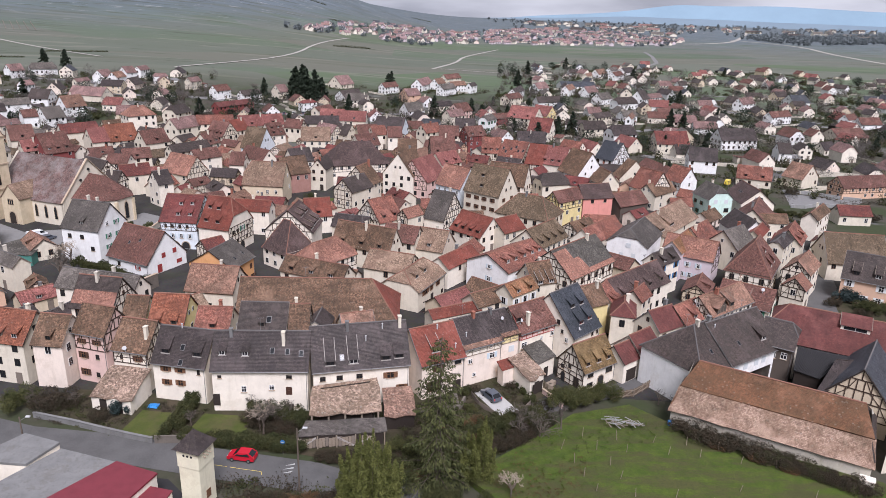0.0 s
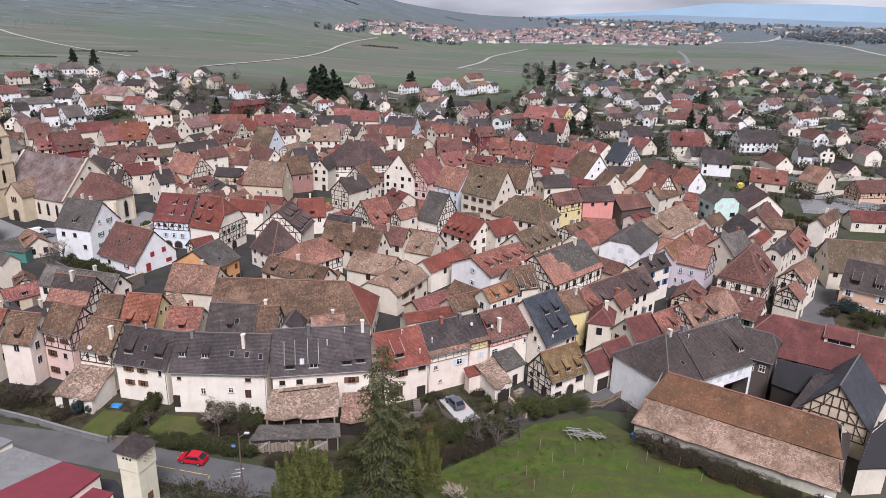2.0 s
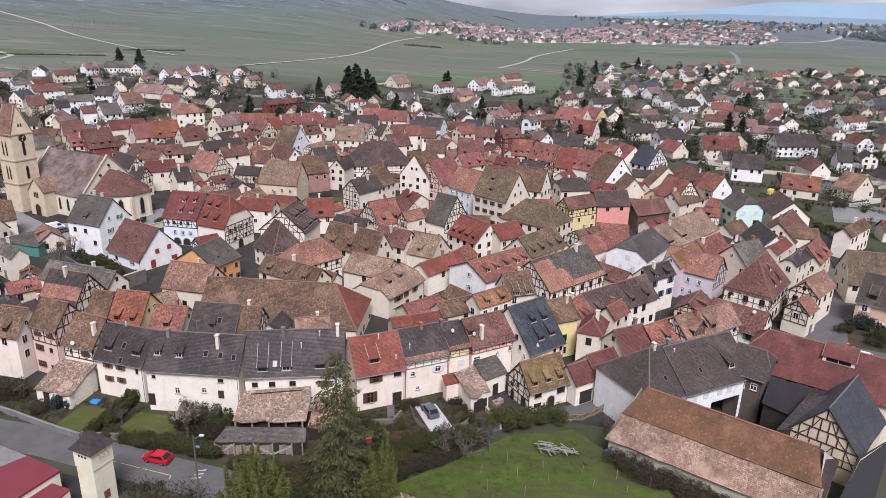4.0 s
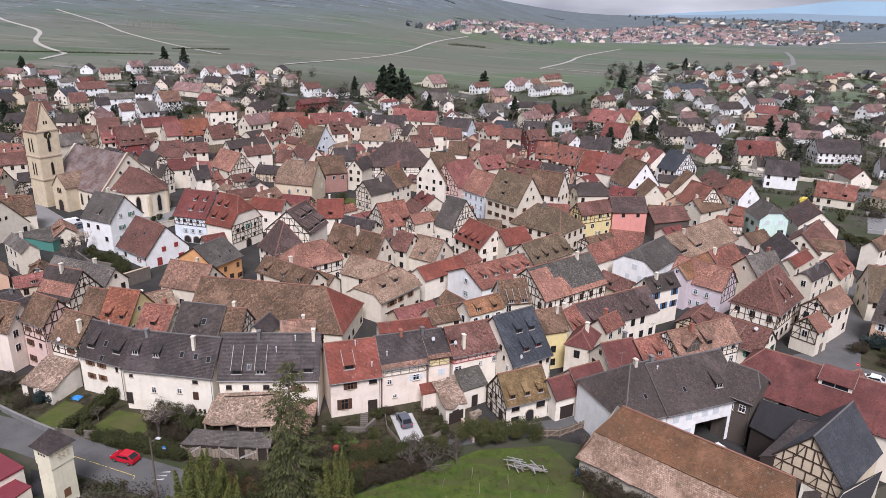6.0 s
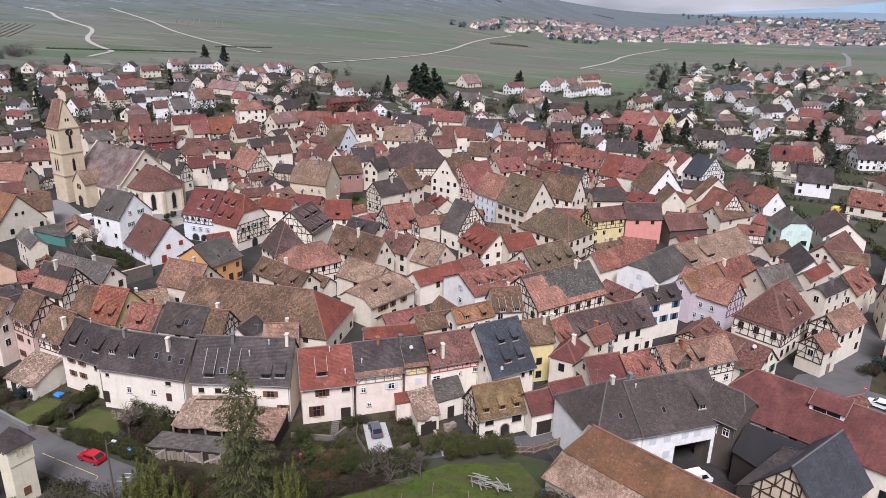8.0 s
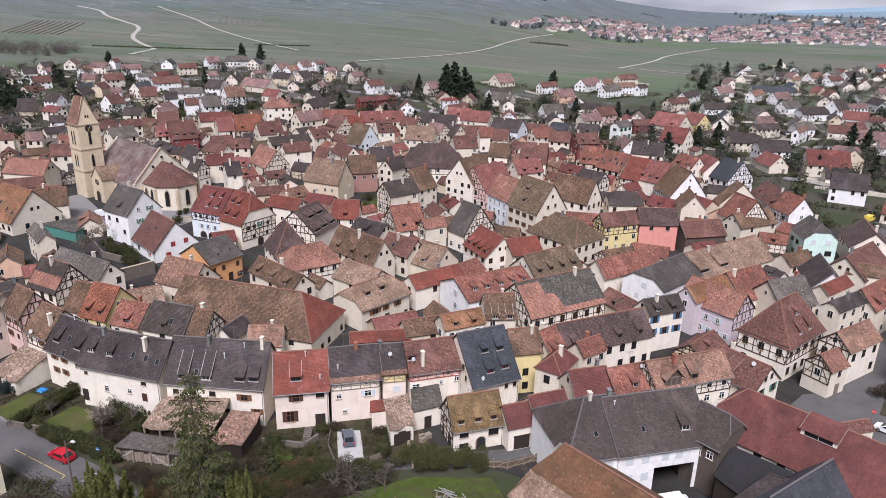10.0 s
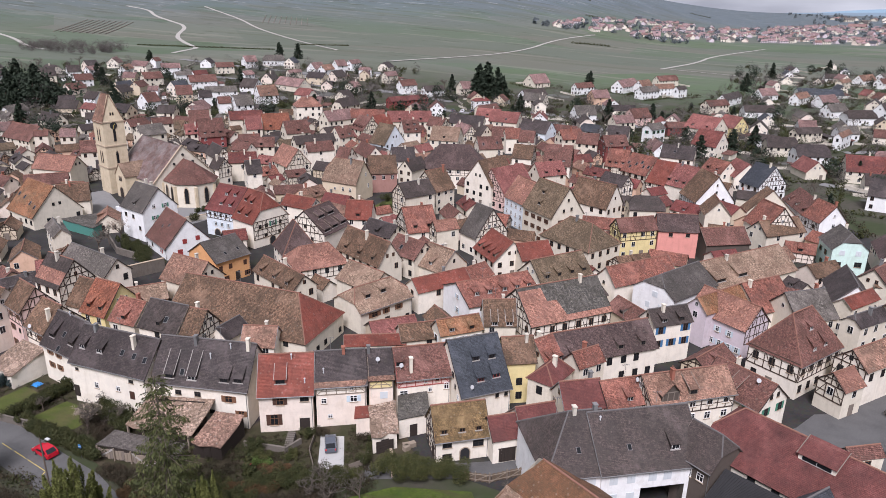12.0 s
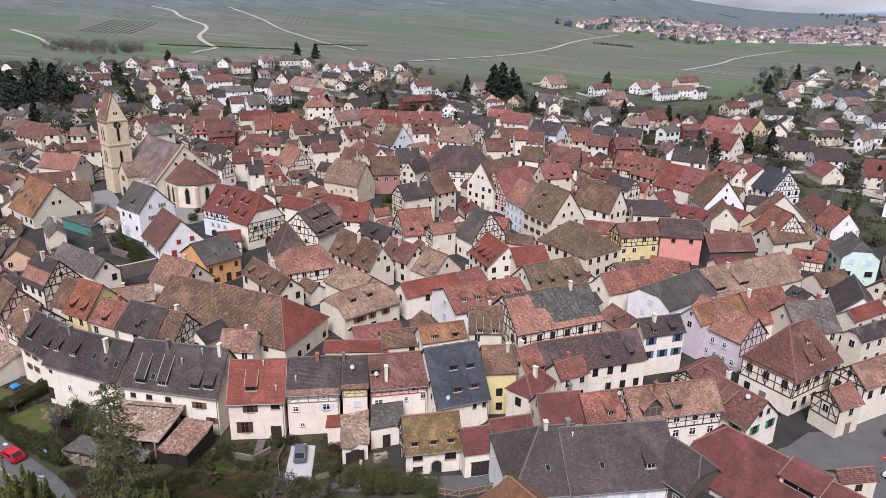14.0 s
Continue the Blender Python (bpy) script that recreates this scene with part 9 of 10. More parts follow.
for x, y, k, s, turn in ((15.6, 92.0, 0, 1.0, 20), (19.3, 94.6, 1, 0.9, 140), (12.5, 93, 2, 1.1, 250), (-26.4, 91.6, 3, 0.95, 30), (-58, 97.6, 2, 0.8, 80), (-23.5, 95, 0, 0.9, 200), (-30, 98.5, 2, 1.0, 310), (-38, 93.2, 2, 0.8, 120), (37, 103.5, 0, 0.7, 10), (-88, 150, 3, 1.1, 50), (-91, 156, 1, 1.0, 150), (-64, 97, 0, 0.9, 0)):
    plant("bare_tree", BARE[k], pose(x, y, 0.2, 0, 0, turn) @ Matrix.Scale(s, 4), "leafless garden tree with grey spreading twigs", "tree", "bare trees", ("trunk", "crown"))
plant("bare_tree", PALE, pose(10, 77.5, 1), "pale leafless shrub with upright twigs", "tree", "bare trees", ("trunk", "crown"))
HEDGES = {"dark": bush(4.4, 1.8, 2.0, "hedge_leaf", 5600, 31, 0.085, 12), "olive": bush(4.6, 3.0, 2.9, "olive_leaf", 7600, 32, 0.085, 14), "brown": bush(4.4, 2.6, 1.9, "rust_leaf", 6000, 33, 0.08),
          "dry": bush(4.6, 3.4, 2.3, "brown_leaf", 6000, 34, 0.085), "blue": bush(3.0, 2.4, 2.2, "blue_leaf", 4000, 35, 0.11), "green": bush(3.6, 3.2, 2.9, "hedge_leaf", 6000, 36, 0.09)}
WORDS = {"dark": "dark green clipped hedge", "olive": "dense olive-yellow evergreen shrub", "brown": "reddish brown bramble thicket", "dry": "dry brown winter shrub", "blue": "blue-green conifer shrub", "green": "dark green rounded shrub"}


def shrub(kind, x, y, z, turn, s=1.0, tall=1.0):
    name = "hedge" if kind == "dark" else "shrub"
    plant(name, HEDGES[kind], pose(x, y, z, 0, 0, turn) @ Matrix.Diagonal((s, s, s * tall, 1)), WORDS[kind] + " in a winter garden", name, "garden shrubs", ("stems", "leaves"))


def row(kind, a, b, n, z=0.05, s=1.0, tall=1.0):
    turn = math.degrees(math.atan2(b[1] - a[1], b[0] - a[0]))
    for i in range(n):
        f = (i + 0.5) / n
        shrub(kind, a[0] + (b[0] - a[0]) * f + rnd.uniform(-0.3, 0.3), a[1] + (b[1] - a[1]) * f + rnd.uniform(-0.3, 0.3), z, turn + rnd.choice((0, 180)) + rnd.uniform(-8, 8), s * rnd.uniform(0.85, 1.15), tall)


row("dark", (-39.6, 101), (-40.4, 90.0), 5, s=1.15)
row("dark", (-36.5, 89.2), (-21.2, 87.9), 7, s=1.15)
row("green", (-28.5, 97), (-21, 94), 3, s=0.95)
row("dry", (-29, 94), (-22, 91.5), 3, s=0.8)
row("olive", (19.2, 101.2), (29.6, 105.2), 4, 0.2)
row("dry", (37.4, 93.3), (58.5, 80.2), 9, 1.4, 0.95, 0.95)
row("brown", (40, 91.3), (52, 83.4), 3, 1.4, 0.8, 0.8)
row("green", (45, 88.4), (55, 81.8), 3, 1.4, 0.75, 0.8)
row("green", (3, 91), (15, 97), 5, 0.2, 0.9)
row("brown", (4, 94), (8, 96), 2, 0.2, 0.8)
row("olive", (9, 94.5), (17, 99), 3, 0.2, 0.8)
row("dry", (-26, 75.5), (-20, 74.5), 2, 0, 0.9)
row("dry", (-17, 85.6), (-4, 84.6), 4, 0, 0.8)
row("brown", (-12, 84.2), (-2, 82.2), 3, 0, 0.9)
row("olive", (-7, 87.6), (2, 88.6), 3, 0.1, 0.7)
row("dry", (6, 87), (15, 93.4), 4, 0.3, 0.85)
row("brown", (2, 88), (7, 92.5), 3, 0.2, 0.8)
row("brown", (-20, 76), (-12, 76), 3, 0, 0.8)
row("dry", (-14, 76.5), (-10, 75.5), 2, 0, 0.9)
row("green", (-6, 80), (8, 74), 4, 0.4, 0.9)
row("olive", (-2, 83.5), (6, 85), 3, 0.3, 0.9)
row("green", (-10, 85), (-2, 83.5), 3, 0, 0.8)
row("green", (-3, 86), (8, 88), 4, 0.3, 0.8)
row("green", (-31, 71.5), (-20, 71.5), 4, 0, 1.0)
row("dry", (45, 88), (57, 81), 3, 1.6, 0.6)
row("olive", (14, 73), (22, 72), 3, 1.4, 0.8)
for k, x, y, s in (("blue", -50, 96.0, 1.0), ("dry", -62, 97.5, 1.3), ("olive", -66, 96.5, 1.2), ("dry", -53, 94, 0.7), ("green", -29, 97.5, 0.8), ("green", -0.8, 98.8, 0.7), ("olive", 1.6, 96.9, 0.6), ("dark", -77, 155, 1.0), ("dark", -80, 157, 1.0), ("green", -68, 150, 0.7), ("green", -38.5, 214, 1.1), ("green", -45, 226, 0.9), ("dry", 100, 224, 1.3), ("dry", -12, 147, 0.9), ("dark", 98, 213, 1.0)):
    shrub(k, x, y, 0.05, rnd.uniform(0, 360), s)


def undergrowth(name, spots, height, leaf, label, seed, size=0.3, each=30, broad=0.6):
    """Low rough growth as one stuff object."""
    rng = np.random.default_rng(seed)
    c = np.array([(x, y, z) for x, y, z in spots])
    h = height * rng.uniform(0.4, 1.3, len(c))
    p = np.repeat(c, each, 0) + rng.normal(size=(len(c) * each, 3)) * np.array([0.55, 0.55, 0.3]) * np.repeat(h, each)[:, None]
    p[:, 2] = np.abs(p[:, 2] - np.repeat(c[:, 2], each)) + np.repeat(c[:, 2], each)
    v, f = leaf_cloud(p, size, rng, 0.0, broad)
    tagged(new(name, cloud_mesh(name, v, f, leaf)), label, "undergrowth", kind="stuff")


def scatter(n, x0, x1, y0, y1, z, keep):
    got = []
    while len(got) < n:
        x, y = rnd.uniform(x0, x1), rnd.uniform(y0, y1)
        if keep(x, y):
            got.append((x, y, z))
    return got


def off_road(x, y):
    """South of the road, clear of the tower and the depot."""
    return y < 79.5 - (x + 18) * 0.42 and y < 80.5 and math.hypot(x + 31, y - 76) > 3.5 and x > -33


undergrowth("bramble", scatter(320, -32, 16, 62, 81, 0.1, off_road), 1.7, "brown_leaf", "brown brambles and dead stems below the road", 101, 0.14, 60)
undergrowth("ivy", scatter(130, -32, 14, 62, 81, 0.1, off_road), 1.7, "hedge_leaf", "dark evergreen undergrowth below the road", 102, 0.16, 70)
undergrowth("weeds", scatter(150, -18, -2, 83, 88, 0.06, lambda x, y: y > 85.6 - (x + 18) * 0.25 and y < 88.0 + (x + 20) * 0.16), 0.7, "brown_leaf", "dead grass and brambles before a plank store", 113, 0.1, 60, 0.3)
undergrowth("weeds", scatter(190, -6, 18, 83, 104, 0.2, lambda x, y: y > 84 + (x - 4) * 0.7 and y < 98 + x * 0.35 and not (5 < x < 14.5 and y > 97)), 0.9, "brown_leaf", "brown winter weeds on the garden slope", 103, 0.12, 50)
undergrowth("weeds", scatter(110, -6, 18, 83, 100, 0.2, lambda x, y: y > 84 + (x - 4) * 0.7 and not (5 < x < 14.5 and y > 97)), 1.0, "hedge_leaf", "green weeds on the garden slope", 104, 0.12, 50)
undergrowth("garden_plants", scatter(240, -62, -20, 89, 101, 0.1, lambda x, y: y > 93.5 - (x + 63) * 0.2 and not built(x, y, gap=1.0) and not (-48 < x < -41 and 90 < y < 97) and not (-38 < x < -30 and 90 < y < 96.5)), 0.55, "dry_leaf", "dry perennials and low plants in gardens", 105, 0.1, 50)
undergrowth("garden_plants", scatter(150, -62, -20, 89, 101, 0.1, lambda x, y: y > 93.5 - (x + 63) * 0.2 and not built(x, y, gap=1.0) and not (-48 < x < -41 and 90 < y < 97) and not (-38 < x < -30 and 90 < y < 96.5)), 0.5, "hedge_leaf", "low green plants in gardens", 106, 0.1, 60)
MEADOW = [(14, 71), (60, 68), (59, 80), (37, 93.5), (30, 100), (22, 98), (16, 91), (6, 82)]


def over_meadow(x, y):
    odd = False
    for (a, b), (c, d) in zip(MEADOW, MEADOW[1:] + MEADOW[:1]):
        if (b > y) != (d > y) and x < (c - a) * (y - b) / (d - b) + a:
            odd = not odd
    return odd


undergrowth("meadow_grass", scatter(900, 6, 60, 68, 100, 1.5, over_meadow), 0.4, "grass_blade", "tufts of fresh green meadow grass", 107, 0.11, 40, 0.14)
undergrowth("meadow_weeds", scatter(560, 8, 58, 68, 92, 1.55, lambda x, y: over_meadow(x, y) and y < 84 - (x - 20) * 0.25 + 3 * math.sin(x * 0.7)), 0.34, "rust_leaf", "reddish brown weeds across the lower meadow", 109, 0.1, 34, 0.14)
undergrowth("meadow_weeds", [(x + rnd.uniform(-0.4, 0.4), 91.5 - i * 2.6 - (x - 18) * 0.35 + rnd.uniform(-0.3, 0.3), 1.5) for i in range(6) for x in [20 + j * 0.9 for j in range(38)] if over_meadow(x, 91.5 - i * 2.6 - (x - 18) * 0.35)], 0.32, "dry_leaf", "dry brown vine rows in the meadow", 108, 0.1, 22, 0.16)
for x, y, s in ((95, 146.5, 0.9), (98, 145, 0.9), (101, 143.5, 0.8)):
    shrub("green", x, y, 0.05, x * 40, s)


# ---- small things of the front gardens ----
def garden_steps():
    c = thing("garden_steps", pose(3.0, 101.6, 0, 0, 0, 15), "short flight of worn stone garden steps", "steps")
    for k in range(7):
        b = Build()
        b.box((-0.6, k * 0.3, 0), (0.6, k * 0.3 + 0.32, 0.18 * (k + 1)))
        part("step", b, "rubble", c)


garden_steps()
row("dark", (-86.4, 156.6), (-77.6, 154.4), 3, 0.05, 1.25, 1.3)
row("green", (-76, 151.4), (-71.6, 149.4), 2, 0.05, 0.8)
wall_run("garden_wall", [(-71.5, 139.6), (-68.3, 141.1), (-64.9, 148.5)], 3.2, 0.5, "rubble", "old rubble garden wall", "stone_trim")
plant("bare_tree", PALE, pose(-90.2, 159.4, 0.1, 0, 0, 80) @ Matrix.Scale(1.7, 4), "pale-barked leafless birch in a garden", "tree", "bare trees", ("trunk", "crown"))
sheet("garden_ground", [(88.4, 142.6), (96.6, 139.6), (103, 149.6), (92.6, 155)], "garden", "dark planted front garden beside a street", 0.075)
for k, x, y, q in (("blue", 93.4, 152.2, 1.5), ("blue", 96.4, 150.6, 1.3), ("dry", 90.6, 149.2, 0.8), ("green", 95.4, 145.6, 0.8), ("brown", 98.6, 148.4, 0.9), ("dry", 93.6, 144.2, 0.7), ("olive", 100.6, 147, 0.7)):
    shrub(k, x, y, 0.08, x * 40, q)
b = Build()
b.box((-0.6, -0.35, 0), (0.6, 0.35, 0.95))
b.slab([(-0.66, -0.42, 0.98), (0.66, -0.42, 0.98), (0.66, 0.42, 1.08), (-0.66, 0.42, 1.08)], 0.07)
tagged_at(part("waste_bin", b, "shutter_red"), pose(0.9, 94.9, 0.05, 0, 0, 12) @ Matrix.Scale(0.7, 4), "small red lidded bin in a garden", "bin")
plant("hedge", bush(2.6, 1.5, 1.3, "box_leaf", 3200, 41, 0.09, 12), pose(2.0, 96.2, 0.05, 0, 0, 14), "bright green clipped box hedge in a garden", "hedge", "garden shrubs", ("stems", "leaves"))
plant("hedge", bush(1.8, 1.6, 1.9, "hedge_leaf", 3000, 42, 0.1, 10), pose(-0.9, 99.2, 0.05), "dark green clipped bush before a terrace wall", "hedge", "garden shrubs", ("stems", "leaves"))
b = Build()
b.box((-1.35, -0.06, 0.05), (1.35, 0, 2.15))
for k in range(5):
    b.box((-1.3, -0.09, 0.12 + k * 0.41), (1.3, -0.05, 0.45 + k * 0.41))
door = part("garage_door", b, "dark_wood")
tagged_at(door, pose(16.95, 106.35, 0, 0, 0, 45), "wide dark wooden garage door", "door", kind="structure")
wall_run("plank_fence", [(-9.4, 91.6), (-9.7, 94.0), (-10.3, 97.4)], 1.5, 0.07, "timber_grey", "weathered grey plank fence beside a shed")
wall_run("kerb_wall", [(17.9, 106.4), (19.6, 103.6), (20.6, 101.6)], 0.9, 0.3, "wall_pink", "low pinkish garden wall", "stone_trim")
for k, (x, y) in enumerate(((19.3, 108.7), (20.0, 109.4), (19.6, 108.2))):
    b = Build()
    b.box((-0.5, -0.4, 0), (0.5, 0.4, 0.75))
    for s in (-0.42, 0.0, 0.42):
        b.box((s - 0.06, -0.45, 0), (s + 0.06, -0.4, 0.8))
    tagged_at(part("wooden_crate", b, "plank"), pose(x, y, 0.03, 0, 0, 40 + k * 13), "pale wooden crate beside a garage", "crate", "wooden crates")
sheet("depot_yard", [(-39.5, 80.6), (-36.4, 76.6), (-34, 72), (-32.6, 76.5), (-36.7, 80.4)], "tin_dark", "dark fresh asphalt beside a depot", 0.075)

shed("side_shelter", [(64.6, 86.5, 4.5), (69.2, 87.2, 4.5), (75.5, 98.2, 7.0), (68.8, 92.5, 7.0)], "tin_dark", "wall_cream", "dark corrugated shelter beside a barn", "shelter")
wall_run("bank_wall", [(126.7, 257.6), (136.6, 256.2), (143.8, 250.9), (151, 247.7)], 1.2, 0.4, "pale_board", "pale concrete wall along a bank")
wall_run("bank_wall", [(120.1, 236.3), (124.7, 235.7), (131.2, 239.3), (142, 236)], 1.2, 0.4, "pale_board", "pale concrete wall along a bank")
sheet("bank_paving", [(127, 257), (151, 247), (142, 237), (131, 240.5), (121, 238.5)], "pale_asphalt", "pale concrete paving between bank walls", 0.09)
row("dark", (112, 226), (122, 223), 3, 0.05, 1.1)
for k, x, y, q in (("green", -86, 182, 0.8), ("dry", -98, 171, 0.8), ("green", -95, 176, 0.7), ("dark", -90, 190, 0.9), ("olive", -84, 190, 0.7)):
    shrub(k, x, y, 0.05, x * 31, q)
wall_run("churchyard_wall", [(-99, 176), (-88, 178), (-82, 188), (-82, 198)], 1.6, 0.4, "old_plaster", "weathered churchyard wall", "stone_trim")


def front_plots(x, y):
    """The small gardens between the lean-to, the terrace and the garage."""
    return not built(x, y, gap=0.6) and not (4.0 < x < 14.5 and 98 < y < 110 and abs((x - 10) + (y - 102.5) * 0.5) < 2.5) and not (14 < x < 21 and y > 104)


undergrowth("garden_plants", scatter(420, -4, 19, 97, 112, 0.08, front_plots), 0.42, "brown_leaf", "dry plants on small front gardens", 111, 0.09, 44, 0.3)
undergrowth("garden_plants", scatter(150, -4, 19, 97, 112, 0.08, front_plots), 0.5, "hedge_leaf", "low green plants on small front gardens", 112, 0.09, 44)
for k, x, y, q in (("green", 15.2, 103.2, 0.6), ("dark", 14.6, 106.5, 0.7), ("olive", 5.2, 99.4, 0.5), ("green", 4.2, 104.5, 0.55), ("dry", 6.0, 106.0, 0.5), ("green", 21.5, 106.2, 0.5), ("dry", 12.9, 107.8, 0.45)):
    if not built(x, y, gap=0.3):
        shrub(k, x, y, 0.05, x * 57, q)
wall_run("picket_fence", [(14.2, 100.4), (15.4, 102.2), (15.2, 104.6)], 1.1, 0.06, "timber_grey", "low grey picket fence beside a driveway")
wall_run("picket_fence", [(5.6, 104.8), (6.8, 101.6), (9.8, 98.2)], 0.9, 0.06, "timber_grey", "low grey picket fence beside a driveway")
plant("bare_tree", BARE[0], pose(13.2, 95.2, 0.3, 0, 0, 60) @ Matrix.Scale(1.05, 4), "leafless garden tree with grey spreading twigs", "tree", "bare trees", ("trunk", "crown"))
plant("bare_tree", PALE, pose(-27.2, 92.6, 0.1, 0, 0, 200) @ Matrix.Scale(1.3, 4), "pale-barked leafless birch in a garden", "tree", "bare trees", ("trunk", "crown"))

# ---- gaps in the old town, filled with plain small houses ----
rnd = random.Random(77)
TOWN = [(-235, 195), (-140, 118), (-66, 112), (20, 122), (78, 152), (108, 190), (90, 250), (58, 312), (-20, 352), (-150, 366), (-212, 295)]


def within(x, y, poly):
    odd = False
    for (a, b), (c, d) in zip(poly, poly[1:] + poly[:1]):
        if (b > y) != (d > y) and x < (c - a) * (y - b) / (d - b) + a:
            odd = not odd
    return odd


KEEP_CLEAR = [(-110, 157, 8), (-93, 151, 7), (-80, 153, 8), (-75, 147, 6), (-67, 141.5, 6), (-69, 170, 7), (-60, 166, 6), (-46, 150, 6), (-44.5, 157, 5), (-50, 171, 5), (-118, 203, 27), (-116, 178, 9), (-42, 224, 9), (-68, 155, 8), (84, 145, 9), (98, 175, 7), (101, 200, 8), (100, 222, 8), (-85, 154, 8), (-88, 186, 14), (-92, 178, 9), (-106, 182, 10)]


def free(x, y, yaw, l, w, gap):
    c, s = math.cos(radians(yaw)), math.sin(radians(yaw))
    for i in (-1, -0.5, 0, 0.5, 1):
        for j in (-1, 0, 1):
            px, py = x + c * l / 2 * i - s * w / 2 * j, y + s * l / 2 * i + c * w / 2 * j
            if built(px, py, gap=gap) or any(math.hypot(px - a, py - b) < r for a, b, r in KEEP_CLEAR):
                return False
    return True


ROOF_CHOICE = ["redmix", "brownred", "reddark", "brownred", "salmonbrown", "brown", "crimson", "pinkred", "brown", "slatebrown", "tan", "slate"]
ROOF_OLD = ["slatebrown", "brown", "greybrown", "brownred", "slate", "moss"]
REAR, OUTSKIRTS, FAR_ONES = Sink(), Sink(), Sink()
count = 0
for l, w, tries in ((9.5, 6.5, 3000), (7.5, 5.5, 3500), (5.5, 4.5, 1500)):
    for _ in range(tries):
        x, y = rnd.uniform(-235, 108), rnd.uniform(112, 366)
        yaw = rnd.choice((-20, 48, 0, 70, -45)) + rnd.uniform(-8, 8)
        if within(x, y, TOWN) and free(x, y, yaw, l, w, 0.15):
            eave = rnd.uniform(2.4, 3.3)
            house(x, y, yaw, l, w, eave, eave + w / 2 * rnd.uniform(0.68, 0.85), rnd.choice(ROOF_CHOICE if x > -112 else ROOF_OLD), rnd.choice(("cream", "beige", "salmonw", "pinkw", "white")), chimneys=int(rnd.random() < 0.4), windows=0.8, timber=rnd.choice(("", "", "timber")), detail=y < 185, sink=None if y < 175 else REAR, dormers=rnd.choice((0, 0, 1)))
            count += 1

# ---- outskirts: detached houses with gardens ----
OUTER = ["faded", "brownred", "slate", "slatebrown", "faded", "pinkred", "greybrown", "faded", "slateblue", "slatebrown"]
made = 0
while made < 255:
    a, d = radians(rnd.uniform(-34, 52)), 330 * (2.75 ** rnd.random())
    x, y = -math.sin(a) * d, math.cos(a) * d
    limit = 900 if a < radians(-4) else (560 if a > radians(18) else 500)
    made += 0.1
    if d > limit or within(x, y, TOWN) or (x < 60 and d < 345) or (-0.12 < a < 0.35 and d > 470):
        continue
    l, w = rnd.uniform(8.5, 14.5), rnd.uniform(7, 9.5)
    yaw = rnd.choice((10, 100, 110, 95)) + rnd.uniform(-20, 20)
    if free(x, y, yaw, l + 5, w + 5, 1.0):
        eave = rnd.choice((2.4, 3.0, 3.4, 4.6)) + rnd.uniform(-0.3, 0.3)
        house(x, y, yaw, l, w, eave, eave + w / 2 * rnd.uniform(0.75, 1.0), rnd.choice(OUTER), rnd.choice(("purewhite", "white", "cream", "white", "pinkw", "beige")), base=rise(x, y) - 0.3, chimneys=int(rnd.random() < 0.3), windows=0.9, hip=rnd.choice(((0, 0), (0, 0), (0.3, 0.3))), detail=False, sink=OUTSKIRTS)
        made += 0.9

raise_houses()
REAR.link("rear_houses", "small tiled houses crowded behind the lanes of the old town", "houses")
OUTSKIRTS.link("outskirts_houses", "detached white and cream houses with pitched roofs among gardens", "houses")

# ---- trees of the outskirts ----
CON = [conifer(12, 4.2, "needles_dark", 1600, 50, 0.6, 0.03), conifer(9, 3.4, "needles_dark", 1300, 51, 0.55, 0.03), conifer(15, 6.0, "needles_dark", 2400, 52, 0.75, 0.03)]
FAR_BARE = [bare_tree(9, 0.75, 61, 4), bare_tree(7, 0.8, 62, 4), bare_tree(11, 0.7, 63, 4)]
FAR_BUSH = [bush(4, 3, 2.6, "hedge_leaf", 1100, 71, 0.2, 9), bush(6, 2.4, 2.0, "brown_leaf", 1200, 72, 0.2, 9), bush(5, 4, 3.2, "dry_leaf", 1200, 73, 0.22, 9)]
for x, y, k, s in ((-93, 452, 2, 1.1), (-86, 450, 0, 1.15), (-99, 458, 2, 1.0), (-80, 456, 1, 1.3), (-287, 511, 2, 0.9), (-42, 533, 0, 1.1), (-269, 326, 0, 1.0), (-247, 329, 1, 0.9), (127, 403, 0, 0.95), (133, 398, 1, 1.1), (57, 363, 2, 0.75), (165, 433, 1, 1.0), (-120, 467, 0, 0.9), (124, 334, 0, 0.8),
                   (-299, 289, 2, 1.1), (-319, 318, 2, 1.2), (-340, 300, 0, 1.3), (-310, 270, 2, 1.0), (-330, 285, 1, 1.4), (-252, 313, 0, 0.9), (-315, 362, 1, 1.2), (-280, 527, 2, 0.8), (-341, 429, 2, 0.8), (-350, 330, 2, 1.1), (-288, 300, 1, 1.2), (-370, 310, 0, 1.4), (-305, 305, 0, 1.2), (-45, 540, 1, 1.2), (103, 330, 0, 0.7), (20, 420, 1, 0.9), (-325, 296, 2, 1.1), (-335, 312, 2, 1.0), (-312, 286, 0, 1.3), (-300, 276, 1, 1.3), (-345, 288, 2, 1.0), (-355, 305, 0, 1.4), (-328, 272, 2, 0.9), (-96, 447, 0, 1.2), (-90, 446, 1, 1.5), (-83, 448, 0, 1.0), (-318, 300, 1, 1.5), (-97, 456, 0, 1.7), (-90, 453, 1, 2.2), (-85, 456, 0, 1.6), (-93, 460, 0, 1.8), (-80, 452, 1, 1.7)):
    plant("conifer", CON[k], pose(x, y, rise(x, y) - 0.2, 0, 0, (x * 37) % 360) @ Matrix.Scale(s, 4), "dark evergreen conifer between houses", "conifer", "conifers of the outskirts")
planted = 0
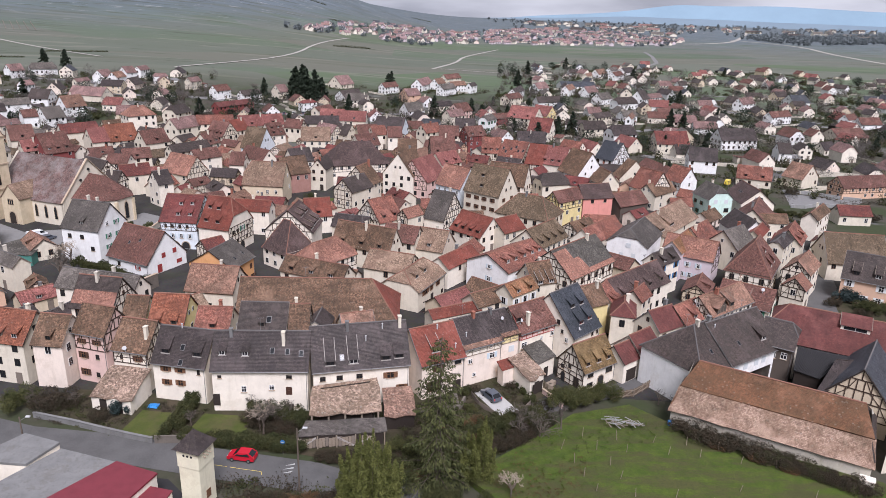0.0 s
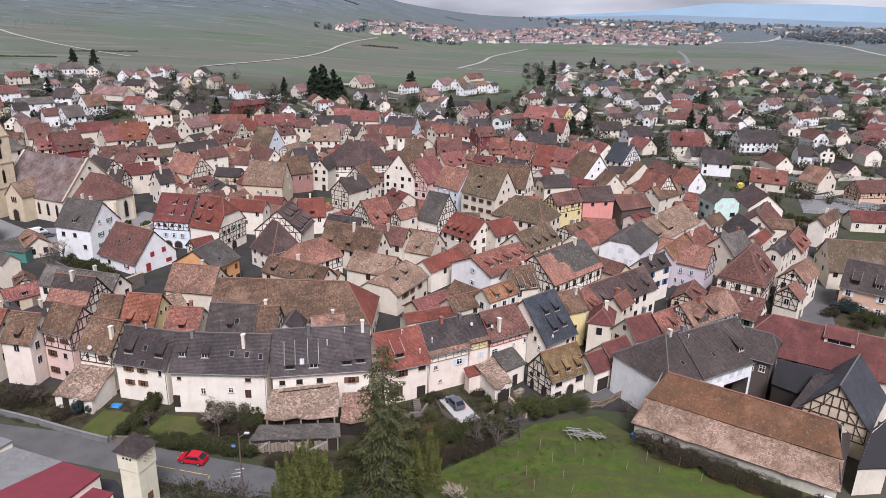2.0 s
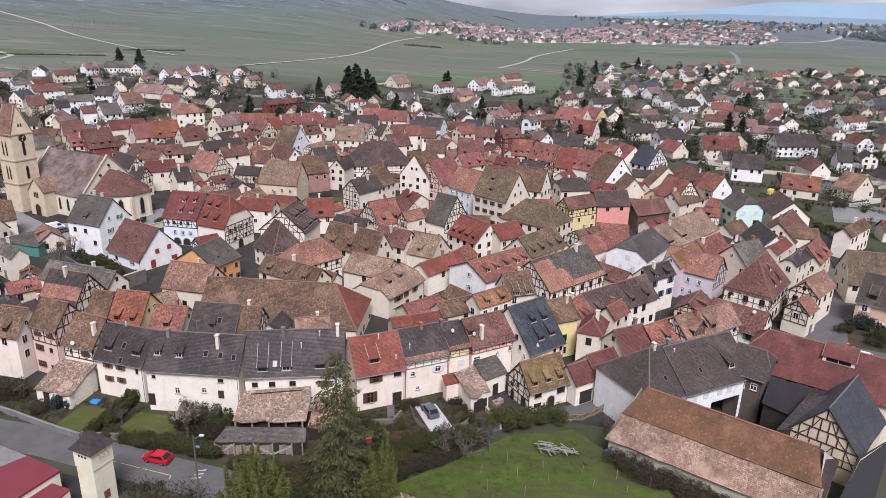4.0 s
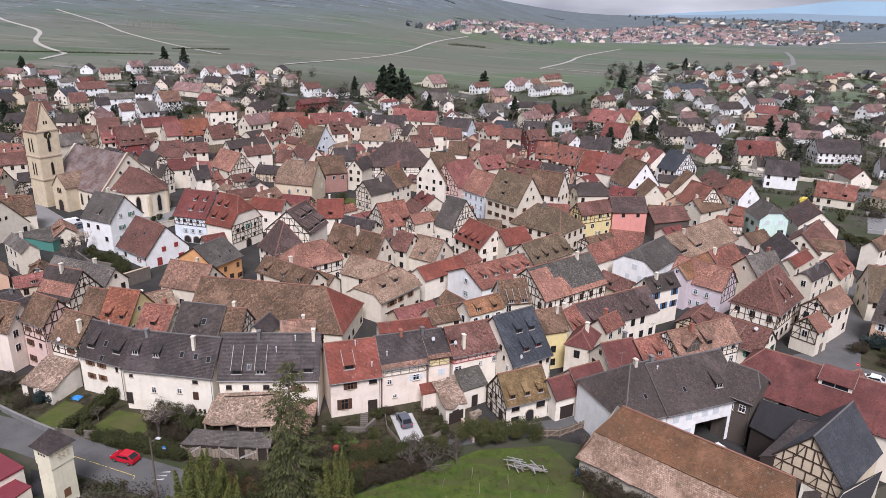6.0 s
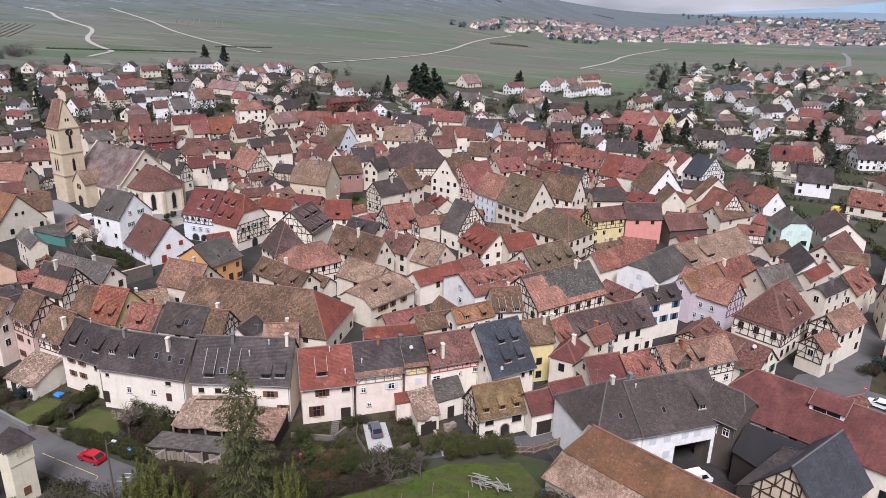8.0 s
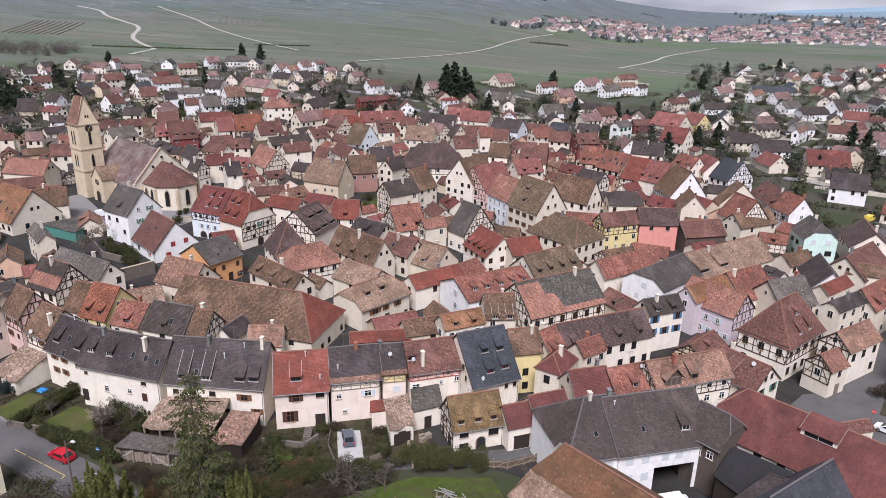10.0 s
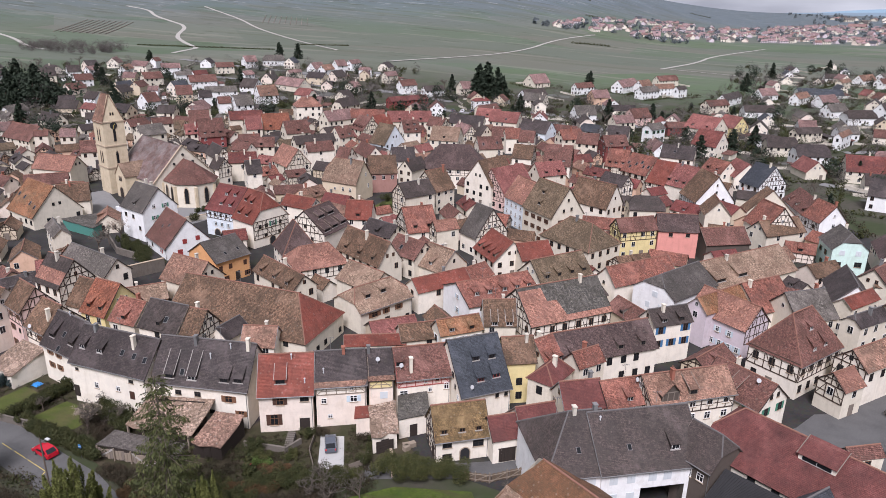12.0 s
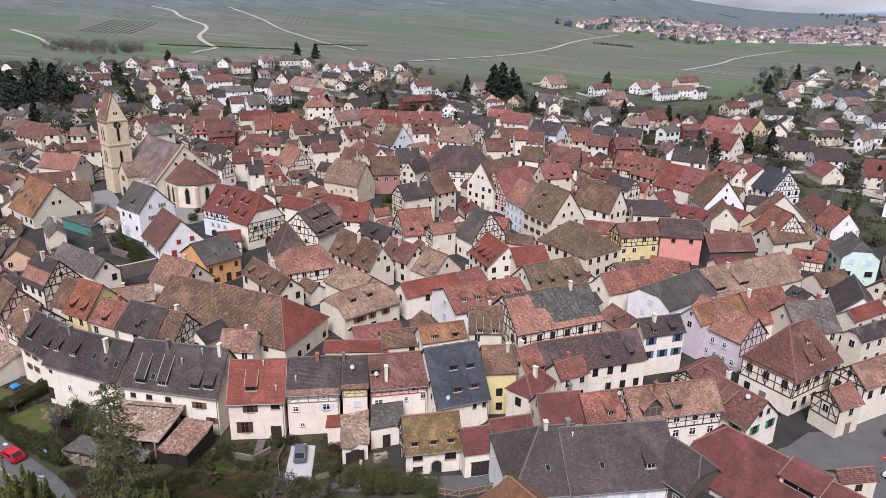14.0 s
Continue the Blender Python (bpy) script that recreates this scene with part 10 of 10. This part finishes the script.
for _ in range(6000):
    a, d = radians(rnd.uniform(-34, 54)), 250 * (3.4 ** rnd.random())
    x, y = -math.sin(a) * d, math.cos(a) * d
    limit = 880 if a < radians(-4) else (560 if a > radians(18) else 490)
    if d > limit or within(x, y, TOWN) or built(x, y, gap=2.5) or planted > 260:
        continue
    if x > 60 and y < 300 and rnd.random() < 0.75:
        continue
    planted += 1
    q = rnd.random()
    m = pose(x, y, rise(x, y) - 0.1, 0, 0, rnd.uniform(0, 360)) @ Matrix.Scale(rnd.uniform(0.6, 1.2), 4)
    if q < 0.16:
        plant("conifer", rnd.choice(CON[:2]), m, "dark evergreen conifer between houses", "conifer", "conifers of the outskirts")
    elif q < 0.55:
        plant("bare_tree", rnd.choice(FAR_BARE), m, "leafless tree in a garden of the outskirts", "tree", "bare trees of the outskirts", ("trunk", "crown"))
    else:
        plant("shrub", rnd.choice(FAR_BUSH), m, "shrubs in a garden of the outskirts", "shrub", "shrubs of the outskirts", ("stems", "leaves"))

# ---- garden hedges, walls and garages of the detached houses ----
plot_hedge, plot_dry = [], []
YARD = Sink()
for p in PLOTS:
    x, y, yaw, l, w = p[:5]
    if within(x, y, TOWN) or math.hypot(x, y) < 240 or y < 225:
        continue
    c, s = math.cos(yaw), math.sin(yaw)
    L, W = l + rnd.uniform(4, 8), w + rnd.uniform(5, 9)
    for (ax, ay), (bx, by) in (((-L, -W), (L, -W)), ((L, -W), (L, W)), ((L, W), (-L, W)), ((-L, W), (-L, -W))):
        q = rnd.random()
        A, B = (x + c * ax - s * ay, y + s * ax + c * ay), (x + c * bx - s * by, y + s * bx + c * by)
        n = int(math.hypot(B[0] - A[0], B[1] - A[1]) / 1.6)
        line = [(A[0] + (B[0] - A[0]) * i / n, A[1] + (B[1] - A[1]) * i / n) for i in range(n)]
        line = [v for v in line if not built(*v, gap=0.8)]
        if q < 0.38:
            plot_hedge += line
        elif q < 0.6:
            plot_dry += line
        elif q < 0.8 and line:
            for i in range(0, len(line) - 3, 3):
                b = Build()
                u, v = line[i], line[i + 3]
                z = rise(*u)
                b.box((0, -0.12, -0.4), (math.hypot(v[0] - u[0], v[1] - u[1]), 0.12, 1.1))
                part("panel", b, "old_plaster", YARD, m=pose(u[0], u[1], z, 0, 0, math.degrees(math.atan2(v[1] - u[1], v[0] - u[0]))))
    if rnd.random() < 0.6:
        gx, gy = x + c * (l + 3.2) - s * rnd.uniform(-2, 3), y + s * (l + 3.2) + c * rnd.uniform(-2, 3)
        if not built(gx, gy, gap=2.2):
            g = Sink(YARD.store, pose(gx, gy, rise(gx, gy) - 0.3, 0, 0, math.degrees(yaw)))
            b = Build()
            b.box((-2, -3.2, 0), (2, 3.2, 2.6))
            part("wall", b, rnd.choice(("wall_cream", "old_plaster", "plank", "dark_wood")), g)
            b = Build()
            b.box((-1.3, -3.26, 0.3), (1.3, -3.2, 2.3))
            part("door", b, rnd.choice(("timber_grey", "tin_dark", "frame_white")), g)
            b = Build()
            b.slab([(-2.3, -3.5, 2.6), (2.3, -3.5, 2.6), (2.3, 3.5, 3.3), (-2.3, 3.5, 3.3)], 0.15)
            part("roof", b, rnd.choice(("roof_greybrown", "roof_slate", "concrete", "roof_brownred")), g)
YARD.link("garden_buildings", "garages, sheds and low garden walls beside detached houses", "garages")

# ---- hedges and thickets between the houses ----
green, brown, dead, tall = [], [], [], []
for _ in range(4600):
    a, d = radians(rnd.uniform(-35, 55)), 262 * (3.2 ** rnd.random())
    x, y = -math.sin(a) * d, math.cos(a) * d
    limit = 860 if a < radians(-4) else (560 if a > radians(18) else 480)
    if d < limit and not within(x, y, TOWN) and not built(x, y, gap=1.2) and not (x > 60 and y < 330 and rnd.random() < 0.88):
        k = rnd.random()
        (green if k < 0.38 else brown if k < 0.62 else tall if k < 0.68 else dead).append((x, y))

# ---- ways through the fields ----
for pts, w in (([(-384, 498), (-399, 538), (-405, 552), (-464, 598), (-518, 647), (-574, 729), (-627, 759), (-684, 789), (-725, 826), (-778, 836)], 4.5),
               ([(-701, 910), (-582, 839), (-507, 773), (-454, 734), (-359, 662), (-293, 610)], 3.2), ([(-697, 559), (-611, 528), (-531, 478), (-488, 462)], 4.0),
               ([(-213, 561), (-192, 621), (-165, 769), (-172, 936), (-148, 1074)], 3.2), ([(-16, 727), (10, 836), (17, 934), (76, 1137)], 3.4), ([(-8, 734), (49, 726), (104, 713), (160, 700)], 2.2),
               ([(365, 1542), (612, 1641), (829, 2087), (1387, 3421)], 12), ([(742, 1958), (795, 1660), (702, 1353), (665, 1162), (640, 1000)], 9)):
    ribbon("field_track", pts, w, "gravel", "pale gravel track through the vineyards", 0.35, "track")
for pts in ([(157, 540), (163, 600), (173, 723), (200, 800), (273, 954), (306, 1099), (326, 1218)], [(90, 320), (130, 305), (190, 285), (260, 250)], [(250, 430), (200, 470), (160, 540)], [(330, 520), (260, 560), (175, 600)], [(105, 390), (150, 420), (210, 430), (300, 420)], [(-290, 420), (-230, 425), (-160, 440), (-105, 430)], [(-350, 470), (-280, 465), (-200, 470)], [(-60, 425), (-20, 420), (40, 440), (90, 460)], [(-110, 405), (-60, 400), (0, 395)]):
    ribbon("outskirts_road", pts, 5.5, "pale_asphalt", "grey asphalt road between detached houses", 0.25, "road")


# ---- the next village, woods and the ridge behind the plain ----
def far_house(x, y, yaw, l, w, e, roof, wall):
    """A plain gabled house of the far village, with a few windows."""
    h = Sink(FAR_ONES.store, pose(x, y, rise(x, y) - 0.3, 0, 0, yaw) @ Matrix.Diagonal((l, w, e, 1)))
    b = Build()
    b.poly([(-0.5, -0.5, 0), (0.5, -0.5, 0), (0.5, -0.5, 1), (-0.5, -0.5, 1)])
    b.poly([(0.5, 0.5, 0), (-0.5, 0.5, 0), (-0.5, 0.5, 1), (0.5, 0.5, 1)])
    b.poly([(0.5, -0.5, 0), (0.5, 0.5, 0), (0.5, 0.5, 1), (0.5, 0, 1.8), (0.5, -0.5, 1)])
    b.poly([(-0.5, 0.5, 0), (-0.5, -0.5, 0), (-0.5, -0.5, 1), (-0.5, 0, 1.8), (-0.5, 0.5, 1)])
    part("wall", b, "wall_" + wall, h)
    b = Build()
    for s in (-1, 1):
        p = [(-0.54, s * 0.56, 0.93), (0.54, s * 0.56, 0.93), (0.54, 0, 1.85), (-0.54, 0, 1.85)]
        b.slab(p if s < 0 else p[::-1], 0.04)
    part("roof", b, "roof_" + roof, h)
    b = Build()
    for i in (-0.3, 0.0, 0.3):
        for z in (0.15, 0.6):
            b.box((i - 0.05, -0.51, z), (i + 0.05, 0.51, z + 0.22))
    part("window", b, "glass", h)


FAR_VILLAGE = [(-231, 1090), (-99, 1120), (80, 1310), (290, 1390), (440, 1440), (560, 1760), (520, 2300), (240, 2350), (60, 1900), (-150, 1500)]
n = 0
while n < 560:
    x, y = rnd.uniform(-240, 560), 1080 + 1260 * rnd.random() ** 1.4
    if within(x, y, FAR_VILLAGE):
        # greyed roofs and lilac walls hold some distance haze in their colour
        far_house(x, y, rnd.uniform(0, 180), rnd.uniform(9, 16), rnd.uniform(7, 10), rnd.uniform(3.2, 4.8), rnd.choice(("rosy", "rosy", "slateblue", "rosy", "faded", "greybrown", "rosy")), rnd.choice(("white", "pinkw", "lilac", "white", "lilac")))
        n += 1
n = 0
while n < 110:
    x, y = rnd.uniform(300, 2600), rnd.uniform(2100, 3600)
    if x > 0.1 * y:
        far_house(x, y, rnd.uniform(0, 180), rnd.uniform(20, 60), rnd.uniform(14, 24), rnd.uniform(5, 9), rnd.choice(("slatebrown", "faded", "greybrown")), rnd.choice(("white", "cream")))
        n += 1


FAR_ONES.link("far_village_houses", "red-roofed white houses of the next village on the plain", "houses")


def far_trees(name, spots, size, leaf, label, seed, each=60, grain=0.17, broad=0.6):
    """Many far trees as one stuff object: clumps of leaf sheets with uneven tops."""
    rng = np.random.default_rng(seed)
    pts = []
    each //= 2
    for x, y in [(x + rng.normal() * size * 0.22 * k, y + rng.normal() * size * 0.22 * k) for x, y in spots for k in (0, 1)]:
        h = size * rng.uniform(0.5, 1.3)
        d = rng.normal(size=(each, 3))
        d *= (rng.uniform(0.25, 1.0, each) ** 0.4 / np.linalg.norm(d, axis=1))[:, None]
        q = d * np.array([h * 0.42, h * 0.42, h * 0.46]) * rng.uniform(0.8, 1.2, 3) + np.array([x, y, rise(x, y) + h * 0.46])
        pts.append(q)
    p = np.concatenate(pts)
    v, f = leaf_cloud(p, size * grain, rng, 0.0, broad)
    ob = new(name, cloud_mesh(name, v, f, leaf))
    tagged(ob, label, "trees", kind="stuff")


spots = []
while len(spots) < 330:
    x, y = rnd.uniform(-260, 560), 1060 + 1260 * rnd.random() ** 1.4
    if within(x, y, FAR_VILLAGE):
        spots.append((x, y))
spots += [(-231 + rnd.uniform(-30, 40), 1088 + rnd.uniform(-10, 30)) for _ in range(14)] + [(-60 + rnd.uniform(-40, 40), 1120 + rnd.uniform(-12, 20)) for _ in range(16)]
far_trees("far_trees", spots, 8, "hazy_leaf", "dark trees among the houses of the far village", 81)
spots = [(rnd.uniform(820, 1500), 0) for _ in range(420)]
far_trees("far_wood", [(x, 1700 + (x - 820) * 0.75 + rnd.uniform(0, 420)) for x, _ in spots], 13, "hazy_leaf", "leafless dark wood on the plain", 82)
far_trees("plain_trees", [(rnd.uniform(250, 3000), 0) for _ in range(1)] + [(x, y) for x, y in ((rnd.uniform(200, 3200), rnd.uniform(2200, 4300)) for _ in range(520)) if x > 0.05 * y], 13, "hazy_leaf", "lines of dark trees across the far plain", 83)
scrub = []
for _ in range(22):
    x, y, n = rnd.uniform(-1600, -60), rnd.uniform(800, 2400), rnd.randint(14, 60)
    scrub += [(x + i * 1.5 + rnd.uniform(-1, 1), y + 14 * math.sin(i * 0.05) + rnd.uniform(-1, 1)) for i in range(n)]
far_trees("hill_scrub", scrub, 2.6, "hedge_leaf", "lines of low scrub on the vineyard hill", 84, 30, 0.2)
far_trees("conifer_clump", [(-322 + rnd.uniform(-34, 34), 298 + rnd.uniform(-26, 26)) for _ in range(22)], 15, "needles_dark", "dense clump of dark evergreen trees", 86, 320, 0.06)
far_trees("field_hedge", [(-470 + i * 0.8 + rnd.uniform(-0.5, 0.5), 545 + i * 0.19 + rnd.uniform(-0.6, 0.6)) for i in range(165)] + [(-360 + i * 0.8, 640 + i * 0.4 + rnd.uniform(-0.5, 0.5)) for i in range(60)], 1.3, "hedge_leaf", "dark hedge along a field boundary", 87, 30, 0.25)
far_trees("slope_thicket", [(-470 + rnd.uniform(-45, 45), 470 + rnd.uniform(-25, 25)) for _ in range(60)], 9, "bare_leaf", "leafless thicket at the vineyard edge", 85, 260, 0.1, 0.09)


def ridge_line(name, radius, a0, a1, height, mat, label, seed):
    """A far range of hills on an arc round the village; angles in degrees to the right of the y axis."""
    b = Build()
    n = 90
    tops = []
    for i in range(n + 1):
        f = i / n
        a = radians(a0 + (a1 - a0) * f)
        z = height * (0.62 + 0.38 * math.sin(f * 4.2 + seed)) * min(1, f * 4, (1 - f) * 9 + 0.5) + height * 0.1 * noise.noise((f * 9, seed, 0))
        tops.append((math.sin(a) * radius, math.cos(a) * radius, max(z, 0)))
    for p, q in zip(tops, tops[1:]):
        k = 0.955
        b.poly([(p[0] * k, p[1] * k, -4), (q[0] * k, q[1] * k, -4), q, p])
    ob = part(name, b, mat)
    for p in ob.data.polygons:
        p.use_smooth = True
    tagged(ob, label, "hills", kind="structure")


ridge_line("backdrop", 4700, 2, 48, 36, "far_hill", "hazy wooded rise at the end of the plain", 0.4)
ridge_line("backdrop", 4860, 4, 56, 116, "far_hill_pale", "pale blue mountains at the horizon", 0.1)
far_trees("garden_hedges", green, 4.2, "hedge_leaf", "dark green hedges and evergreens in gardens of the outskirts", 91, 150, 0.085)
far_trees("garden_evergreens", tall, 8.5, "needles_dark", "tall dark evergreens in gardens of the outskirts", 96, 520, 0.05)
far_trees("garden_thicket", brown, 4.0, "dry_leaf", "brown leafless shrubs in gardens of the outskirts", 92, 130, 0.09, 0.16)
far_trees("garden_trees", dead, 8.0, "bare_leaf", "grey leafless trees in gardens of the outskirts", 93, 190, 0.11, 0.09)
far_trees("plot_hedges", plot_hedge, 1.9, "hedge_leaf", "clipped dark hedges round gardens of the outskirts", 94, 40, 0.15)
far_trees("plot_thickets", plot_dry, 2.2, "brown_leaf", "brown winter hedges round gardens of the outskirts", 95, 18, 0.2, 0.25)


# ---- vine plots with pale stakes ----
def vine_plot(corner, along, across, rows, label):
    """Rows of stakes and wires running away from the corner."""
    (x, y), (ax, ay), (bx, by) = corner, along, across
    b = Build()
    for i in range(rows):
        px, py = x + bx * i / rows, y + by * i / rows
        for k in range(6):
            u, v = (px + ax * k / 6, py + ay * k / 6), (px + ax * (k + 0.9) / 6, py + ay * (k + 0.9) / 6)
            d = math.hypot(v[0] - u[0], v[1] - u[1])
            sx, sy = -(v[1] - u[1]) / d * 0.22, (v[0] - u[0]) / d * 0.22
            lo = [(q, r, rise(q, r) + 0.3) for q, r in ((u[0] - sx, u[1] - sy), (v[0] - sx, v[1] - sy), (v[0] + sx, v[1] + sy), (u[0] + sx, u[1] + sy))]
            b.slab([(q, r, z + 0.6) for q, r, z in lo], 0.6, (0, 0, -0.7))
    tagged(part("vine_plot", b, "timber_grey"), label, "vines", kind="stuff")


vine_plot((-580, 610), (-70, 110), (-62, -20), 9, "pale stakes and wires in rows of young vines")
vine_plot((-470, 830), (-45, 70), (-70, -10), 9, "pale stakes and wires in rows of young vines")
